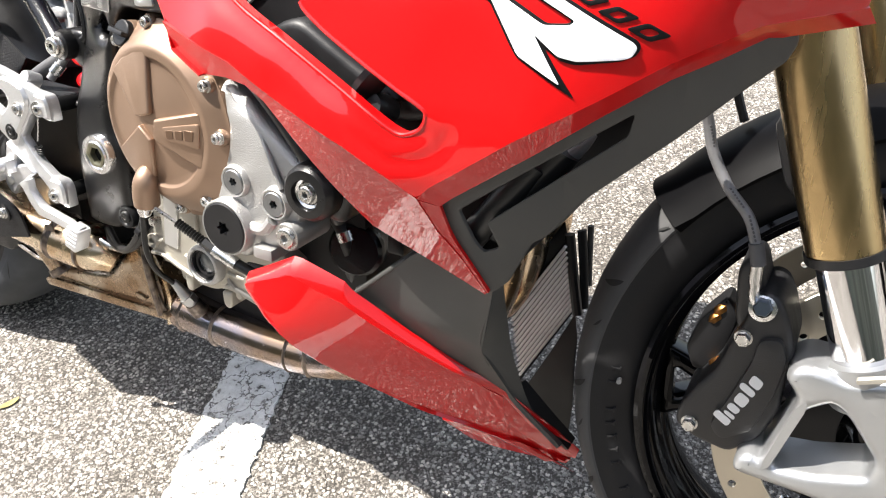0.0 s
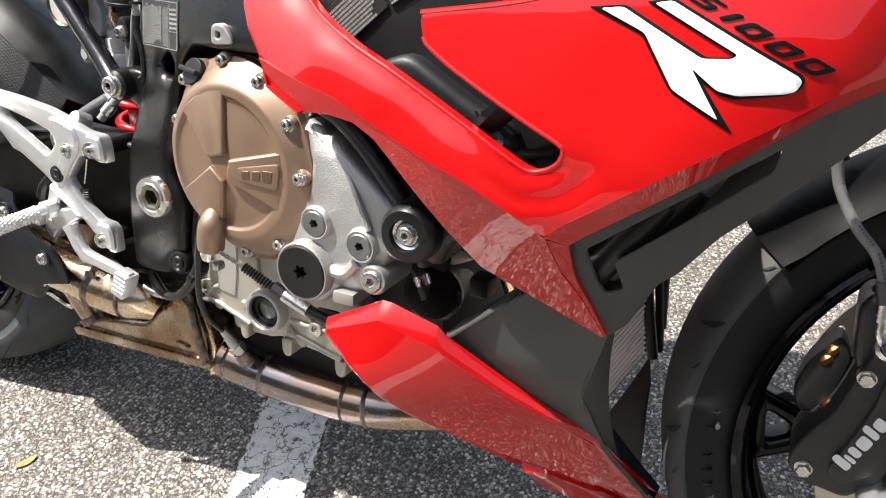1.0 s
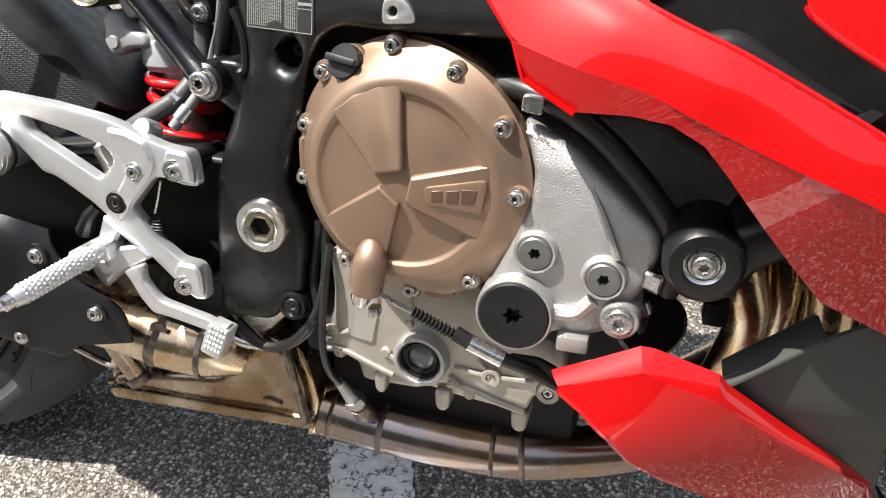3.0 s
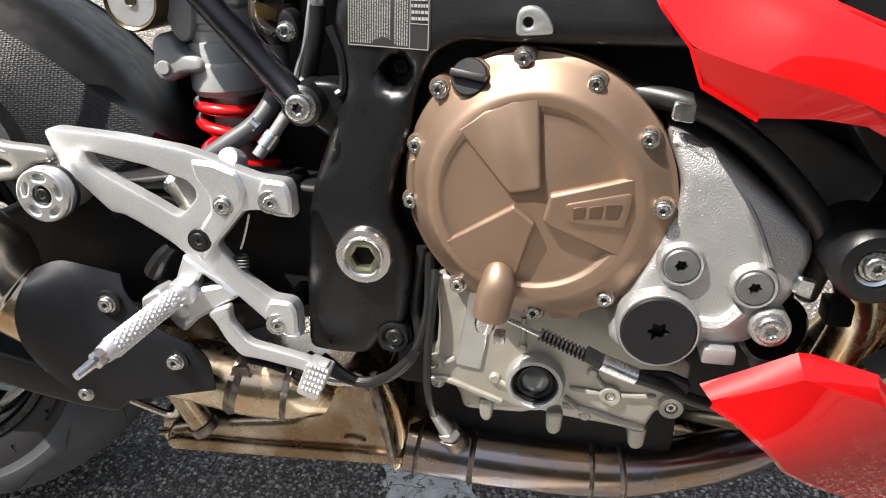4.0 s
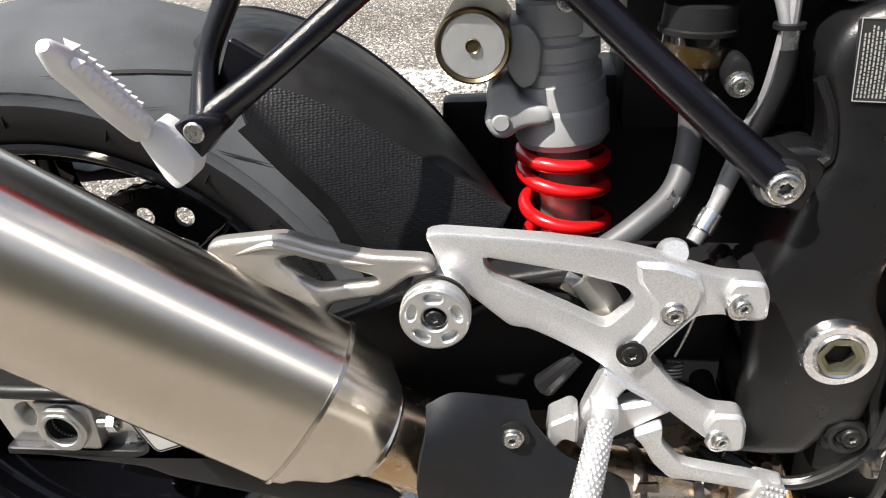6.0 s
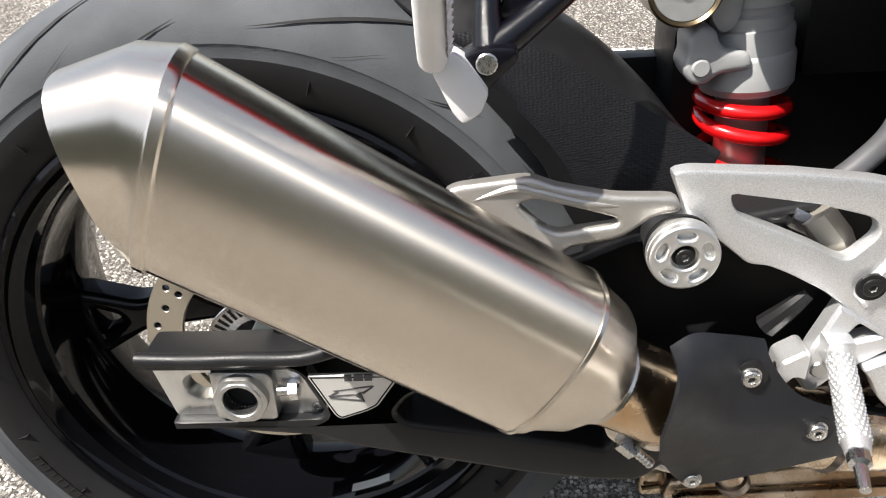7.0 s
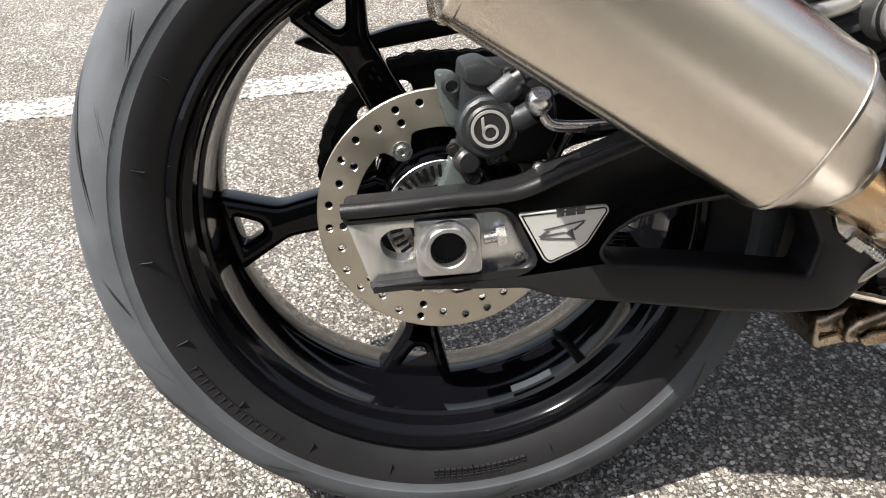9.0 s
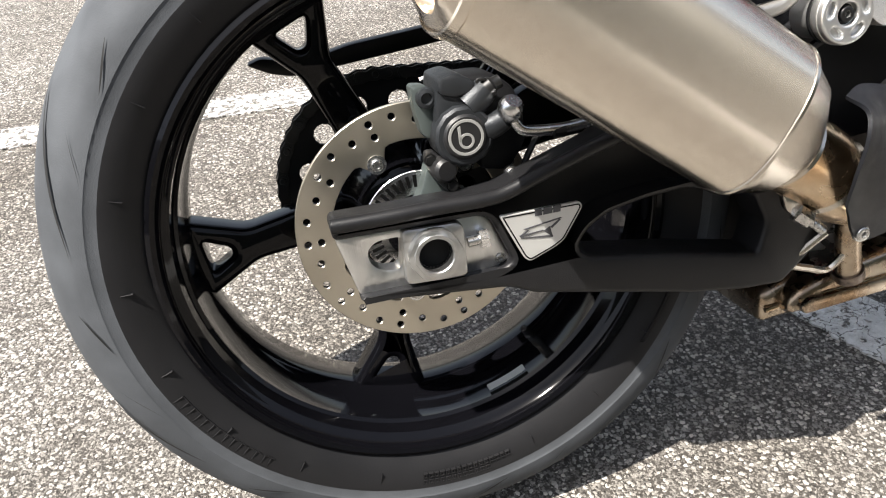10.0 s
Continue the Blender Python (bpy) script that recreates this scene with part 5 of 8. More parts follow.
part("edge_flange", tube([(0.555, -0.135, 0.598), (0.564, -0.137, 0.577), (0.566, -0.140, 0.553), (0.561, -0.142, 0.547)], 0.004, 8), SATIN, main_frame)
# type label on the frame
lab = [(0.572, -0.130, 0.585), (0.638, -0.149, 0.587), (0.638, -0.142, 0.634), (0.570, -0.1225, 0.632)]
lab_y = lambda x, z: frame_y(x, z) - 0.0010
label = part("type_label", prism([(p[0], p[2]) for p in lab], 0.0, 0.0006, 0.0001, 1, 0.002), LABEL, main_frame, "black type label with grey print")
for v in label.data.vertices:
    v.co.y += lab_y(v.co.x, v.co.z)
bm = bars(0.6065, 0.588, 0.0, 1, 0.042, 0.0335, 17, lambda x, z: lab_y(x, z) - 0.0003, 0.45, 3)
bars(0.6205, 0.588, 0.0, 1, 0.042, 0.0115, 6, lambda x, z: lab_y(x, z) - 0.0003, 0.45, 5, bm)
bars(0.623, 0.605, 1, 0.02, 0.013, 0.022, 5, lambda x, z: lab_y(x, z) - 0.0003, 0.5, 6, bm)
part("label_print", bm, PRINT, label)
frm = bmesh.new()
for x0, x1, z0, z1 in ((0.5715, 0.6365, 0.5860, 0.5866), (0.5715, 0.6365, 0.6318, 0.6324), (0.5715, 0.5721, 0.586, 0.632), (0.6360, 0.6366, 0.586, 0.632), (0.6215, 0.6220, 0.586, 0.632), (0.6215, 0.6365, 0.6035, 0.604)):
    vs = [frm.verts.new((x, lab_y(x, z) - 0.0008, z)) for x, z in ((x0, z0), (x1, z0), (x1, z1), (x0, z1))]
    frm.faces.new(vs)
part("label_frame", frm, PRINT, label)

pivot = part("swingarm_pivot", lathe([(0.0115, -0.006), (0.0115, 0.001), (0.0145, 0.004), (0.0165, 0.005), (0.0175, 0.003), (0.0225, 0.003), (0.0240, 0.0), (0.0240, -0.012)], (0.585, -0.165, 0.423), (0, -1, 0), 36), ALU, bike, "bright machined pivot ring")
part("pivot_socket", lathe([(0, -0.005), (0.0095, -0.0045), (0.0100, 0.003), (0.0128, 0.0045), (0.0160, 0.0042)], (0.585, -0.165, 0.423), (0.0, -1, 0), 6), OLIVE, pivot, "chromated hex socket")
# floor blackened for the shade deep in the hex socket
part("socket_floor", lathe([(0, -0.003), (0.0094, -0.003)], (0.585, -0.165, 0.423), (0, -1, 0), 6), INK, pivot)

# -- rider foot peg bracket
bracket_o = [(0.3185, 0.5133), (0.3299, 0.5161), (0.3954, 0.5136), (0.4424, 0.507), (0.4694, 0.4999), (0.4866, 0.4929), (0.5039, 0.4875), (0.5283, 0.4856), (0.5315, 0.4788), (0.5329, 0.455), (0.5173, 0.4549), (0.5068, 0.4597), (0.4907, 0.4583), (0.4636, 0.4263), (0.4854, 0.399), (0.5073, 0.3835), (0.5258, 0.3817), (0.5309, 0.3735), (0.5311, 0.3475), (0.5189, 0.346), (0.5028, 0.3593), (0.4777, 0.3817), (0.4497, 0.4039), (0.436, 0.4162), (0.4223, 0.4271), (0.3985, 0.4409), (0.3837, 0.4471), (0.3719, 0.4477), (0.3634, 0.4552), (0.348, 0.4685), (0.3299, 0.4836)]
tri_hole = [(0.3555, 0.4989), (0.4095, 0.491), (0.4445, 0.4805), (0.4506, 0.4737), (0.4507, 0.4663), (0.4359, 0.451), (0.431, 0.451), (0.41, 0.4626), (0.3762, 0.4781), (0.3625, 0.4843), (0.3584, 0.4903)]
bracket_y = lambda x, y, z: (x, y + 0.10 * max(0.0, 0.40 - x), z)
bracket = part("foot_peg_bracket", prism(rounded(bracket_o, 0.004, 2), -0.1765, -0.1645, 0.0030, 2, 0, [rounded(tri_hole, 0.004, 2)], warp=bracket_y), SILVER, bike, "silver painted aluminium foot peg bracket", sharp=35)
part("raised_web", prism([(0.4507, 0.499), (0.47, 0.4979), (0.4883, 0.491), (0.4936, 0.4772), (0.4897, 0.4624), (0.4628, 0.4298), (0.4516, 0.4121), (0.4414, 0.426), (0.4635, 0.4576), (0.4631, 0.4697), (0.4525, 0.485)], -0.1805, -0.170, 0.0030, 1, 0.003), SILVER, bracket)
for q in ([(0.5091, 0.4872), (0.5284, 0.4858), (0.532, 0.4757), (0.5321, 0.4583), (0.5186, 0.4584), (0.5093, 0.4645), (0.5046, 0.4764)], [(0.5075, 0.3833), (0.5255, 0.3829), (0.5301, 0.3742), (0.5302, 0.3519), (0.5198, 0.3507), (0.5051, 0.3634), (0.5017, 0.3715)]):
    part("mounting_lug", prism(q, -0.1815, -0.168, 0.0026, 1, 0.004), SILVER, bracket)
part("lower_arm", prism([(0.4346, 0.4176), (0.45, 0.406), (0.4672, 0.3944), (0.4804, 0.3832), (0.4668, 0.3748), (0.4406, 0.3578), (0.4277, 0.3445), (0.4216, 0.3463), (0.4126, 0.3586), (0.4221, 0.3867)], -0.180, -0.166, 0.0026, 1, 0.003, [[(0.4499, 0.4022), (0.4655, 0.3927), (0.4387, 0.386)]]), SILVER, bracket)
part("clevis", prism([(0.3976, 0.379), (0.4129, 0.388), (0.4180, 0.384), (0.4170, 0.362), (0.4080, 0.366), (0.4020, 0.358), (0.3957, 0.3582)], -0.190, -0.168, 0.002, 1, 0.003), SILVER, bracket)
for p in [(0.5154, 0.4693), (0.5134, 0.3619)]:
    part("lug_spacer", lathe([(0, 0.0), (0.009, 0.0), (0.009, -0.05)], (p[0], -0.163, p[1]), (0, -1, 0), 20), SATIN, bracket)
    part("bolt_seat", lathe([(0.0, 0.0002), (0.0078, 0.0002), (0.0082, 0.0010), (0.0094, 0.0010), (0.0102, -0.002)], (p[0], -0.1812, p[1]), (0.25, -1, 0), 30), ALU, bracket)
    bolt((p[0], -0.1812, p[1]), 0.0056, bracket, SCREW, axis=(0.25, -1, 0), h=0.004)
bolt((0.4754, -0.1805, 0.4634), 0.0064, bracket, SCREW)
part("bolt_recess", lathe([(0.0072, 0.0006), (0.0084, 0.0010), (0.0092, -0.001)], (0.4754, -0.1803, 0.4634), (0, -1, 0), 28), ALU, bracket)
bolt((0.4513, -0.1802, 0.4316), 0.0068, bracket, BLACK_SCREW, h=0.002)
part("bolt_recess", lathe([(0, 0.0006), (0.0098, 0.0006), (0.0103, -0.001)], (0.4513, -0.1801, 0.4316), (0, -1, 0), 28), BLACK, bracket)
knob_c = Vector((0.325, -0.181, 0.465))
spacer = part("passenger_spacer", lathe([(0, -0.03), (0.0205, -0.03), (0.0205, -0.004), (0.0225, -0.002), (0.0232, 0.0), (0.0232, 0.005), (0.0215, 0.0065), (0.0, 0.0065)], knob_c, (0, -1, 0), 48), SATIN_ALU, bike, "machined aluminium end cap with pockets")
pockets = []
for k in range(5):
    a = radians(90 + 72 * k)
    pockets.append([(knob_c.x + r * math.cos(a + d), knob_c.z + r * math.sin(a + d)) for r, d in ((0.0135, -0.36), (0.0180, -0.38), (0.0190, 0), (0.0180, 0.38), (0.0135, 0.36), (0.0125, 0))])
part("pocket_face", prism(circle(knob_c.x, knob_c.z, 0.0228, 44), knob_c.y - 0.0115, knob_c.y - 0.0055, 0.002, 3, 0, [rounded(q, 0.003) for q in pockets] + [circle(knob_c.x, knob_c.z, 0.0085, 24)]), SATIN_ALU, spacer)
part("o_ring", lathe([(0.021, 0.001), (0.0228, 0.0015), (0.0228, -0.001), (0.021, -0.001)], knob_c + Vector((0, 0.006, 0)), (0, -1, 0), 40, closed=True), BLACK, spacer)
bolt(knob_c + Vector((0, -0.0068, 0)), 0.0062, spacer, BLACK_SCREW, h=0.004)

# foot peg with a knurled tread and a feeler
pa, pb = Vector((0.435, -0.185, 0.388)), Vector((0.414, -0.272, 0.374))
peg = part("foot_peg", tube([pa, pa.lerp(pb, 0.25), pa.lerp(pb, 0.9), pb], [0.0075, 0.0084, 0.0088, 0.0074], 20, straight=True), SILVER, bike, "knurled aluminium foot peg")
kn = bmesh.new()
ax = (pb - pa).normalized()
sd = ax.orthogonal().normalized()
up = ax.cross(sd)
for i in range(17):
    for j in range(16):
        a = 2 * math.pi * (j + 0.5 * (i % 2)) / 16
        d = sd * math.cos(a) + up * math.sin(a)
        c = pa.lerp(pb, 0.16 + 0.78 * i / 17) + d * (0.0083 + 0.0004 * i / 17)
        e1, e2 = ax * 0.0019, ax.cross(d) * 0.0015
        base = [kn.verts.new(c + s1 * e1 + s2 * e2) for s1, s2 in ((1, 0), (0, 1), (-1, 0), (0, -1))]
        top = kn.verts.new(c + d * 0.0010)
        for k in range(4):
            kn.faces.new((base[k], base[(k + 1) % 4], top))
part("knurling", kn, SILVER, peg, sharp=10)
part("feeler", tube([pb, pb + ax * 0.008, pb + ax * 0.010, pb + ax * 0.026], [0.0068, 0.0068, 0.0042, 0.0034], 10, straight=True), ALU, peg)
part("peg_hinge", block(pa.x - 0.010, pa.x + 0.009, -0.192, -0.165, pa.z - 0.010, pa.z + 0.008, 0.003), SILVER, peg)
part("clevis_pin", lathe([(0, 0.0016), (0.0056, 0.0016), (0.0066, 0.0004), (0.0068, -0.004)], (0.4283, -0.1800, 0.3656), (0, -1, 0), 24), AXLE, bracket)

# brake lever
lever = part("brake_lever", prism([(0.454, 0.3686), (0.474, 0.3779), (0.4741, 0.363), (0.4866, 0.3463), (0.4933, 0.3434), (0.5359, 0.3349), (0.547, 0.3304), (0.5582, 0.3305), (0.5536, 0.3233), (0.5422, 0.3199), (0.5355, 0.3229), (0.4992, 0.3295), (0.4809, 0.3312), (0.469, 0.3446), (0.4603, 0.3617)], -0.188, -0.178, 0.0025, 2, 0.004), SILVER, bike, "silver brake pedal with a knurled pad")
pad = part("pedal_pad", prism([(0.540, 0.333), (0.560, 0.327), (0.547, 0.297), (0.529, 0.304)], -0.193, -0.174, 0.0018, 2, 0.003), SILVER, lever)
kn = bmesh.new()
for i in range(5):
    for j in range(5):
        q = [(0.545, 0.332), (0.558, 0.328), (0.536, 0.310)]
        x = q[0][0] + (q[1][0] - q[0][0]) * i / 4 + (q[2][0] - q[0][0]) * j / 4
        z = q[0][1] + (q[1][1] - q[0][1]) * i / 4 + (q[2][1] - q[0][1]) * j / 4
        lathe([(0, 0.0018), (0.0012, 0.0006), (0.0019, 0)], (x, -0.193, z), (0, -1, 0), 6, bm=kn)
part("studded_pad_face", kn, SILVER, lever)
part("return_spring", tube([(0.4805 + 0.006 * math.sin(a), -0.168 + 0.002 * math.cos(a), 0.416 - 0.00045 * a) for a in [k * 0.6 for k in range(45)]], 0.0011, 6, 90), BLACK_SCREW, lever)
part("spring_wire", tube([(0.491, -0.168, 0.453), (0.486, -0.168, 0.436), (0.481, -0.168, 0.422)], 0.001, 6), SCREW, lever)
cyl = part("rear_master_cylinder", tube([(0.422, -0.145, 0.470), (0.434, -0.150, 0.455), (0.440, -0.150, 0.442)], 0.013, 6, straight=True), CAST_LOW, bike, "small rear brake master cylinder")
part("union", tube([(0.409, -0.140, 0.466), (0.424, -0.145, 0.459)], 0.008, 6, straight=True), ALU, cyl)
part("push_rod", tube([(0.395, -0.160, 0.390), (0.407, -0.165, 0.407), (0.418, -0.165, 0.419)], [0.009, 0.007, 0.005], 10), BLACK, cyl)

# -- passenger strap on the silencer
hanger = part("silencer_hanger", prism([(0.172, 0.506), (0.179, 0.512), (0.229, 0.517), (0.244, 0.510), (0.283, 0.501), (0.323, 0.499), (0.327, 0.487), (0.309, 0.486), (0.289, 0.470), (0.252, 0.464), (0.249, 0.455), (0.237, 0.450), (0.183, 0.480), (0.176, 0.486)], -0.173, -0.163, 0.004, 3, 0.008,
                                     [[(0.220, 0.498), (0.234, 0.501), (0.285, 0.485), (0.286, 0.481), (0.246, 0.476), (0.235, 0.482)]]), BARE, bike, "bare cast silencer hanger")
part("pressed_rib", tube([(0.192, -0.172, 0.502), (0.217, -0.172, 0.509), (0.232, -0.172, 0.506), (0.259, -0.172, 0.498), (0.287, -0.172, 0.494)], [0.001, 0.0035, 0.0035, 0.003, 0.001], 10), BARE, hanger)
for p in ((0.1918, -0.1735, 0.4826), (0.2378, -0.1735, 0.4551)):
    bolt(p, 0.0044, hanger, SCREW, h=0.002)
    part("washer", lathe([(0, 0.0006), (0.0068, 0.0006), (0.0074, 0.0)], p, (0, -1, 0), 24), ALU, hanger)
    part("spacer", tube([Vector(p) + Vector((0, 0.002, -0.001)), Vector(p) + Vector((-0.002, 0.014, -0.010))], 0.007, 16, straight=True), CAST, hanger)

# -- clutch cover, its face turned a little forwards
CC = Vector((0.718, -0.152, 0.488))
CAX = (-0.12, -1, 0)


def lean_flange(ob, k=0.05):
    """The cover's flange leans more than its face."""
    for v in ob.data.vertices:
        r = math.hypot(v.co.x - 0.722, v.co.z - 0.488)
        e = min(1.0, max(0.0, (r - 0.070) / 0.028))
        v.co.y -= (k + (0.20 - k) * e) * (v.co.x - 0.722)


def cone(x, y, z):
    """Lays a plate on the shallow cone of the cover's face."""
    return (x, y + 0.185 * math.hypot(x - 0.722, z - 0.488) - 0.05 * (x - 0.722), z)


cover = part("clutch_cover", lathe([(0, 0.0470), (0.030, 0.0435), (0.058, 0.0385), (0.0640, 0.0378), (0.0660, 0.0384), (0.0680, 0.0406), (0.0690, 0.0410), (0.0750, 0.0408), (0.0775, 0.0402), (0.0800, 0.0386), (0.0940, 0.0248), (0.0962, 0.0225), (0.0985, 0.0200), (0.1015, 0.0180), (0.1018, 0.008), (0.100, 0.0), (0.098, -0.03)], CC, (0, -1, 0), 112), BRONZE, bike, "bronze painted clutch cover", sharp=50)
lean_flange(cover)
part("gasket_rim", lathe([(0.100, 0.006), (0.1035, 0.006), (0.1040, 0.004), (0.1040, -0.006), (0.100, -0.006)], CC, (0.20 * -1, -1, 0), 96, closed=True), BRONZE_DARK, cover)
flange_bolts = [(0.707, -0.172, 0.585), (0.757, -0.182, 0.571), (0.795, -0.190, 0.537), (0.809, -0.194, 0.489), (0.645, -0.160, 0.559), (0.627, -0.156, 0.515), [(0.622, -0.152, 0.469)][0], [(0.662, -0.160, 0.403)][0], [(0.724, -0.174, 0.392)][0], [(0.776, -0.186, 0.414)][0]]
for p in flange_bolts:
    part("bolt_lug", lathe([(0, 0.000), (0.0078, 0.000), (0.0088, -0.002), (0.0096, -0.035)], p, CAX, 16), BRONZE, cover)
    bolt((p[0], p[1] - 0.001, p[2]), 0.0057, cover, axis=CAX, h=0.0060)
FAX = (-0.15, -0.90, 0.36)
part("filler_boss", lathe([(0, -0.007), (0.0142, -0.007), (0.0152, -0.0085), (0.0172, -0.016), (0.0200, -0.028)], (0.6685, -0.1765, 0.5715), FAX, 36), BRONZE, cover)
part("cast_tab", prism([(0.731, 0.398), (0.762, 0.402), (0.760, 0.389), (0.737, 0.386)], -0.176, -0.15, 0.002, 2, 0.003), BRONZE, cover)
part("side_lug", prism([(0.620, 0.504), (0.628, 0.506), (0.629, 0.474), (0.620, 0.477)], -0.160, -0.13, 0.003, 2, 0.004), BRONZE, cover)
part("upper_wing", prism([(0.663, 0.536), (0.681, 0.551), (0.701, 0.560), (0.720, 0.563)] + [(0.725, 0.502), (0.723, 0.500), (0.708, 0.496), (0.702, 0.495)], -0.2062, -0.187, 0.0030, 3, 0.0015, warp=cone), BRONZE, cover)
part("left_wing", prism([(0.706, 0.487), (0.722, 0.474)] + [(0.710, 0.430), (0.695, 0.420), (0.671, 0.431), (0.655, 0.451)], -0.2062, -0.187, 0.0030, 3, 0.0015, warp=cone), BRONZE, cover)
part("right_wing", prism([(0.731, 0.497), (0.727, 0.477), (0.731, 0.473)] + [(0.783, 0.450), (0.793, 0.481), (0.789, 0.511)], -0.2062, -0.187, 0.0030, 3, 0.0015, warp=cone), BRONZE, cover)
part("name_pad", prism([(0.742, 0.491), (0.786, 0.500), (0.788, 0.497), (0.785, 0.475), (0.782, 0.474), (0.744, 0.478)], -0.2080, -0.195, 0.0012, 2, 0.003, warp=cone), BRONZE, cover)
bm = bmesh.new()
for q in ([(0.748, 0.489), (0.756, 0.490), (0.756, 0.481), (0.748, 0.480)], [(0.759, 0.490), (0.768, 0.491), (0.767, 0.481), (0.759, 0.481)], [(0.770, 0.492), (0.781, 0.492), (0.779, 0.481), (0.770, 0.481)]):
    prism(q, -0.2084, -0.2078, 0.0002, 1, 0.0012, bm=bm, warp=cone)
part("pad_marks", bm, BRONZE_DARK, cover, "three engraved marks on the pad")
part("cable_neck", tube([(0.697, -0.186, 0.437), (0.697, -0.190, 0.432), (0.697, -0.195, 0.421), (0.694, -0.195, 0.407), (0.692, -0.194, 0.395)], [0.004, 0.0105, 0.0138, 0.0142, 0.0138], 24), BRONZE, cover)
part("neck_nut", tube([(0.690, -0.195, 0.397), (0.688, -0.195, 0.387), (0.687, -0.195, 0.381)], [0.0085, 0.0085, 0.006], 12, straight=True), ALU, cover)
part("lever_clamp", block(0.695, 0.704, -0.199, -0.188, 0.372, 0.381, 0.002), SCREW, cover)
cap = part("oil_filler_cap", lathe([(0, 0.0), (0.0125, 0.0), (0.0136, -0.001), (0.0139, -0.007)], (0.6685, -0.1765, 0.5715), FAX, 32), BLACK, bike, "black plastic oil filler cap")
grip_m = Matrix.Translation((0.6685, -0.1765, 0.5715)) @ Vector(FAX).to_track_quat("Z", "Y").to_matrix().to_4x4()
part("grip", block(-0.0135, 0.0125, -0.0026, 0.0026, -0.001, 0.0065, 0.0012, m=grip_m @ pose(0, 0, 0, 0, 0, 172)), BLACK, cap)

# -- engine
engine = new("engine")
engine.parent = bike
tagged(engine, "cast aluminium engine block")
part("dark_block", block(0.60, 0.93, -0.125, 0.14, 0.28, 0.62, 0.01), DARK, engine)
plate_o = [(0.807, 0.543), (0.816, 0.542), (0.849, 0.526), (0.911, 0.475), (0.914, 0.461), (0.906, 0.430), (0.895, 0.412), (0.885, 0.391), (0.861, 0.382), (0.844, 0.385), (0.829, 0.363), (0.799, 0.368), (0.781, 0.380), (0.782, 0.396), (0.796, 0.428), (0.811, 0.463), (0.818, 0.485), (0.820, 0.508)]
plate = part("timing_cover", prism(plate_o, -0.194, -0.130, 0.008, 3, 0.008), CAST, engine, "rough cast aluminium side cover")
for v in plate.data.vertices:
    v.co.y += 0.35 * max(0.0, v.co.z - 0.515)
for p, r_ in (((0.826, -0.199, 0.449), 0.0178), ((0.877, -0.201, 0.437), 0.0178)):
    part("boss", lathe([(0.0128, -0.010), (0.0132, 0.0), (r_ * 0.84, 0.0005), (r_ * 0.92, -0.002), (r_ * 0.98, -0.008), (r_ * 1.12, -0.04)], p, (0, -1, 0), 36), CAST, engine)
    part("plug", lathe([(0, -0.006), (0.0038, -0.006), (0.0042, 0.0005), (0.0115, 0.001), (0.0127, 0.0), (0.0127, -0.006)], p, (0, -1, 0), 36, lobes=((1, 2), 6, 0.14)), PLUG, engine)
    # black floor puts the shade of the plug's hole into colour
    part("plug_recess", lathe([(0, -0.0045), (0.0041, -0.0045)], p, (0, -1, 0), 18), INK, engine)
p = (0.892, -0.203, 0.407)
part("pivot_boss", lathe([(0, 0), (0.0135, 0), (0.0145, -0.003), (0.0145, -0.05)], p, (0, -1, 0), 30), CAST, engine)
bolt(p, 0.0105, engine, SCREW, h=0.004)
sc = (0.815, -0.206, 0.400)
part("cap_boss", lathe([(0.0270, -0.004), (0.0272, 0.0010), (0.0285, 0.0010), (0.0296, -0.001), (0.0310, -0.05)], sc, (0, -1, 0), 48), CAST, engine)
part("round_cap", lathe([(0, -0.006), (0.0060, -0.006), (0.0066, 0.002), (0.0255, 0.002), (0.0268, 0.001), (0.0268, -0.004)], sc, (0, -1, 0), 48, lobes=((1, 2), 6, 0.20)), BLACK, engine, "round black plastic cap")
# the star hole's shade, painted as a black floor
part("cap_recess", lathe([(0, -0.005), (0.0078, -0.005)], sc, (0, -1, 0), 18), INK, engine)
part("cover_rib", tube([(0.849, -0.188, 0.518), (0.870, -0.195, 0.485), (0.885, -0.197, 0.453)], 0.003, 8), CAST, engine)
part("cover_rib", tube([(0.834, -0.196, 0.405), (0.858, -0.197, 0.405), (0.871, -0.197, 0.418)], 0.006, 8), CAST, engine)
part("lug", block(*[v for v in (0.848, 0.872, -0.204, -0.17, 0.375, 0.388)], 0.003), CAST, engine)
head_o = [(0.853, 0.342), (0.824, 0.359), (0.775, 0.394), (0.700, 0.406), (0.640, 0.404), (0.644, 0.367), (0.642, 0.341), (0.6304, 0.3346)]
sump_o = head_o + [(0.6325, 0.305), (0.6344, 0.286), (0.6456, 0.2846), (0.651, 0.298), (0.661, 0.2836), (0.664, 0.268), (0.678, 0.2676), (0.719, 0.269), (0.730, 0.274), (0.755, 0.2697), (0.7994, 0.2658), (0.816, 0.262), (0.824, 0.2756), (0.830, 0.290), (0.852, 0.294)]
sump = part("sump", prism(sump_o, -0.139, 0.10, 0.008, 3, 0.006), CAST_LOW, engine, "cast aluminium sump")
part("sump_wall", prism(head_o + [(0.6325, 0.3053), (0.651, 0.3055), (0.6763, 0.2965), (0.704, 0.2875), (0.7134, 0.2831), (0.7507, 0.2897), (0.7772, 0.2874), (0.8221, 0.2754), (0.830, 0.2954), (0.852, 0.300)], -0.150, -0.13, 0.004, 3, 0.005), CAST_LOW, engine)
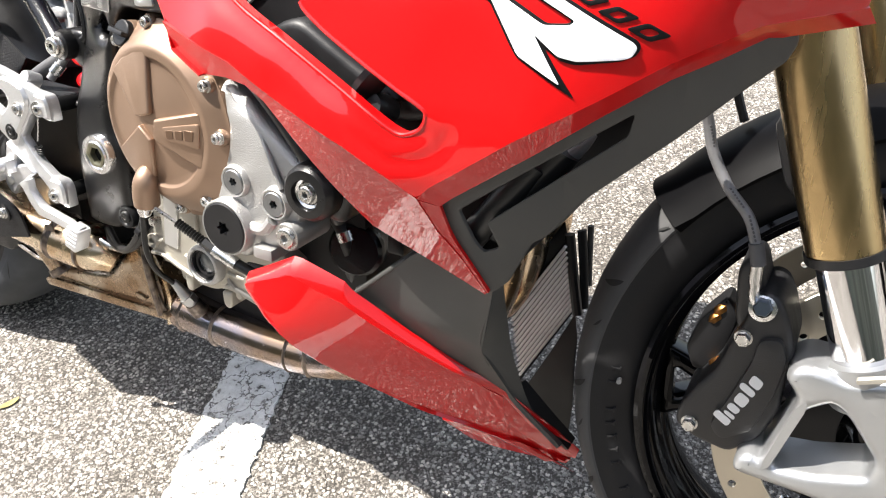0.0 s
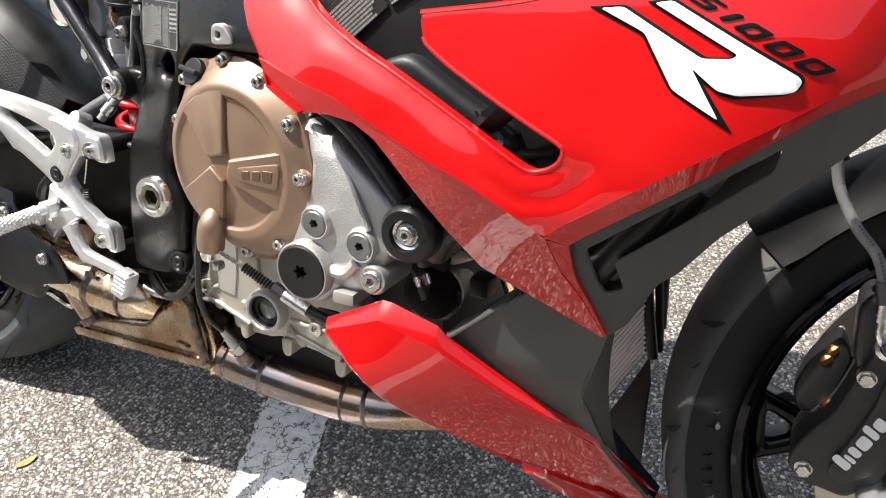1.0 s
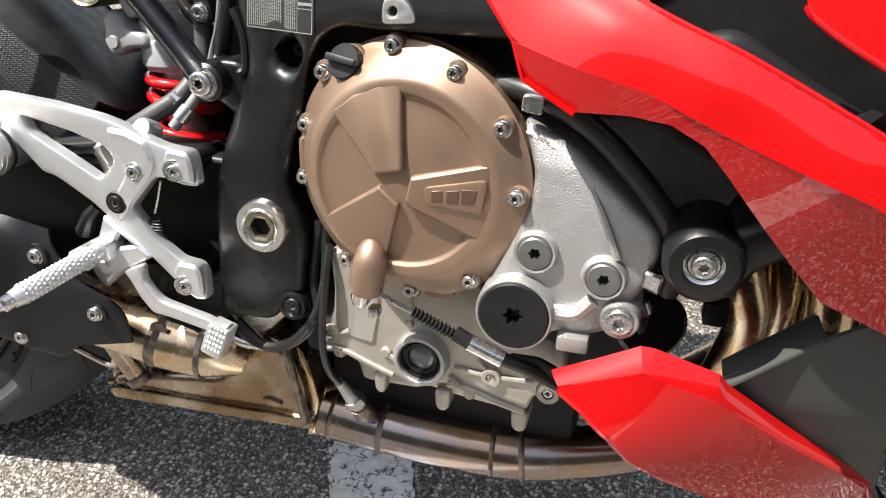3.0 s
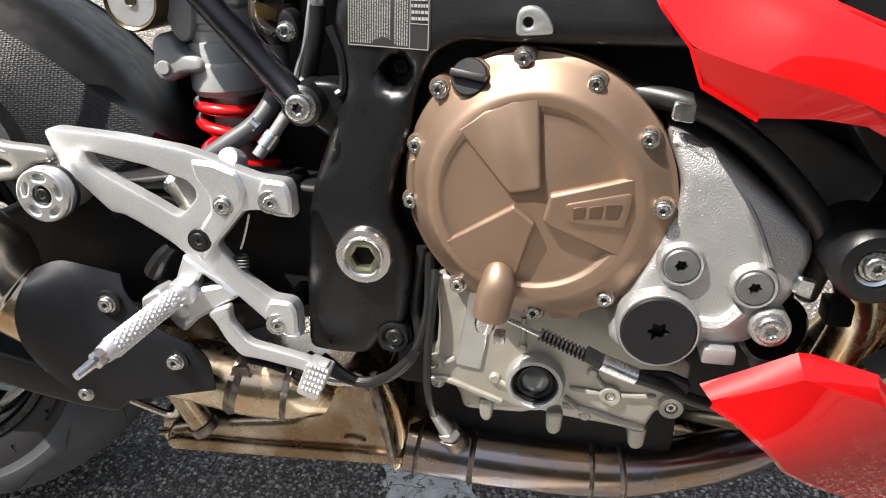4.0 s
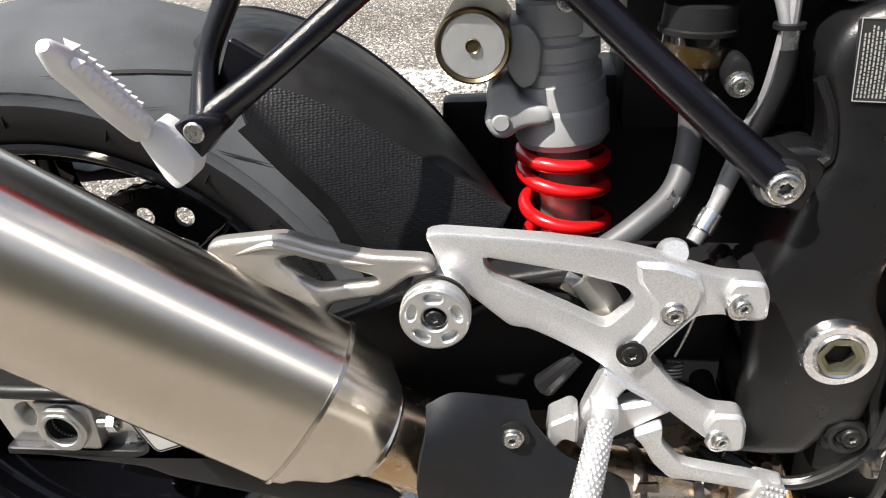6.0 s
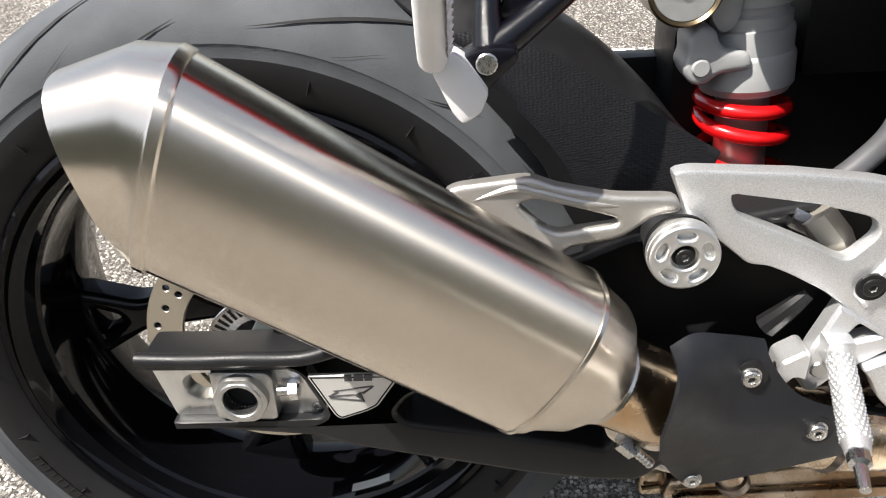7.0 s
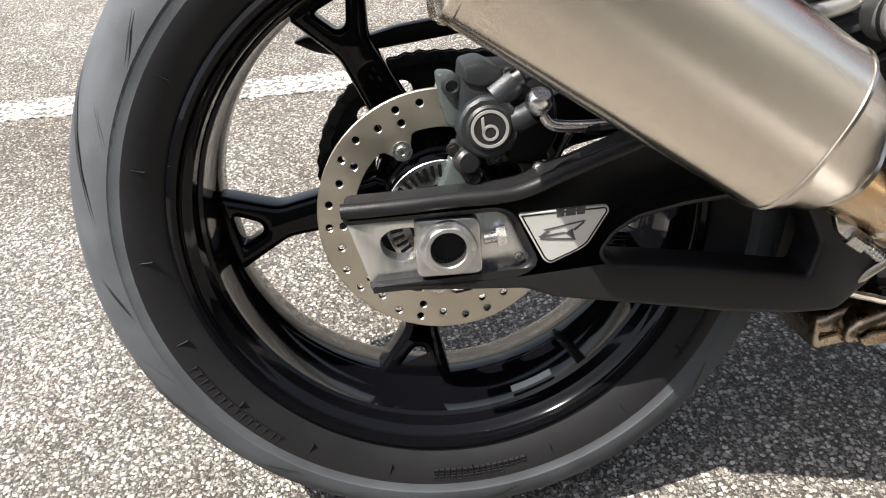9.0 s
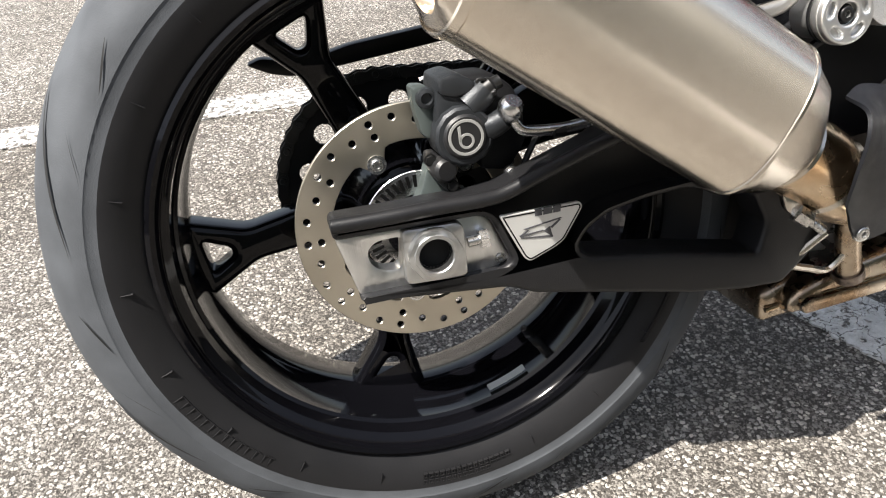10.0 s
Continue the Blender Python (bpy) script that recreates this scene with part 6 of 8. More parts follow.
part("sump_flange", tube([(0.634, -0.149, 0.3045), (0.651, -0.150, 0.3062), (0.6763, -0.150, 0.2972), (0.700, -0.150, 0.2890)], 0.0032, 10), CAST_LOW, engine)
part("sump_flange", tube([(0.752, -0.150, 0.2910), (0.766, -0.150, 0.2900), (0.7772, -0.150, 0.2878), (0.800, -0.150, 0.2815), (0.8215, -0.149, 0.2765)], 0.0034, 10), CAST_LOW, engine)
part("type_pad", prism([(0.6692, 0.393), (0.6883, 0.3946), (0.6848, 0.3453), (0.6805, 0.3197), (0.6593, 0.3227)], -0.1525, -0.145, 0.001, 1, 0.002), SATIN_ALU, engine)
sg = Vector((0.7280, -0.1585, 0.3150))
part("sight_ring", lathe([(0.0190, -0.012), (0.0193, 0.0030), (0.0205, 0.0045), (0.0232, 0.0040), (0.0246, 0.001), (0.0252, -0.006), (0.0262, -0.02)], sg, (0, -1, 0), 48), CAST, engine, "bright machined sight glass ring")
part("sight_seal", lathe([(0.0120, -0.0075), (0.0124, -0.0030), (0.0150, -0.0025), (0.0156, -0.0050), (0.0172, -0.0045), (0.0177, -0.0005), (0.0191, -0.0005), (0.0191, -0.012)], sg, (0, -1, 0), 40), BLACK, engine)
part("sight_glass", lathe([(0, -0.0045), (0.0100, -0.0045), (0.0122, -0.0060)], sg, (0, -1, 0), 30), GLASSY, engine, "oil sight glass")
for q, r_ in zip([(0.640, 0.322), (0.791, 0.307), (0.841, 0.302)], (0.0090, 0.0090, 0.0105)):
    part("sump_lug", lathe([(0, -0.001), (r_ * 0.48, -0.001), (r_ * 0.52, 0.0045), (r_ * 0.9, 0.0050), (r_, 0.003), (r_ * 1.2, -0.02)], (q[0], -0.150, q[1]), (0, -1, 0), 22), CAST_LOW, engine)
    if q[0] > 0.7:
        bolt((q[0], -0.1505, q[1]), r_ * 0.46, engine, h=0.003)
for q, r_ in (((0.6935, 0.312), 0.0062), ((0.772, 0.2845), 0.0064), ((0.7155, 0.3455), 0.0050), ((0.775, 0.327), 0.0058)):
    part("sump_knob", lathe([(0, 0.004), (r_ * 0.6, 0.0036), (r_ * 0.85, 0.001), (r_ * 1.1, -0.010)], (q[0], -0.150, q[1]), (0, -1, 0), 16), CAST_LOW, engine)
for x, z, w in ((0.6866, 0.2735, 0.0065), (0.7462, 0.2670, 0.0075), (0.8175, 0.2610, 0.0080)):
    part("hanging_lug", prism([(x - w, z + 0.012), (x + w, z + 0.013), (x + w * 0.8, z - 0.006), (x + w * 0.2, z - 0.010), (x - w * 0.5, z - 0.009), (x - w * 0.9, z - 0.004)], -0.147, -0.12, 0.003, 3, 0.003), CAST_LOW, engine)
for a, b in (((0.6935, 0.312), (0.712, 0.300)), ((0.7155, 0.3455), (0.7155, 0.372)), ((0.757, 0.309), (0.791, 0.307)), ((0.791, 0.307), (0.828, 0.309)), ((0.754, 0.300), (0.772, 0.2845)), ((0.645, 0.322), (0.658, 0.327)), ((0.775, 0.327), (0.791, 0.307))):
    part("sump_rib", tube([(a[0], -0.1500, a[1]), ((a[0] + b[0]) / 2, -0.1512, (a[1] + b[1]) / 2), (b[0], -0.1500, b[1])], 0.0026, 8), CAST_LOW, engine)
part("sump_base", block(0.605, 0.862, -0.078, 0.10, 0.182, 0.285, 0.012), DARK, engine)
part("cylinder_side", prism([(0.851, 0.540), (0.897, 0.546), (0.919, 0.535), (0.959, 0.516), (0.966, 0.504), (0.951, 0.476), (0.929, 0.470), (0.927, 0.456), (0.878, 0.513)], -0.152, -0.08, 0.008, 3, 0.01), material("grey engine casting", (0.22, 0.215, 0.20), 0.5, 0.4, 0, 0.4, 500, 0.3, 20, 0.08), engine)
part("cylinder_lug", block(0.985, 1.0, -0.165, -0.13, 0.50, 0.512, 0.003), CAST_LOW, engine)
part("head_block", block(0.86, 1.03, -0.10, 0.12, 0.47, 0.66, 0.012), DARK, engine)
# hoses and cables round the engine
part("coolant_hose", tube([(0.781, -0.160, 0.563), (0.818, -0.178, 0.559), (0.849, -0.182, 0.546), (0.882, -0.188, 0.521), (0.913, -0.190, 0.487), (0.924, -0.180, 0.459), (0.924, -0.160, 0.418)], 0.0085, 14), CABLE, engine, "black rubber hose")
part("hose_clip", prism([(0.808, 0.563), (0.823, 0.561), (0.822, 0.549), (0.807, 0.551)], -0.194, -0.188, 0.001, 1, 0.003), ALU, engine)
part("clip", prism([(0.905, 0.448), (0.918, 0.445), (0.916, 0.430), (0.902, 0.435)], -0.199, -0.19, 0.002, 1, 0.003), ALU, engine)
cable = part("clutch_cable", tube([(0.702, -0.196, 0.395), (0.731, -0.190, 0.379)], 0.0022, 8, straight=True), SCREW, bike, "steel clutch cable with a black bellows")
bl = spline([(0.731, -0.190, 0.380), (0.766, -0.188, 0.364)], 23)
part("bellows", tube(bl, [0.0043 + 0.0013 * (-1) ** k for k in range(23)], 14, straight=True), CABLE, cable)
part("adjuster", tube([(0.766, -0.188, 0.366), (0.779, -0.187, 0.359)], 0.0064, 6, straight=True), BLACK_SCREW, cable)
part("ferrule", tube([(0.778, -0.187, 0.359), (0.805, -0.184, 0.347)], [0.0070, 0.0074], 14, straight=True), ALU, cable)
part("outer", tube([(0.803, -0.184, 0.348), (0.827, -0.180, 0.339), (0.855, -0.170, 0.322), (0.894, -0.150, 0.304)], [0.0060, 0.0056, 0.0054, 0.005], 12), CABLE, cable)
part("cable_stay", prism([(0.808, 0.347), (0.833, 0.348), (0.850, 0.341), (0.848, 0.329), (0.823, 0.331)], -0.178, -0.172, 0.002, 1, 0.004), BLACK_SCREW, cable)
loops = part("wiring_loom", tube([(0.628, -0.140, 0.425), (0.623, -0.145, 0.373), (0.627, -0.150, 0.336), (0.602, -0.150, 0.304), (0.569, -0.145, 0.291), (0.533, -0.130, 0.303)], 0.0048, 10), CABLE, bike, "black wiring loom looped below the frame")
part("cable_loop", tube([(0.634, -0.140, 0.420), (0.634, -0.150, 0.366), (0.620, -0.155, 0.327), (0.585, -0.150, 0.294), (0.548, -0.140, 0.292), (0.516, -0.120, 0.298)], 0.0042, 10), CABLE, loops)
part("cable_tie", tube([(0.620, -0.153, 0.333), (0.626, -0.153, 0.329)], 0.008, 12, straight=True), BLACK, loops)
lowb = part("frame_foot", prism([(0.589, 0.348), (0.601, 0.359), (0.620, 0.358), (0.624, 0.342), (0.613, 0.328), (0.592, 0.326)], -0.152, -0.12, 0.006, 2, 0.008), SATIN, main_frame)
part("foot_bush", lathe([(0, 0.002), (0.007, 0.002), (0.010, 0.005), (0.013, 0.005), (0.014, 0.0), (0.014, -0.01)], [(0.606, -0.154, 0.346)][0], (0, -1, 0), 24), BLACK, lowb)
bolt([(0.608, -0.157, 0.348)][0], 0.0075, lowb, BLACK_SCREW)
# engine mount
mc = Vector((0.940, -0.231, 0.470))
mount = part("engine_mount", lathe([(0, -0.006), (0.0130, -0.006), (0.0142, 0.001), (0.016, 0.001), (0.022, 0.0), (0.0255, -0.004), (0.0268, -0.010), (0.0268, -0.06)], mc, (0, -1, 0), 40), SATIN, bike, "black frame mount with a large bolt")
part("mount_arm", prism([(0.935, 0.473), (0.947, 0.487), (0.993, 0.511), (1.000, 0.480), (0.972, 0.460), (0.964, 0.438), (0.945, 0.440)], -0.212, -0.16, 0.010, 3, 0.01), SATIN, mount)
part("mount_ring", lathe([(0.0108, -0.005), (0.0132, -0.0035), (0.0132, -0.008)], mc, (0, -1, 0), 32), ALU, mount)
bolt(mc + Vector((0, 0.005, 0)), 0.0082, mount, SCREW)

# -- shock absorber
SX = Vector((0.411, -0.005, 0.514))
ax = Vector((0.05, 0.0, -1)).normalized()
shock = part("shock_absorber", lathe([(0, -0.20), (0.026, -0.20), (0.026, -0.118), (0.0305, -0.114), (0.0305, -0.092), (0.0282, -0.090), (0.0282, -0.085), (0.0315, -0.083), (0.0315, -0.072), (0.0292, -0.070), (0.0292, -0.066), (0.0325, -0.064), (0.0325, -0.055), (0.0305, -0.053), (0.0305, -0.056), (0.0345, -0.054), (0.0352, -0.051), (0.0352, -0.036), (0.0368, -0.034), (0.0375, -0.032), (0.0375, -0.010), (0.0350, -0.007), (0.0340, -0.004), (0, -0.004)], SX, ax, 40), SHOCK, bike, "grey shock absorber with a red spring")
part("spring_seat", lathe([(0.026, -0.012), (0.034, -0.012), (0.034, -0.004), (0.026, -0.004)], SX, ax, 36, closed=True), BLACK, shock)
part("damper_tube", lathe([(0, -0.03), (0.021, -0.03), (0.021, 0.09), (0, 0.09)], SX, ax, 30), SATIN_ALU, shock)
coil = []
for k in range(85):
    turn = 3.35 * k / 84
    a = 2 * math.pi * turn + 2.6
    drop = 0.004 + (0.012 * turn if turn < 0.9 else 0.0108 + 0.0315 * (turn - 0.9))
    coil.append(SX + ax * drop + Vector((math.cos(a), math.sin(a), 0)) * 0.0335)
part("coil_spring", tube(coil, 0.0060, 12, 240), SPRING, shock, "red coil spring")
part("lower_cup", lathe([(0, 0.085), (0.028, 0.085), (0.032, 0.10), (0.032, 0.14), (0, 0.14)], SX, ax, 32), SPRING, shock)
part("clamp_ear", prism([(0.350, 0.546), (0.354, 0.556), (0.352, 0.568), (0.362, 0.578), (0.374, 0.574), (0.378, 0.560), (0.400, 0.556), (0.404, 0.542), (0.378, 0.540), (0.370, 0.532), (0.358, 0.532)], -0.046, -0.012, 0.005, 3, 0.007), SHOCK, shock)
part("top_clevis", prism([(0.390, 0.602), (0.398, 0.640), (0.428, 0.640), (0.438, 0.602)], -0.030, 0.020, 0.004, 2, 0.006), SHOCK, shock)
bolt((0.412, -0.032, 0.630), 0.0085, shock, SCREW)
part("ear_pin", lathe([(0, 0.001), (0.0058, 0.001), (0.007, -0.001), (0.007, -0.02)], (0.364, -0.048, 0.546), (0, -1, 0), 20), SHOCK, shock)
part("damper_reservoir", lathe([(0, 0.0), (0.0225, 0.0), (0.0235, -0.001)], (0.346, -0.057, 0.606), (0, -1, 0), 40), TURNED_END, shock, "round reservoir with a turned end")
part("reservoir_body", lathe([(0.0232, 0.0), (0.0255, 0.002), (0.0272, 0.0), (0.0275, -0.004), (0.0275, -0.075), (0, -0.075)], (0.346, -0.057, 0.606), (0, -1, 0), 40), BROWN, shock)
part("reservoir_screw", lathe([(0, 0.001), (0.004, 0.001), (0.005, 0.002), (0.0055, 0)], (0.346, -0.057, 0.606), (0, -1, 0), 18), BROWN, shock)
part("reservoir_bridge", prism([(0.362, 0.615), (0.384, 0.619), (0.396, 0.602), (0.391, 0.572), (0.379, 0.567), (0.371, 0.576), (0.367, 0.589)], -0.04, 0.01, 0.006, 2, 0.008), SHOCK, shock)

part("swingarm_brace", block(0.330, 0.40, -0.075, 0.09, 0.19, 0.40, 0.012), BLACK, main_frame)
part("chain_guard", block(0.302, 0.46, 0.085, 0.115, 0.36, 0.524, 0.008), BLACK, main_frame)
part("linkage_box", block(0.36, 0.60, 0.03, 0.11, 0.40, 0.56, 0.01), BLACK, main_frame)
part("battery_box", block(0.455, 0.64, 0.0, 0.11, 0.52, 0.74, 0.012), BLACK, main_frame)
# -- subframe tubes, reservoir and hoses
seatpt = Vector((0.536, -0.152, 0.540))
tubeA = part("subframe_tube", tube([seatpt, *[(0.510, -0.145, 0.563), (0.459, -0.135, 0.611), (0.404, -0.125, 0.664), (0.368, -0.120, 0.700), (0.320, -0.110, 0.748)]], [0.0125, 0.0112, 0.0110, 0.0110, 0.0112, 0.0112], 20), TUBE_BLACK, bike, "metal-flake black subframe tube")
part("tube_end", lathe([(0, 0.003), (0.012, 0.003), (0.0160, 0.0), (0.0170, -0.006), (0.0170, -0.035)], (0.536, -0.155, 0.540), (0, -1, 0), 32), SATIN, tubeA)
bolt((0.536, -0.158, 0.540), 0.0105, tubeA, SCREW)
part("upper_tube", tube([(0.578, -0.105, 0.652), (0.534, -0.100, 0.657), (0.438, -0.095, 0.656), (0.399, -0.090, 0.652), (0.356, -0.085, 0.659)], 0.012, 14), TUBE_BLACK, tubeA)
bolt([(0.577, -0.112, 0.654)][0], 0.0145, tubeA, SCREW)
can_c = Vector([(0.493, -0.085, 0.617)][0])
can = part("brake_fluid_reservoir", lathe([(0, 0.019), (0.0195, 0.019), (0.0225, 0.0175), (0.0235, 0.004), (0.0250, 0.003), (0.0250, 0.0), (0, 0.0)], can_c, (0.05, 0, 1), 36), BLACK, bike, "smoked brake fluid reservoir with a black cap")
part("cup", lathe([(0.0215, 0), (0.0215, -0.018), (0.018, -0.030), (0.010, -0.040), (0, -0.040)], can_c, (0.05, 0, 1), 32), SMOKE, can)
part("level_band", lathe([(0.0216, -0.006), (0.0219, -0.008), (0.0219, -0.017), (0.0216, -0.019)], can_c, (0.05, 0, 1), 32), AMBER, can)
part("bracket", prism([(0.504, 0.595), (0.510, 0.609), (0.519, 0.606), (0.525, 0.591), (0.523, 0.582), (0.510, 0.581)], -0.118, -0.10, 0.004, 2, 0.006), BLACK, can)
bolt((0.514, -0.120, 0.591), 0.0066, can, SCREW)
hose = part("reservoir_hose", tube([can_c + Vector((0.0, 0, -0.04)), *[(0.493, -0.090, 0.544), (0.482, -0.110, 0.517), (0.456, -0.125, 0.497), (0.428, -0.130, 0.478), (0.401, -0.120, 0.455)]], 0.0085, 14), GREYHOSE, bike, "grey rubber hose")
part("hose_band", tube([(0.475, -0.113, 0.515), (0.481, -0.113, 0.510)], 0.0092, 14, straight=True), ALU, hose)
line = part("brake_line", tube([(0.525, -0.100, 0.667), (0.531, -0.105, 0.650), (0.536, -0.110, 0.636), (0.539, -0.114, 0.623)], 0.0042, 12), HOSE, bike, "braided brake line")
part("line_end", tube([(0.528, -0.114, 0.556), (0.515, -0.122, 0.532), (0.504, -0.132, 0.513), (0.491, -0.142, 0.494)], 0.0052, 12), HOSE, line)
part("second_line", tube([(0.543, -0.100, 0.667), (0.543, -0.106, 0.651), (0.542, -0.111, 0.636), (0.541, -0.114, 0.623)], 0.0042, 10), HOSE, line)
part("line_clip", tube([(0.540, -0.114, 0.626), (0.540, -0.114, 0.623)], 0.0095, 14, straight=True), BLACK, line)
part("bright_braid", tube([(0.540, -0.115, 0.623), (0.540, -0.116, 0.611)], 0.0062, 12, straight=True), ALU, line)
part("sleeve", tube([(0.540, -0.116, 0.611), (0.539, -0.117, 0.594), (0.534, -0.116, 0.575), (0.528, -0.114, 0.556)], 0.0068, 12), BLACK, line)
part("line_nut", tube([(0.503, -0.133, 0.511), (0.496, -0.139, 0.501)], 0.0072, 12, straight=True), ALU, line)
part("thin_line", tube([(0.536, -0.116, 0.621), (0.533, -0.118, 0.602), (0.529, -0.118, 0.582), (0.521, -0.116, 0.562), (0.511, -0.118, 0.530), (0.505, -0.125, 0.516)], 0.0026, 8), HOSE, line)
part("banjo_bolt", lathe([(0, 0.006), (0.008, 0.006), (0.0095, 0.002), (0.0095, -0.012)], (0.476, -0.160, 0.496), (0.0, -1, 0.5), 20), SILVER, line)
part("far_line", tube([(0.332, -0.120, 0.447), (0.377, -0.125, 0.457), (0.412, -0.130, 0.461)], 0.004, 8), HOSE, line)
part("lower_pipe", tube([(0.339, -0.120, 0.425), (0.386, -0.130, 0.450), (0.419, -0.130, 0.443)], 0.004, 8), CABLE, line)

# -- rear mudguard that hugs the tyre
hug = part("rear_mudguard", loft([[(0.173, -0.095, 0.592), (0.208, -0.090, 0.591), (0.256, -0.088, 0.570), (0.305, -0.088, 0.538), (0.372, -0.090, 0.496)], [(0.189, -0.108, 0.585), (0.215, -0.108, 0.560), (0.250, -0.108, 0.535), (0.297, -0.108, 0.491), (0.347, -0.110, 0.447)], [(0.195, -0.115, 0.573), (0.221, -0.116, 0.546), (0.250, -0.116, 0.512), (0.265, -0.118, 0.485), (0.287, -0.118, 0.448)]], 26, 4, 0.004), HUG, bike, "pebbled black rear mudguard")
part("guard_border", loft([[(0.195, -0.115, 0.573), (0.221, -0.116, 0.546), (0.250, -0.116, 0.512), (0.265, -0.118, 0.485), (0.287, -0.118, 0.448)], [(0.188, -0.118, 0.569), (0.211, -0.119, 0.541), (0.240, -0.119, 0.505), (0.252, -0.120, 0.478), (0.271, -0.120, 0.442)]], 26, 2, 0.004), SATIN, hug)
crown = [[(0.070, 0.090, 0.608), (0.140, 0.090, 0.613), (0.220, 0.090, 0.582), (0.292, 0.090, 0.517), (0.344, 0.090, 0.435)], [(0.116, 0.000, 0.614), (0.176, 0.000, 0.621), (0.246, 0.000, 0.593), (0.312, 0.000, 0.536), (0.360, 0.000, 0.466)], [(0.139, -0.050, 0.610), (0.193, -0.050, 0.619), (0.258, -0.050, 0.593), (0.321, -0.050, 0.540), (0.368, -0.050, 0.478)], [(0.173, -0.095, 0.592), (0.208, -0.090, 0.591), (0.256, -0.088, 0.570), (0.305, -0.088, 0.538), (0.372, -0.090, 0.496)]]
part("guard_crown", loft(crown, 26, 4, 0.004, True), BLACK, hug)
part("far_skirt", loft([crown[0], [(x, 0.108, z - 0.05) for x, y, z in crown[0]]], 26, 2, 0.004, True), BLACK, hug)

# -- passenger foot peg and its bracket
pax = part("passenger_bracket", tube([(0.206, -0.200, 0.603), *[(0.243, -0.185, 0.627), (0.276, -0.170, 0.651), (0.305, -0.155, 0.672), (0.345, -0.140, 0.698)]], [0.0100, 0.0078, 0.0078, 0.0082, 0.009], 14), TUBE_BLACK, bike, "metal-flake black passenger peg bracket")
part("rear_strut", tube([(0.206, -0.200, 0.603), *[(0.207, -0.185, 0.634), (0.223, -0.170, 0.671), (0.234, -0.150, 0.707)]], [0.0100, 0.0068, 0.0075, 0.0085], 14), TUBE_BLACK, pax)
part("gusset", prism([(0.2000, 0.600), (0.2060, 0.602), (0.2454, 0.6300), (0.2220, 0.6450)], -0.186, -0.181, 0.001, 1, 0.002), TUBE_BLACK, pax)
part("bracket_eye", prism([(0.184, 0.600), (0.197, 0.608), (0.206, 0.610), (0.221, 0.609), (0.221, 0.601), (0.208, 0.590), (0.201, 0.582), (0.196, 0.583)], -0.214, -0.190, 0.003, 2, 0.005), TUBE_BLACK, pax)
part("eye_pin", lathe([(0, 0.0006), (0.0052, 0.0006), (0.0060, 0.0), (0.0060, -0.006)], [(0.204, -0.215, 0.601)][0], (0, -1, 0), 20), SCREW, pax)
pt, pl = Vector((0.1803, -0.2850, 0.6646)), Vector((0.1758, -0.2180, 0.6062))
peg2 = part("passenger_peg", tube([pl, pl.lerp(pt, 0.25), pl.lerp(pt, 0.85), pl.lerp(pt, 1.0), pl.lerp(pt, 1.03)], [0.0085, 0.0085, 0.0080, 0.0048, 0.0030], 14, straight=True), PEG_ALU, bike, "silver folding passenger foot peg")
part("peg_block", prism([(0.1743, 0.6006), (0.1860, 0.6100), (0.1930, 0.6050), (0.2049, 0.5870), (0.2000, 0.5760), (0.1900, 0.5701), (0.1850, 0.5760)], -0.222, -0.204, 0.0015, 2, 0.003), PEG_ALU, peg2)
kn = bmesh.new()
axp = (pt - pl).normalized()
tooth = Vector((0.75, -0.25, 0.62))
tooth = (tooth - axp * tooth.dot(axp)).normalized()
for i in range(10):
    for s in (-1, 1):
        c = pl.lerp(pt, 0.16 + 0.78 * i / 10) + tooth * 0.0050 + axp.cross(tooth) * 0.0044 * s
        e1, e2 = axp * 0.0038, axp.cross(tooth) * 0.0042
        base = [kn.verts.new(c + e1 * u + e2 * w) for u, w in ((1, 1), (-1, 1), (-1, -1), (1, -1))]
        top = kn.verts.new(c + tooth * 0.0055)
        for k in range(4):
            kn.faces.new((base[k], base[(k + 1) % 4], top))
part("peg_teeth", kn, PEG_ALU, peg2, sharp=10)["kind"] = "stuff"

# -- tail underside, seat and tank that close the top
tail = part("tail_underside", prism([(0.10, 0.72), (0.30, 0.675), (0.50, 0.665), (0.62, 0.69), (0.62, 0.80), (0.30, 0.84), (0.05, 0.88), (0.02, 0.82)], -0.085, 0.085, 0.02, 3, 0.02), BLACK, bike, "black tail and seat underside")
for side in (-1, 1):
    part("tail_side_panel", loft([[(0.00, side * 0.070, 0.880), (0.16, side * 0.095, 0.815), (0.34, side * 0.110, 0.745), (0.52, side * 0.115, 0.722), (0.62, side * 0.125, 0.730)], [(-0.02, side * 0.090, 0.935), (0.16, side * 0.125, 0.880), (0.34, side * 0.138, 0.815), (0.52, side * 0.135, 0.785), (0.62, side * 0.130, 0.785)], [(0.00, side * 0.060, 0.985), (0.16, side * 0.085, 0.935), (0.34, side * 0.100, 0.870), (0.52, side * 0.100, 0.825), (0.62, side * 0.100, 0.810)]], 24, 5, 0.004, True), RED, tail, "red tail side panel")
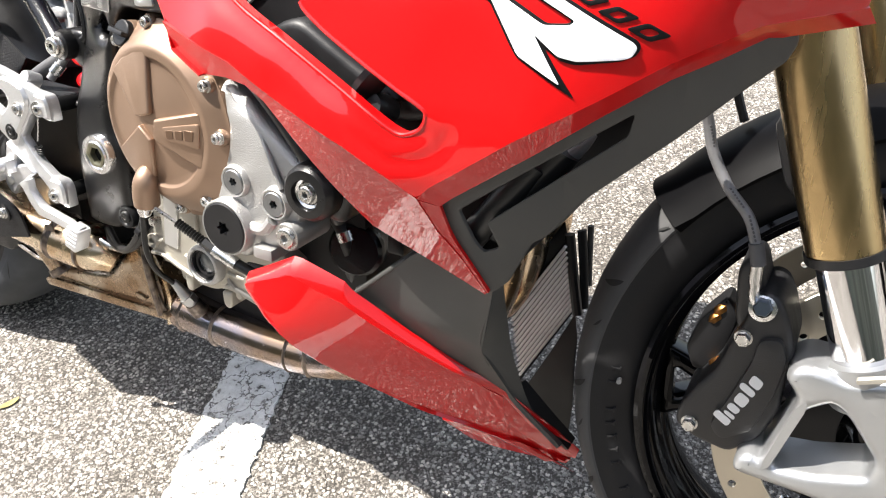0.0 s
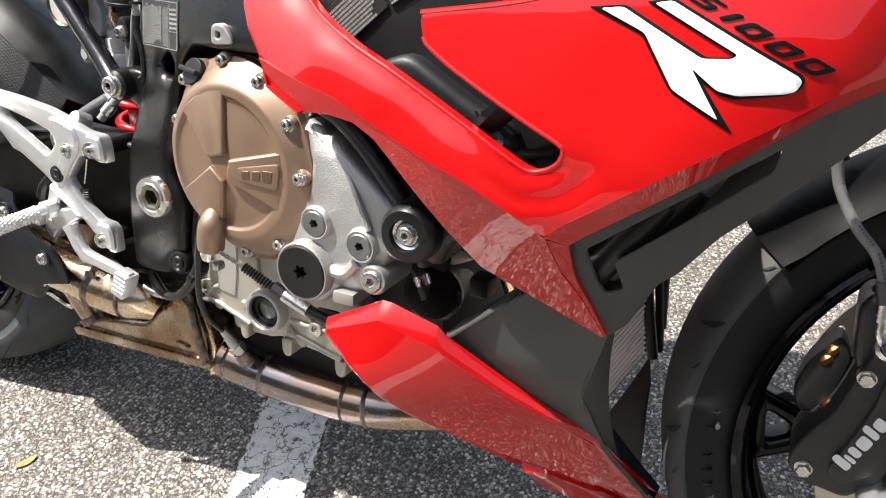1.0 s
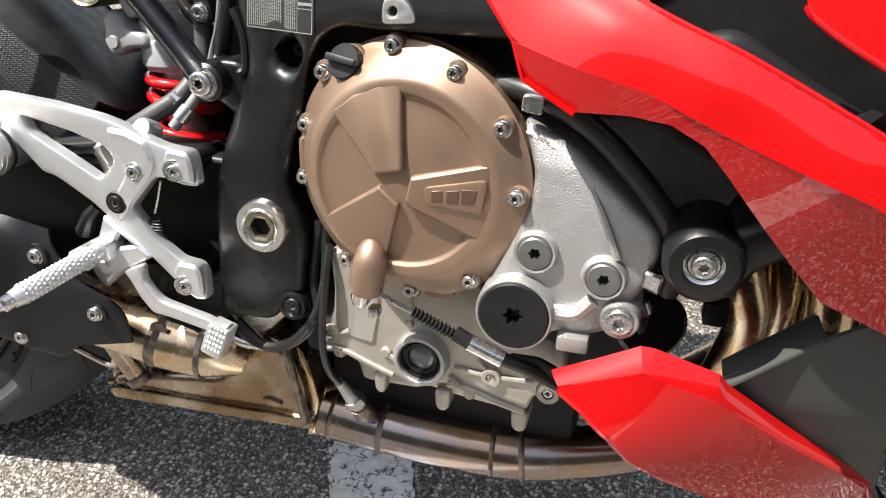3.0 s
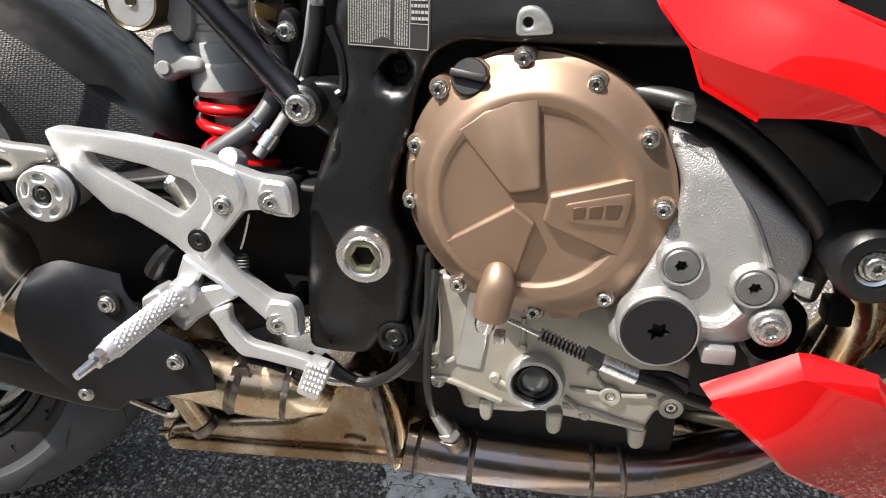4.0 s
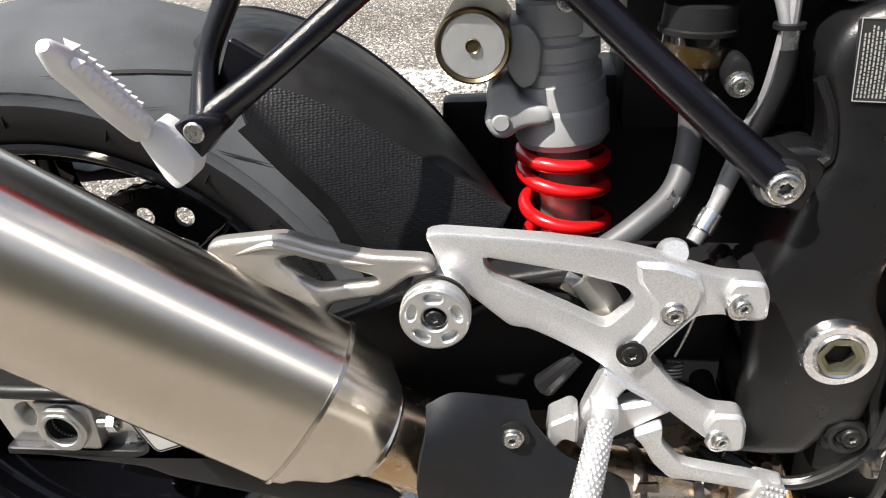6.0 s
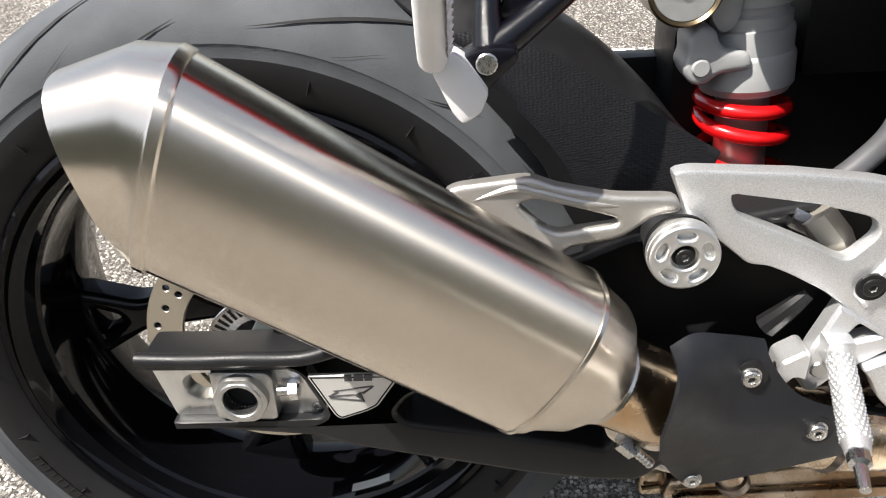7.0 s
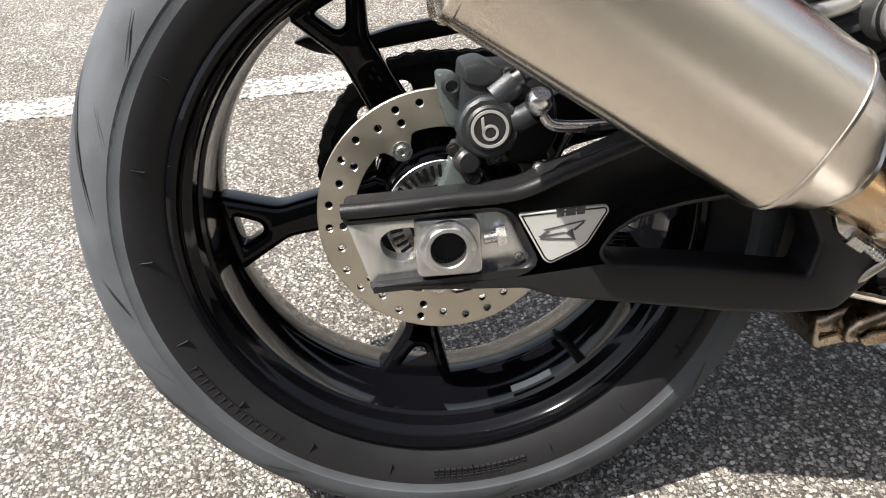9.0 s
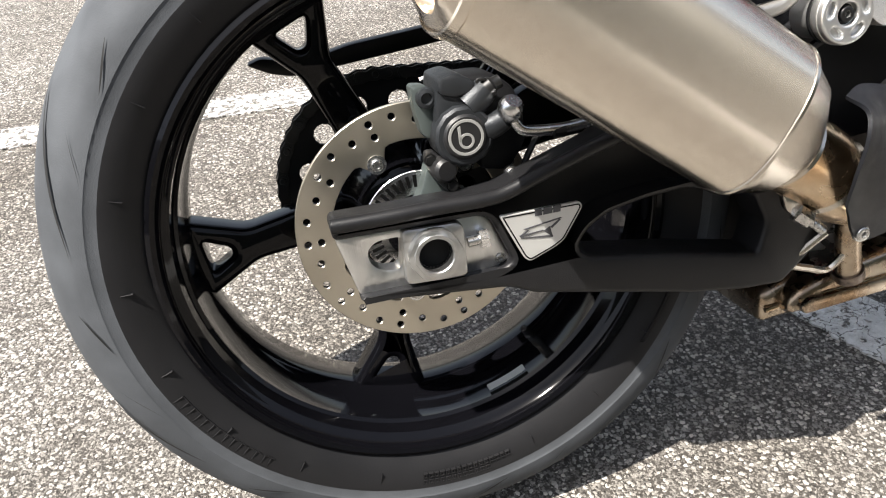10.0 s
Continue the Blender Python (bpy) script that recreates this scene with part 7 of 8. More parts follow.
tank = part("tank", loft([[(0.62, -0.14, 0.70), (0.72, -0.17, 0.72), (0.86, -0.19, 0.74), (1.0, -0.19, 0.76), (1.12, -0.17, 0.77)], [(0.60, -0.10, 0.80), (0.72, -0.13, 0.88), (0.86, -0.15, 0.93), (1.0, -0.14, 0.94), (1.12, -0.12, 0.90)], [(0.60, 0.0, 0.82), (0.72, 0.0, 0.91), (0.86, 0.0, 0.97), (1.0, 0.0, 0.98), (1.12, 0.0, 0.93)], [(0.60, 0.10, 0.80), (0.72, 0.13, 0.88), (0.86, 0.15, 0.93), (1.0, 0.14, 0.94), (1.12, 0.12, 0.90)], [(0.62, 0.14, 0.70), (0.72, 0.17, 0.72), (0.86, 0.19, 0.74), (1.0, 0.19, 0.76), (1.12, 0.17, 0.77)]], 20, 4, 0.004, True), RED, bike, "red fuel tank")

# -- side fairing
SLOT_LOW = [(0.8265, -0.214, 0.660), (0.8446, -0.224, 0.6478), (0.8672, -0.236, 0.6361), (0.9017, -0.250, 0.6216), (0.9438, -0.259, 0.6053), (1.0006, -0.265, 0.5783), (1.0325, -0.267, 0.5627), (1.0525, -0.267, 0.5525)]
SLOT_END = [(1.0654, -0.267, 0.5541), (1.0749, -0.267, 0.5606), (1.0785, -0.267, 0.5702)]
SLOT_TOP = [(1.0735, -0.266, 0.5757), (1.0539, -0.265, 0.5847), (1.0225, -0.262, 0.5996), (0.9899, -0.258, 0.6162), (0.9699, -0.255, 0.6287), (0.9643, -0.254, 0.6348)]
CREASE = [(0.8080, -0.240, 0.6046), (0.8408, -0.248, 0.5947), (0.8907, -0.257, 0.5833), (0.9340, -0.263, 0.5653), (0.9790, -0.270, 0.5492), (1.0133, -0.274, 0.5380), (1.0419, -0.272, 0.5238), (1.0597, -0.267, 0.5129), (1.0704, -0.262, 0.5057)]
CREASE_FRONT = [(1.0812, -0.263, 0.5170), (1.1122, -0.266, 0.5390), (1.1457, -0.267, 0.5633), (1.1966, -0.254, 0.5954), (1.2319, -0.236, 0.6190), (1.2762, -0.200, 0.6421), (1.3316, -0.165, 0.6537)]
FLANK_TOP = [(1.3289, -0.172, 0.6881), (1.2738, -0.205, 0.7016), (1.1981, -0.235, 0.6966), (1.1383, -0.248, 0.6871), (1.0803, -0.250, 0.6739), (1.0300, -0.2505, 0.6616), (0.9604, -0.2515, 0.6505)]
REAR = [(0.7790, -0.220, 0.6485), (0.7800, -0.225, 0.6440), (0.7899, -0.232, 0.6260)]
ring_f = REAR + CREASE + CREASE_FRONT + FLANK_TOP + SLOT_TOP[::-1] + SLOT_END[::-1] + SLOT_LOW[::-1]
inner_f = [(1.030, -0.255, 0.640), (1.0825, -0.2545, 0.664), (1.152, -0.2575, 0.6315), (1.174, -0.2545, 0.6426), (1.217, -0.243, 0.629), (1.232, -0.238, 0.636), (1.100, -0.261, 0.600), (1.090, -0.2655, 0.560), (1.283, -0.202, 0.672), (0.865, -0.251, 0.613), (0.930, -0.264, 0.588), (0.990, -0.271, 0.562), (1.040, -0.272, 0.538), (1.062, -0.268, 0.527)]
flank_plain = swell([(x, z, y) for x, y, z in ring_f + inner_f], 6e-4)
slot_low = np.array([(x, z) for x, y, z in spline(SLOT_LOW, 50)] + [(x, z) for x, y, z in spline([SLOT_LOW[-1], *SLOT_END, SLOT_TOP[0]], 24)])


def flank_y(x, z):
    """The flank rolls in round the slot and has a shallow dish below the slot's closed end."""
    low = float(np.hypot(slot_low[:, 0] - x, slot_low[:, 1] - z).min())
    end = 1.0 / (1.0 + math.exp((1.018 - x) / 0.008))
    under = 1.0 / (1.0 + math.exp((z - 0.560) / 0.005))
    dish = math.exp(-((low - 0.0195) / 0.0075) ** 2) * end * under
    return flank_plain(x, z) + 0.0045 * math.exp(-(low / 0.0110) ** 2) * (1.0 - end * (1.0 - under)) + 0.0028 * dish


SLOT_LOW, SLOT_END, SLOT_TOP, CREASE, CREASE_FRONT, FLANK_TOP, REAR = ([(x, flank_y(x, z), z) for x, y, z in line] for line in (SLOT_LOW, SLOT_END, SLOT_TOP, CREASE, CREASE_FRONT, FLANK_TOP, REAR))
flank_bm = skin(rounded([(x, z) for x, y, z in ring_f], 0.005, 2), flank_y, 0.0042)
flank = part("side_fairing", flank_bm, RED, bike, "glossy red side fairing", sharp=60)
F5, F6, F7 = CREASE[-1], (1.0864, -0.2556, 0.5004), (1.1123, -0.2219, 0.4190)
part("flank_lip", loft([[F5, *CREASE_FRONT], [F6, (1.0950, -0.2545, 0.508), (1.1200, -0.2535, 0.526), (1.1520, -0.250, 0.549), (1.1960, -0.239, 0.582), (1.2310, -0.216, 0.606), (1.280, -0.178, 0.631), (1.337, -0.150, 0.643)]], 60, 4, 0.004, straight=True), RED, flank, sharp=60)
ARM_LOW = [(0.8163, -0.245, 0.5830), (0.8491, -0.248, 0.5657), (0.8813, -0.2510, 0.568), (0.906, -0.255, 0.566), (0.926, -0.257, 0.556), (0.940, -0.256, 0.541), (0.961, -0.252, 0.516), (0.984, -0.244, 0.489), (1.011, -0.233, 0.459), (1.052, -0.225, 0.441), (1.1105, -0.2190, 0.4165)]
arm_rim = [*CREASE, (1.0805, -0.246, 0.4748), (1.0951, -0.236, 0.4532), F7]
under_y = swell([(x, z, y) for x, y, z in arm_rim + ARM_LOW], 5e-3)
part("arm_underside", skin([(x, z) for x, y, z in arm_rim + ARM_LOW[::-1]], under_y, 0.007), RED, flank, sharp=60)
part("arm_nose", loft([[(x - 0.003, under_y(x, z) + 0.0008, z - 0.001) for x, y, z in (F5, (1.0805, -0.246, 0.4748), (1.0951, -0.236, 0.4532), F7)], [F6, (1.0907, -0.243, 0.4719), (1.1012, -0.233, 0.4486), (1.1140, -0.2210, 0.4195)]], 20, 4, 0.004), RED, flank, sharp=70)
rim_line = SLOT_LOW + SLOT_END + SLOT_TOP
part("slot_return", loft([rim_line, [(x, y + 0.012, z + (0.001 if i < len(SLOT_LOW) else -0.001)) for i, (x, y, z) in enumerate(rim_line)]], 90, 3, 0.002), RED, flank, sharp=70)
part("slot_edge", tube([(x, y + 0.0015, z) for x, y, z in rim_line], 0.0022, 10, 110), RED, flank)
part("top_edge", tube([(x, y + 0.0020, z) for x, y, z in FLANK_TOP], 0.0026, 8, 60), RED, flank)
part("arm_rear_edge", loft([[SLOT_LOW[0], *REAR, CREASE[0], (0.8163, -0.245, 0.5830), (0.8491, -0.249, 0.5657)], [(x + 0.004, y + 0.022, z + 0.001) for x, y, z in (SLOT_LOW[0], *REAR, CREASE[0], (0.8163, -0.245, 0.5830), (0.8491, -0.249, 0.5657))]], 36, 3, 0.002, straight=True), RED, flank)
from mathutils.bvhtree import BVHTree


def drape(ob, targets, lift):
    """Lays a film's vertices on the near skin of the targets."""
    trees = []
    for o in targets:
        bm = bmesh.new()
        bm.from_mesh(o.data)
        trees.append(BVHTree.FromBMesh(bm))
        bm.free()
    for v in ob.data.vertices:
        best = None
        for t in trees:
            hit = t.ray_cast(Vector((v.co.x, -1.0, v.co.z)), Vector((0, 1, 0)))
            if hit[0] is not None and (best is None or hit[0].y < best):
                best = hit[0].y
        if best is not None:
            v.co.y = best - lift + v.co.y * 0.5


def film(t_pts, holes, lift, name, mat, label=""):
    """A dense film over an outline so that it follows the skin."""
    xs, zs = [p[0] for p in t_pts], [p[1] for p in t_pts]
    bm = prism(t_pts, 0.0, 0.0006, 0.0001, 1, 0.0025, holes)
    step = 0.007
    for a in np.arange(min(xs) + step, max(xs), step):
        bmesh.ops.bisect_plane(bm, geom=bm.verts[:] + bm.edges[:] + bm.faces[:], plane_co=(a, 0, 0), plane_no=(1, 0, 0))
    for a in np.arange(min(zs) + step, max(zs), step):
        bmesh.ops.bisect_plane(bm, geom=bm.verts[:] + bm.edges[:] + bm.faces[:], plane_co=(0, 0, a), plane_no=(0, 0, 1))
    ob = part(name, bm, mat, flank, label, sharp=60)
    drape(ob, [flank, bpy.data.objects["flank_lip"]], lift)
    return ob


R_OUT = [(1.0825, 0.6637), (1.1063, 0.6663), (1.1591, 0.6393), (1.1726, 0.6402), (1.1745, 0.6419), (1.1183, 0.6689), (1.1353, 0.6717), (1.2141, 0.6329), (1.2163, 0.6291), (1.2141, 0.6236), (1.2062, 0.6201), (1.1796, 0.6160), (1.1701, 0.6179), (1.1594, 0.6246), (1.1823, 0.5951), (1.1416, 0.6172), (1.1363, 0.6238), (1.1191, 0.6489)]
R_IN = [(1.0911, 0.6631), (1.1052, 0.6649), (1.1573, 0.6382), (1.1746, 0.6395), (1.1768, 0.6421), (1.1238, 0.6683), (1.1344, 0.6704), (1.2124, 0.6316), (1.2147, 0.6286), (1.2120, 0.6228), (1.2061, 0.6212), (1.1808, 0.6184), (1.1690, 0.6204), (1.1520, 0.6324), (1.1728, 0.6030), (1.1427, 0.6187), (1.1383, 0.6251), (1.1208, 0.6506)]
film(R_OUT, [], 0.0008, "emblem_outline", INK, "black outline of the emblem")
film(R_IN, [], 0.0024, "emblem", DECAL, "silver emblem on the red flank")
for q in ([(1.1420, 0.6720), (1.1548, 0.6658), (1.1617, 0.6675), (1.1532, 0.6718), (1.1559, 0.6724), (1.1643, 0.6681), (1.1667, 0.6687), (1.1543, 0.6750), (1.1472, 0.6733), (1.1559, 0.6689), (1.1533, 0.6684), (1.1445, 0.6727)], [(1.1611, 0.6626), (1.1656, 0.6602), (1.1773, 0.6632), (1.1727, 0.6655)]):
    film(q, [], 0.0010, "name_bar", INK)
for q, h in (([(1.1701, 0.6578), (1.1832, 0.6509), (1.1953, 0.6543), (1.1820, 0.6609)], [(1.1765, 0.6564), (1.1819, 0.6536), (1.1886, 0.6555), (1.1831, 0.6582)]), ([(1.1878, 0.6485), (1.2013, 0.6419), (1.2135, 0.6457), (1.2001, 0.6520)], [(1.1944, 0.6473), (1.2000, 0.6446), (1.2069, 0.6467), (1.2013, 0.6494)]),
             ([(1.2060, 0.6395), (1.2202, 0.6323), (1.2323, 0.6361), (1.2182, 0.6434)], [(1.2128, 0.6384), (1.2190, 0.6352), (1.2258, 0.6374), (1.2196, 0.6406)])):
    film(q, [h], 0.0010, "name_bar", INK)

# -- belly pan
B_TOP = [(0.848, -0.2115, 0.3628), (0.88, -0.2125, 0.38), (0.9095, -0.2135, 0.3968), (0.9195, -0.2135, 0.3965), (0.965, -0.2115, 0.384), (0.9715, -0.209, 0.376), (1.022, -0.187, 0.3355), (1.065, -0.169, 0.3045), (1.104, -0.138, 0.267), (1.1225, -0.115, 0.2338), (1.1439, -0.095, 0.2035), (1.1651, -0.076, 0.1756)]
B_RIDGE = [(0.8551, -0.224, 0.3575), (0.884, -0.2255, 0.3705), (0.913, -0.2267, 0.3828), (0.919, -0.2262, 0.3815), (0.9655, -0.2195, 0.366), (0.972, -0.2185, 0.3615), (1.024, -0.195, 0.3245), (1.067, -0.1745, 0.295), (1.1, -0.14, 0.261), (1.117, -0.113, 0.218), (1.125, -0.099, 0.192), (1.1616, -0.075, 0.1615)]
B_LOW = [(0.9122, -0.231, 0.3093), (0.9387, -0.219, 0.2909), (0.9835, -0.197, 0.2672), (1.0273, -0.174, 0.2424), (1.066, -0.146, 0.2198), (1.1016, -0.118, 0.195), (1.1239, -0.09, 0.169)]
belly = part("belly_pan", loft([B_TOP, B_RIDGE], 66, 6, 0.004, straight=True, bow=0.0015), RED, bike, "glossy red belly pan", sharp=24)
REAR_LOW = [(0.8558, -0.2262, 0.356), (0.8737, -0.2335, 0.348), (0.8868, -0.237, 0.3377), (0.8955, -0.238, 0.3308), (0.9041, -0.236, 0.3202)]
side_rim = [*B_RIDGE[:9], (1.1000, -0.1330, 0.2290), *B_LOW[:6][::-1], *REAR_LOW[::-1]]
side_y = swell([(x, z, y) for x, y, z in side_rim], 1.5e-3)
part("belly_side", skin([(x, z) for x, y, z in side_rim], side_y, 0.007), RED, belly, sharp=60)
part("belly_nose", loft([[B_RIDGE[8], B_RIDGE[9], B_RIDGE[11]], [(1.1000, -0.1330, 0.2290), (1.1120, -0.1120, 0.2000), (1.1420, -0.0820, 0.1640)], [B_LOW[5], B_LOW[6], (1.1560, -0.0740, 0.1560)]], 24, 6, 0.004, straight=True), RED, belly, sharp=40)
low_edge = [*REAR_LOW, *B_LOW]
part("belly_underside", loft([low_edge, [(x + 0.030, y + 0.035, z - 0.004 - 0.2 * max(0.0, x - 0.92)) for x, y, z in low_edge]], 40, 4, 0.004, straight=True), RED, belly)
part("belly_ledge", loft([[(1.030, -0.135, 0.2010), (1.066, -0.110, 0.1870), (1.100, -0.090, 0.1700), (1.1560, -0.0740, 0.1560)], [(1.0426, -0.090, 0.1499), (1.066, -0.084, 0.1450), (1.0870, -0.080, 0.1439), (1.1508, -0.072, 0.1477)]], 18, 3, 0.004), RED, belly)

# -- grey shroud
shroud = part("radiator_shroud", loft([[(0.968, -0.200, 0.370), (1.011, -0.206, 0.406), (1.054, -0.212, 0.440), (1.093, -0.216, 0.437), (1.115, -0.214, 0.421)],
                                       [(0.969, -0.192, 0.357), (1.009, -0.194, 0.357), (1.051, -0.194, 0.356), (1.083, -0.188, 0.348), (1.092, -0.180, 0.333)],
                                       [(0.972, -0.188, 0.350), (1.013, -0.180, 0.327), (1.050, -0.168, 0.301), (1.080, -0.152, 0.281), (1.107, -0.137, 0.263)]], 22, 5, 0.004), GREY, bike, "dark grey plastic radiator shroud")
part("shroud_step", prism([(0.968, 0.371), (1.025, 0.422), (1.029, 0.419), (0.975, 0.371)], -0.208, -0.17, 0.003, 2, 0.003), GREY, shroud)
part("inner_duct", loft([[(1.114, -0.214, 0.421), (1.104, -0.200, 0.385), (1.092, -0.180, 0.333), (1.107, -0.137, 0.263), (1.152, -0.105, 0.195)], [(1.117, -0.200, 0.423), (1.110, -0.170, 0.373), (1.109, -0.140, 0.306), (1.121, -0.105, 0.226), (1.150, -0.080, 0.184)]], 26, 5, 0.004), GREY, shroud)
def gy(x, z):
    """How far the shroud's side plate stands out."""
    return -0.1814 + 0.7624 * (x - 1.25) - 0.2864 * (z - 0.55) + 1.6484 * (x - 1.25) ** 2


plate_bm = prism([(1.0801, 0.5035), (1.1287, 0.5392), (1.2029, 0.5906), (1.2401, 0.6190), (1.2720, 0.6424), (1.2958, 0.6341), (1.2960, 0.6275), (1.2916, 0.6162), (1.2655, 0.5919), (1.2358, 0.5621), (1.2056, 0.5341), (1.1827, 0.5128), (1.1580, 0.4797), (1.1465, 0.4703), (1.1275, 0.4302), (1.1170, 0.4190), (1.1093, 0.4159), (1.0791, 0.4953)], 0.0, 0.004, 0.0012, 2, 0.003,
                 [[(1.0958, 0.4954), (1.1307, 0.5227), (1.1703, 0.5519), (1.2110, 0.5810), (1.2075, 0.5638), (1.1702, 0.5330), (1.1158, 0.4869), (1.1233, 0.4640), (1.1112, 0.4585), (1.1055, 0.4669)]])
for k in range(24):
    bmesh.ops.bisect_plane(plate_bm, geom=plate_bm.verts[:] + plate_bm.edges[:] + plate_bm.faces[:], plane_co=(1.07 + 0.01 * k, 0, 0), plane_no=(1, 0, 0))
for v in plate_bm.verts:
    v.co.y += gy(v.co.x, v.co.z)
part("shroud_plate", plate_bm, GREY, shroud)
part("plate_return", loft([[(x, gy(x, z) + 0.003, z) for x, z in [(1.1465, 0.4703), (1.1580, 0.4797), (1.1827, 0.5128), (1.2056, 0.5341), (1.2358, 0.5621), (1.2655, 0.5919), (1.2916, 0.6162)]], [(x - 0.004, gy(x, z) + 0.030, z - 0.004) for x, z in [(1.1484, 0.4688), (1.1592, 0.4782), (1.1837, 0.5113), (1.2067, 0.5327), (1.2369, 0.5607), (1.2662, 0.5906), (1.2921, 0.6155)]]], 24, 3, 0.003), GREY, shroud)
part("duct_back", loft([[(1.032, -0.190, 0.458), (1.111, -0.190, 0.519), (1.159, -0.180, 0.554), (1.208, -0.170, 0.583)], [(1.088, -0.180, 0.386), (1.135, -0.180, 0.463), (1.170, -0.170, 0.506), (1.210, -0.160, 0.547)]], 16, 3, 0.004), BLACK, shroud)
for k, s in enumerate(([(1.094, -0.215, 0.462), (1.123, -0.215, 0.502), (1.142, -0.210, 0.531)], [(1.111, -0.205, 0.467), (1.133, -0.205, 0.503), (1.159, -0.200, 0.544)], [(1.156, -0.200, 0.526), (1.171, -0.198, 0.548), (1.175, -0.195, 0.557)])):
    part("duct_hose", tube(s, (0.012, 0.015, 0.006)[k], 12), (CABLE, CABLE, HOSE)[k], shroud)

# -- radiator
radiator = part("radiator", loft([[(1.0442, 0.005, 0.2731), (1.0719, 0.005, 0.3227), (1.1019, 0.005, 0.3758)], [(1.0474, 0.040, 0.1513), (1.0783, 0.040, 0.2133), (1.1081, 0.040, 0.2728)]], 12, 3, 0.03), DARK, bike, "oil cooler with aluminium fins")
A, B = [Vector(p) for p in [(1.0473, -0.005, 0.2737), (1.1028, -0.005, 0.3742)]], [Vector(p) for p in [(1.0506, 0.030, 0.1634), (1.1079, 0.030, 0.2758)]]
for k in range(13):
    t = (k + 0.5) / 13
    p, q = A[0].lerp(B[0], t), A[1].lerp(B[1], t)
    part("fin", tube([p, q], 0.0021, 6, straight=True, flat=0.8), FIN, radiator)
part("side_tank", tube([(1.1013, 0.01, 0.379), (1.1095, 0.01, 0.3368), (1.1202, 0.01, 0.2856)], 0.006, 10), BLACK, radiator)
part("side_strip", tube([(1.1114, 0.02, 0.3822), (1.1178, 0.02, 0.3416), (1.1241, 0.02, 0.2899)], 0.0055, 10, flat=0.6), BLACK, radiator)
part("side_strip", tube([(1.1178, 0.03, 0.3853), (1.1203, 0.03, 0.3519), (1.1233, 0.03, 0.3139)], 0.0035, 8), GREY, radiator)
part("lower_duct", loft([[(1.063, 0.012, 0.16), (1.0931, 0.012, 0.2259), (1.117, 0.012, 0.2837)], [(1.0893, 0.016, 0.1293), (1.1107, 0.016, 0.1957), (1.1218, 0.016, 0.2502)], [(1.1214, 0.02, 0.0873), (1.124, 0.02, 0.1488), (1.1211, 0.02, 0.2169)]], 12, 4, 0.004), BLACK, radiator)
part("chin_panel", loft([[(1.099, -0.125, 0.259), (1.125, -0.105, 0.219), (1.157, -0.090, 0.182)], [(1.107, -0.100, 0.259), (1.132, -0.085, 0.221), (1.159, -0.075, 0.188)]], 12, 3, 0.004), BLACK, radiator)
part("filter_can", lathe([(0, 0.03), (0.026, 0.03), (0.030, 0.026), (0.031, 0.02), (0.030, 0.018), (0.031, -0.06)], (0.910, -0.100, 0.366), (0.25, -1, 0.1), 28), TUBE_BLACK, radiator, "black oil filter can")
for k, s in enumerate(([(0.968, -0.090, 0.445), (0.984, -0.085, 0.405), (0.996, -0.075, 0.360), (0.985, -0.060, 0.290)], [(1.010, -0.050, 0.440), (1.022, -0.050, 0.395), (1.026, -0.040, 0.340), (1.010, -0.030, 0.282)])):
    part("front_header", tube(s, 0.019, 20), HOT, radiator)
part("filter_bracket", prism([(0.896, 0.398), (0.909, 0.410), (0.940, 0.419), (0.957, 0.411), (0.938, 0.401), (0.910, 0.392)], -0.115, -0.09, 0.003, 2, 0.005), CAST_LOW, radiator)
part("water_hose", tube([(0.884, -0.120, 0.405), (0.905, -0.125, 0.382), (0.907, -0.120, 0.344), (0.914, -0.110, 0.310)], 0.009, 12), CABLE, radiator)
part("sensor_plug", block(0.955, 0.975, -0.125, -0.10, 0.375, 0.395, 0.003), BLACK, radiator)
part("hose_clamp", tube([(0.903, -0.125, 0.388), (0.907, -0.125, 0.378)], 0.0105, 14, straight=True), ALU, radiator)
part("lower_block", block(0.88, 0.915, -0.01, 0.12, 0.24, 0.40, 0.01), DARK, radiator)
part("back_wall", block(1.08, 1.10, -0.13, 0.13, 0.40, 0.62, 0.006), DARK, radiator)

# -- airbox behind the slot
airbox = part("airbox_cover", prism([(0.816, 0.648), (0.928, 0.708), (1.053, 0.713), (1.099, 0.670), (1.064, 0.551), (1.015, 0.537), (0.927, 0.572), (0.832, 0.615)], -0.205, -0.10, 0.012, 3, 0.02), BLACK, bike, "black plastic tank side cover")
part("pillow_panel", prism([(0.903, 0.607), (0.934, 0.618), (0.987, 0.587), (1.029, 0.566), (1.019, 0.555), (0.966, 0.568), (0.916, 0.573), (0.905, 0.584)], -0.222, -0.20, 0.008, 3, 0.012), BLACK, airbox)
lab2 = [(0.841, 0.636), (0.886, 0.672), (0.909, 0.650), (0.862, 0.611)]
part("warning_label", prism(lab2, -0.2075, -0.206, 0.0002, 1, 0.002), LABEL, airbox, "black warning label with grey print")
lab3 = [(0.900, 0.672), (0.932, 0.690), (0.958, 0.681), (0.911, 0.650)]
part("warning_label", prism(lab3, -0.2075, -0.206, 0.0002, 1, 0.002), LABEL, airbox, "black warning label with grey print")
a_, b_, c_, d_ = [Vector((x, z)) for x, z in [(0.863, 0.612), (0.910, 0.650), (0.841, 0.635), (0.886, 0.671)]]
u = b_ - a_
bm = bars(a_.x, a_.y, u.x, u.y, u.length * 0.92, (c_ - a_).length * 0.9, 9, lambda x, z: -0.2078, 0.6, 8)
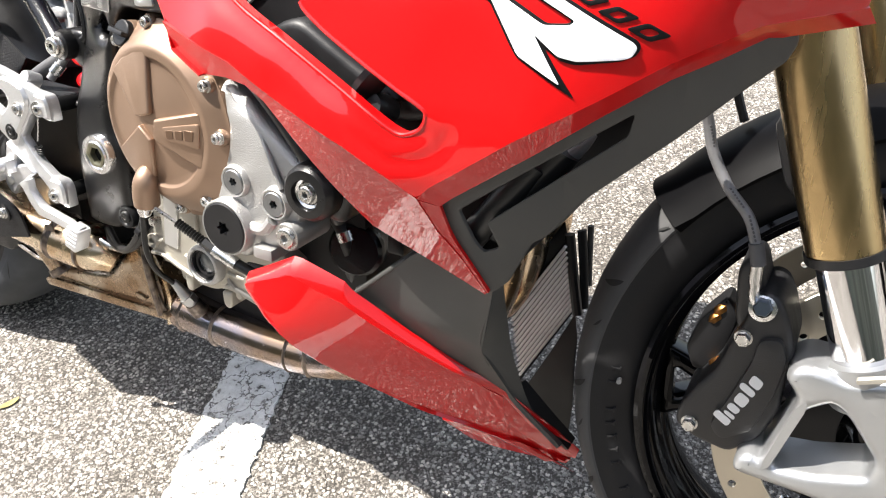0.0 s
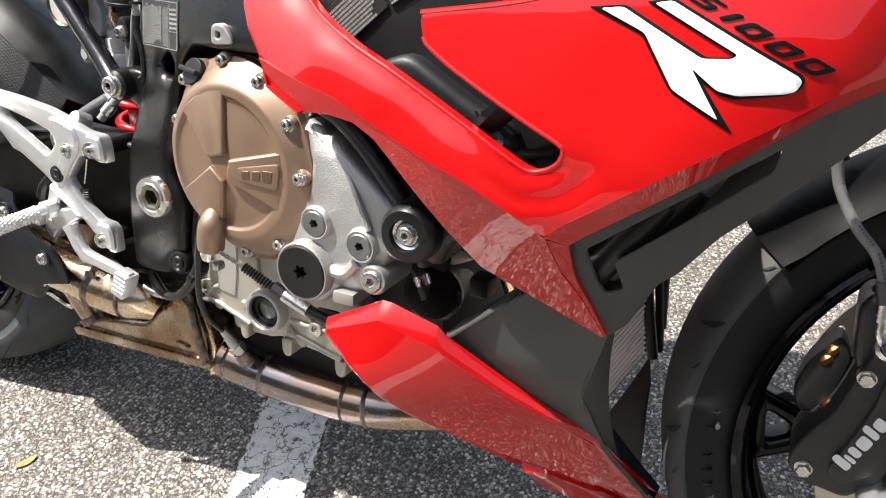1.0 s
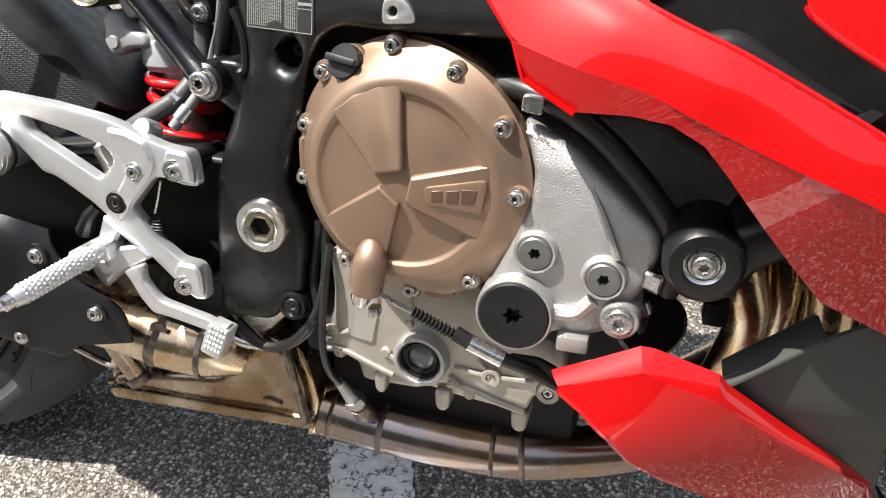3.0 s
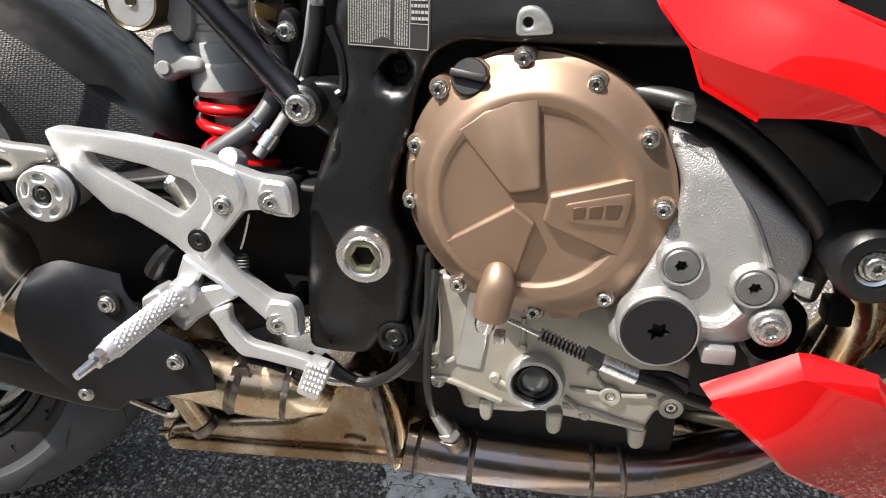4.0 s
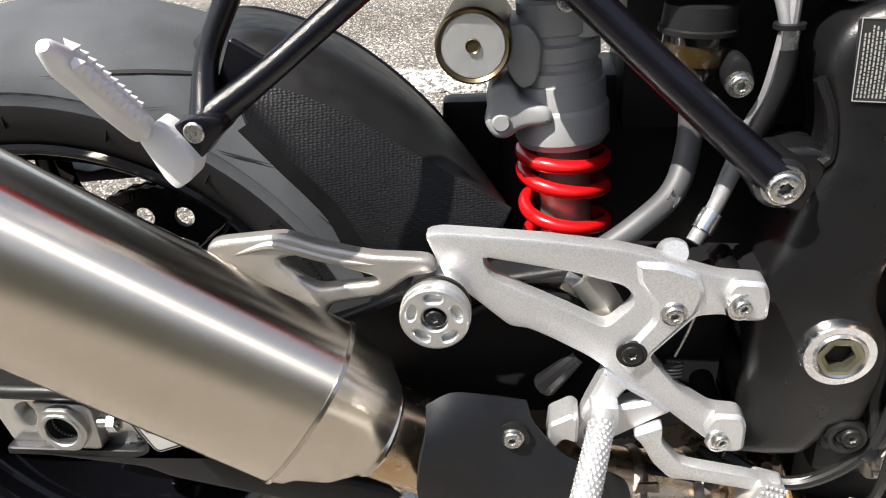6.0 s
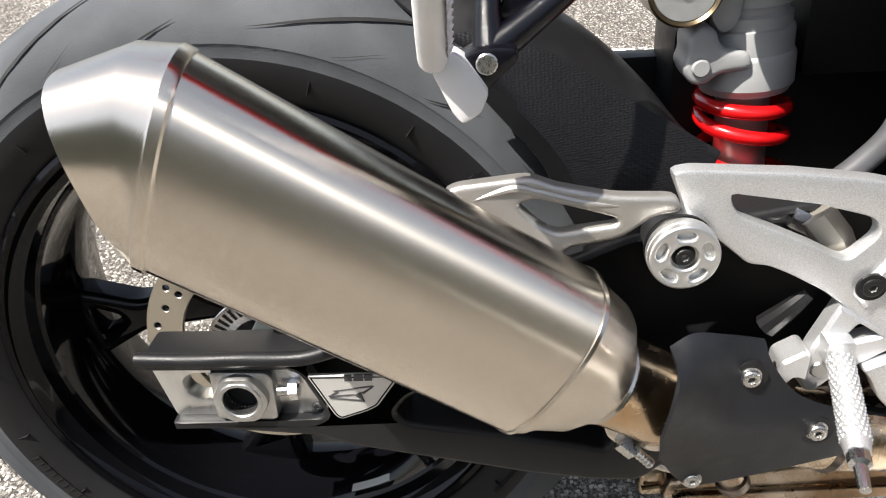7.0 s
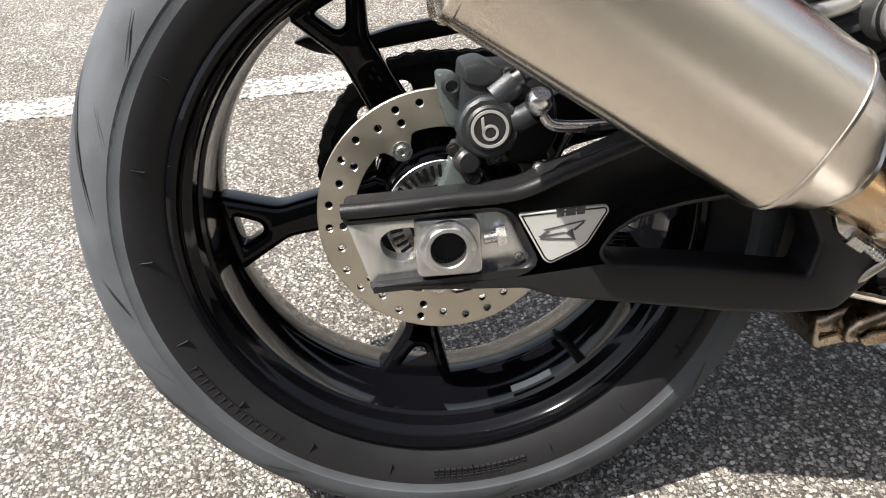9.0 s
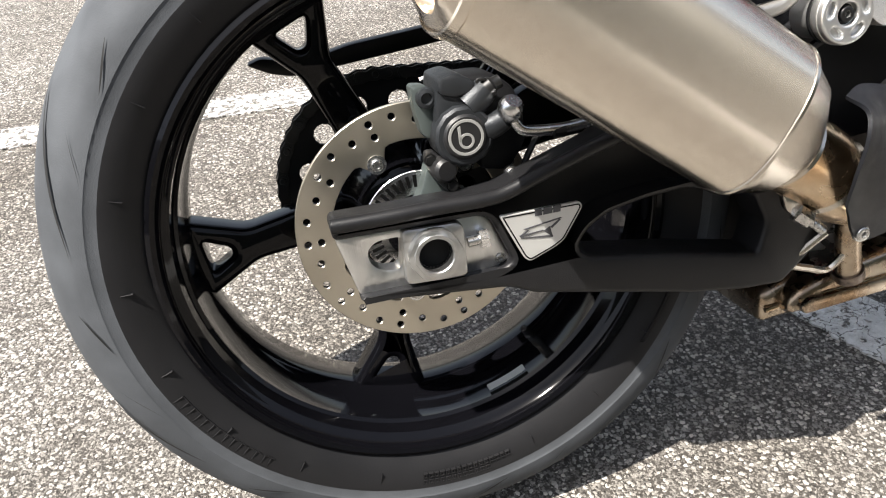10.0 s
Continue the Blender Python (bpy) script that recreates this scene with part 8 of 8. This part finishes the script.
a_, b_, c_, d_ = [Vector((x, z)) for x, z in [(0.913, 0.651), (0.959, 0.680), (0.901, 0.671), (0.933, 0.689)]]
u = b_ - a_
bars(a_.x, a_.y, u.x, u.y, u.length * 0.95, (c_ - a_).length * 0.85, 7, lambda x, z: -0.2078, 0.6, 9, bm)
part("label_print", bm, PRINT, airbox)
part("slot_floor", prism([(0.895, 0.583), (0.942, 0.598), (1.026, 0.551), (1.048, 0.525), (1.013, 0.487), (0.943, 0.522)], -0.19, -0.16, 0.004, 2, 0.01), DARK, airbox)
part("slot_back", prism([(0.849, 0.613), (0.948, 0.622), (1.084, 0.548), (1.093, 0.454), (1.015, 0.437), (0.874, 0.498)], -0.135, -0.11, 0.004, 2, 0.01), DARK, airbox)
part("slot_strut", tube([(0.996, -0.235, 0.556), (1.016, -0.240, 0.579), (1.037, -0.235, 0.601)], 0.011, 8, flat=0.6), BLACK, airbox)
part("slot_bolt", lathe([(0, 0.006), (0.010, 0.006), (0.0125, 0.0), (0.0125, -0.02)], [(1.017, -0.238, 0.561)][0], (0, -1, 0.4), 24), BLACK, airbox)

# -- front wheel
STEER = Matrix.Rotation(radians(12.3), 4, Vector((-math.sin(radians(24)), 0, math.cos(radians(24)))))
FRONT = Matrix.Translation((1.432, 0.0, 0.283)) @ STEER
front_wheel = new("front_wheel")
front_wheel.parent = bike
front_wheel.matrix_local = FRONT
tagged(front_wheel, "gloss black cast front wheel turned slightly left")
tyre(0.292, 0.229, 0.120, front_wheel, "tyre", TREAD_CLEAN, 0.040)
rim(0.229, 0.100, front_wheel, "rim", 0.026)
for k in range(5):
    spoke(184 + 72 * k, 0.03, 0.202, front_wheel, -0.012)
part("hub", lathe([(0.0, 0.06), (0.03, 0.06), (0.04, 0.05), (0.045, 0.0), (0.04, -0.05), (0, -0.06)], (0, 0, 0), (0, -1, 0), 32), GLOSS, front_wheel)
bm = bmesh.new()
for k in range(16):
    groove(bm, 0.292, 0.229, 0.120, 90 + 22.5 * k, 93 + 22.5 * k, 0.10, 0.62, 0.0065)
    groove(bm, 0.292, 0.229, 0.120, 99 + 22.5 * k, 101 + 22.5 * k, 0.12, 0.30, 0.0040)
part("tread_pattern", bm, GROOVE, front_wheel)["kind"] = "stuff"
bm = bmesh.new()
rnd = random.Random(9)
for k in range(14):
    a = radians(176 + 3.4 * k)
    if k in (2, 8):
        continue
    for rr, dd in ((0.2465, 0.009), (0.2545, 0.007)):
        q = [(r * math.cos(a + d), r * math.sin(a + d)) for r, d in ((rr, -dd), (rr + 0.0016, -dd), (rr + 0.0016, dd), (rr, dd))]
        prism(q, -0.0601, -0.055, 0.0002, 1, 0, bm=bm)
    q = [(r * math.cos(a + d), r * math.sin(a + d)) for r, d in ((0.247, -0.004), (0.255, -0.004), (0.255, 0.003), (0.247, 0.003))]
    prism(q, -0.0601, -0.055, 0.0002, 1, 0, bm=bm)
part("sidewall_relief", bm, RUBBER, front_wheel, "raised marks on the tyre side wall")["kind"] = "stuff"
mk = bm = prism([(-0.247 + dx, 0.002 + dz) for dx, dz in ((0, 0), (0.003, 0.001), (0.0035, 0.004), (0.0015, 0.006), (-0.001, 0.005), (-0.0015, 0.002))], -0.0608, -0.055, 0.0002, 1, 0.001)
part("paint_dot", mk, PRINT, front_wheel, "small chalk mark on the tyre")
for sgn in (-1, 1):
    dh = []
    for k in range(36):
        a = 2 * math.pi * k / 36
        r = (0.150, 0.141, 0.132)[k % 3]
        dh.append((r * math.cos(a), r * math.sin(a), 0.0035))
    annulus(0.124, 0.160, sgn * 0.062 - 0.0025, sgn * 0.062 + 0.0025, "brake_disc", DISC, front_wheel, dh, label="drilled steel brake disc")
    for k in range(10):
        a = 2 * math.pi * k / 10 + 0.2
        part("disc_button", lathe([(0, 0.003), (0.006, 0.003), (0.007, 0), (0.007, -0.008)], (0.118 * math.cos(a), sgn * 0.062 - 0.001, 0.118 * math.sin(a)), (0, -1, 0), 14), ALU, front_wheel)
    cr = [(r * math.cos(2 * math.pi * (k + 0.5 * j) / 10), r * math.sin(2 * math.pi * (k + 0.5 * j) / 10)) for k in range(10) for j, r in ((0, 0.120), (1, 0.085))]
    part("disc_carrier", prism(cr, sgn * 0.058, sgn * 0.058 + 0.004, 0.001, 1, 0.004, [circle(0, 0, 0.055, 24)]), BLACK, front_wheel)

# -- fork, caliper, mudguard
legA, legB, legC = [Vector(p) for p in [(1.285, -0.125, 0.672), (1.356, -0.130, 0.481), (1.388, -0.134, 0.399)]]
fork = part("fork_leg", tube([legA + (legA - legB) * 0.25, legA, legB], 0.0275, 40, straight=True), GOLD, bike, "gold anodised fork outer tube")
part("dust_seal", tube([legB + (legA - legB).normalized() * 0.003, legB - (legA - legB).normalized() * 0.004], 0.0288, 40, straight=True), BLACK, fork)
part("slider", tube([legB, legC, legC + (legC - legB) * 0.15], 0.0225, 40, straight=True), CHROME, fork, "chromed inner fork tube")
foot = part("fork_foot", prism([(1.336, 0.384), (1.347, 0.397), (1.365, 0.397), (1.378, 0.393), (1.412, 0.406), (1.439, 0.360), (1.457, 0.291), (1.404, 0.277), (1.376, 0.281), (1.316, 0.282), (1.317, 0.297), (1.328, 0.304), (1.335, 0.300), (1.351, 0.367)], -0.165, -0.115, 0.008, 3, 0.008,
                                [[(1.358, 0.359), (1.374, 0.372), (1.387, 0.363), (1.412, 0.332), (1.410, 0.316), (1.374, 0.303), (1.345, 0.298)]]), FOOT, fork, "cast silver fork foot")
part("foot_collar", tube([legC + (legB - legC) * 0.06, legC - (legB - legC) * 0.35], 0.030, 32, straight=True), FOOT, fork)
part("maker_mark", prism([(1.383, 0.402), (1.404, 0.411), (1.405, 0.407), (1.384, 0.398)], -0.1705, -0.166, 0.0003, 1, 0.002), CAST_LOW, fork)
far = Vector((0.03, 0.22, 0))
part("far_leg", tube([legA + far, legB + far, legC + far], 0.0275, 24, straight=True), GOLD, fork)
caliper = part("front_caliper", prism([(1.303, 0.430), (1.311, 0.439), (1.322, 0.437), (1.331, 0.421), (1.341, 0.393), (1.339, 0.355), (1.341, 0.338), (1.331, 0.306), (1.310, 0.282), (1.278, 0.287), (1.262, 0.297), (1.264, 0.316), (1.276, 0.342), (1.286, 0.358), (1.295, 0.393), (1.301, 0.412)], -0.142, -0.085, 0.005, 3, 0.007), CALIPER, bike, "black radial brake caliper")
part("caliper_rib", prism([(1.314, 0.400), (1.330, 0.405), (1.337, 0.387), (1.334, 0.353), (1.324, 0.315), (1.302, 0.297), (1.291, 0.308), (1.304, 0.348), (1.312, 0.378)], -0.1475, -0.135, 0.002, 2, 0.006), CALIPER, caliper)
part("caliper_head", prism([(1.286, 0.447), (1.293, 0.458), (1.302, 0.457), (1.312, 0.429), (1.324, 0.404), (1.303, 0.383), (1.291, 0.401)], -0.128, -0.085, 0.006, 3, 0.008), CALIPER, caliper)
bm = bmesh.new()
for s in ([(1.305, 0.313), (1.308, 0.320), (1.295, 0.327), (1.292, 0.321)], [(1.309, 0.321), (1.310, 0.325), (1.301, 0.329), (1.300, 0.326)], [(1.310, 0.327), (1.313, 0.333), (1.304, 0.338), (1.301, 0.332)], [(1.314, 0.335), (1.318, 0.345), (1.309, 0.350), (1.305, 0.340)], [(1.319, 0.347), (1.321, 0.353), (1.309, 0.360), (1.307, 0.354)], [(1.322, 0.355), (1.325, 0.364), (1.316, 0.369), (1.313, 0.360)]):
    prism(s, -0.1482, -0.147, 0.0002, 1, 0.003, bm=bm)
part("caliper_print", bm, WHITE, caliper, "row of white marks on the caliper")["kind"] = "stuff"
for p, q in (([(1.302, -0.141, 0.396)][0], 0.0068), ([(1.275, -0.141, 0.301)][0], 0.0068)):
    bolt(p, q, caliper, SCREW, kind="hex", h=0.007)
bolt([(1.286, -0.135, 0.343)][0], 0.0062, caliper)
part("banjo", lathe([(0, 0.009), (0.006, 0.009), (0.007, 0.0075), (0.007, 0.003), (0.008, 0.002), (0.008, -0.004)], [(1.311, -0.143, 0.428)][0], (0, -1, 0.2), 6), material("blued steel banjo bolt", (0.16, 0.20, 0.26), 0.3, 0.9), caliper)
part("banjo_washer", lathe([(0.007, 0.004), (0.0105, 0.003), (0.011, -0.003)], [(1.311, -0.142, 0.426)][0], (0, -1, 0.2), 28), ALU, caliper)
for k, p in enumerate([(1.278, -0.100, 0.395), (1.275, -0.100, 0.386), (1.284, -0.110, 0.349), (1.282, -0.110, 0.341), (1.279, -0.120, 0.323), (1.277, -0.120, 0.317)]):
    part("pad_pin", lathe([(0, 0.004), (0.006, 0.004), (0.0085, 0.0), (0.006, -0.004), (0, -0.004)], p, (-0.6, 0.2, 0.5), 16), COPPER, caliper)
part("pad_backing", prism([(1.262, 0.382), (1.281, 0.410), (1.293, 0.392), (1.284, 0.337), (1.264, 0.330), (1.255, 0.351)], -0.105, -0.08, 0.004, 2, 0.006), DARK, caliper)
hosef = part("front_brake_hose", tube([(1.238, -0.150, 0.591), (1.246, -0.140, 0.563), (1.253, -0.137, 0.540), (1.269, -0.137, 0.514), (1.287, -0.138, 0.495), (1.297, -0.140, 0.473)], 0.0042, 14), HOSE, bike, "grey braided front brake hose")
part("hose_sleeve", tube([(1.296, -0.140, 0.477), (1.301, -0.141, 0.460)], 0.0058, 14, straight=True), GREYHOSE, hosef)
part("hose_ferrule", tube([(1.300, -0.141, 0.463), (1.301, -0.142, 0.445)], 0.0048, 14, straight=True), ALU, hosef)
part("hose_elbow", tube([(1.302, -0.142, 0.446), (1.303, -0.143, 0.434), (1.309, -0.143, 0.426)], 0.0042, 12), ALU, hosef)
bm = bmesh.new()
for s in ([(1.249, -0.146, 0.562), (1.254, -0.143, 0.545)], [(1.270, -0.143, 0.517), (1.283, -0.143, 0.503)], [(1.287, -0.143, 0.499), (1.296, -0.145, 0.479)]):
    p, q = Vector(s[0]), Vector(s[1])
    for k in range(7):
        a, b = p.lerp(q, (k + 0.1) / 7), p.lerp(q, (k + 0.75) / 7)
        tube([a, b], 0.0008, 5, bm=bm, straight=True)
part("hose_print", bm, GREYHOSE, hosef)["kind"] = "stuff"
part("second_hose", tube([(1.241, -0.020, 0.580), (1.248, -0.020, 0.557), (1.257, -0.020, 0.536)], 0.004, 8), CABLE, hosef)
fend = bmesh.new()
rings = []
for k in range(25):
    a = radians(143 - 95 * k / 24)
    row = []
    for j in range(17):
        b = (j - 8) / 8
        e = abs(b)
        R = 0.303 - 0.030 * e ** 2.4 + (0.004 if k in (0,) else 0)
        row.append(FRONT @ Vector((R * math.cos(a), 0.070 * b, R * math.sin(a))))
    for j in range(16, -1, -1):
        b = (j - 8) / 8
        R = 0.2995 - 0.030 * abs(b) ** 2.4
        row.append(FRONT @ Vector((R * math.cos(a), 0.067 * b, R * math.sin(a))))
    rings.append(row)
front_guard = part("front_mudguard", sections(rings, fend), FENDER, bike, "black front mudguard", sharp=60)
part("guard_stay", prism([(1.287, 0.565), (1.304, 0.576), (1.325, 0.532), (1.319, 0.504), (1.305, 0.515)], -0.115, -0.095, 0.004, 2, 0.01), BLACK, front_guard)
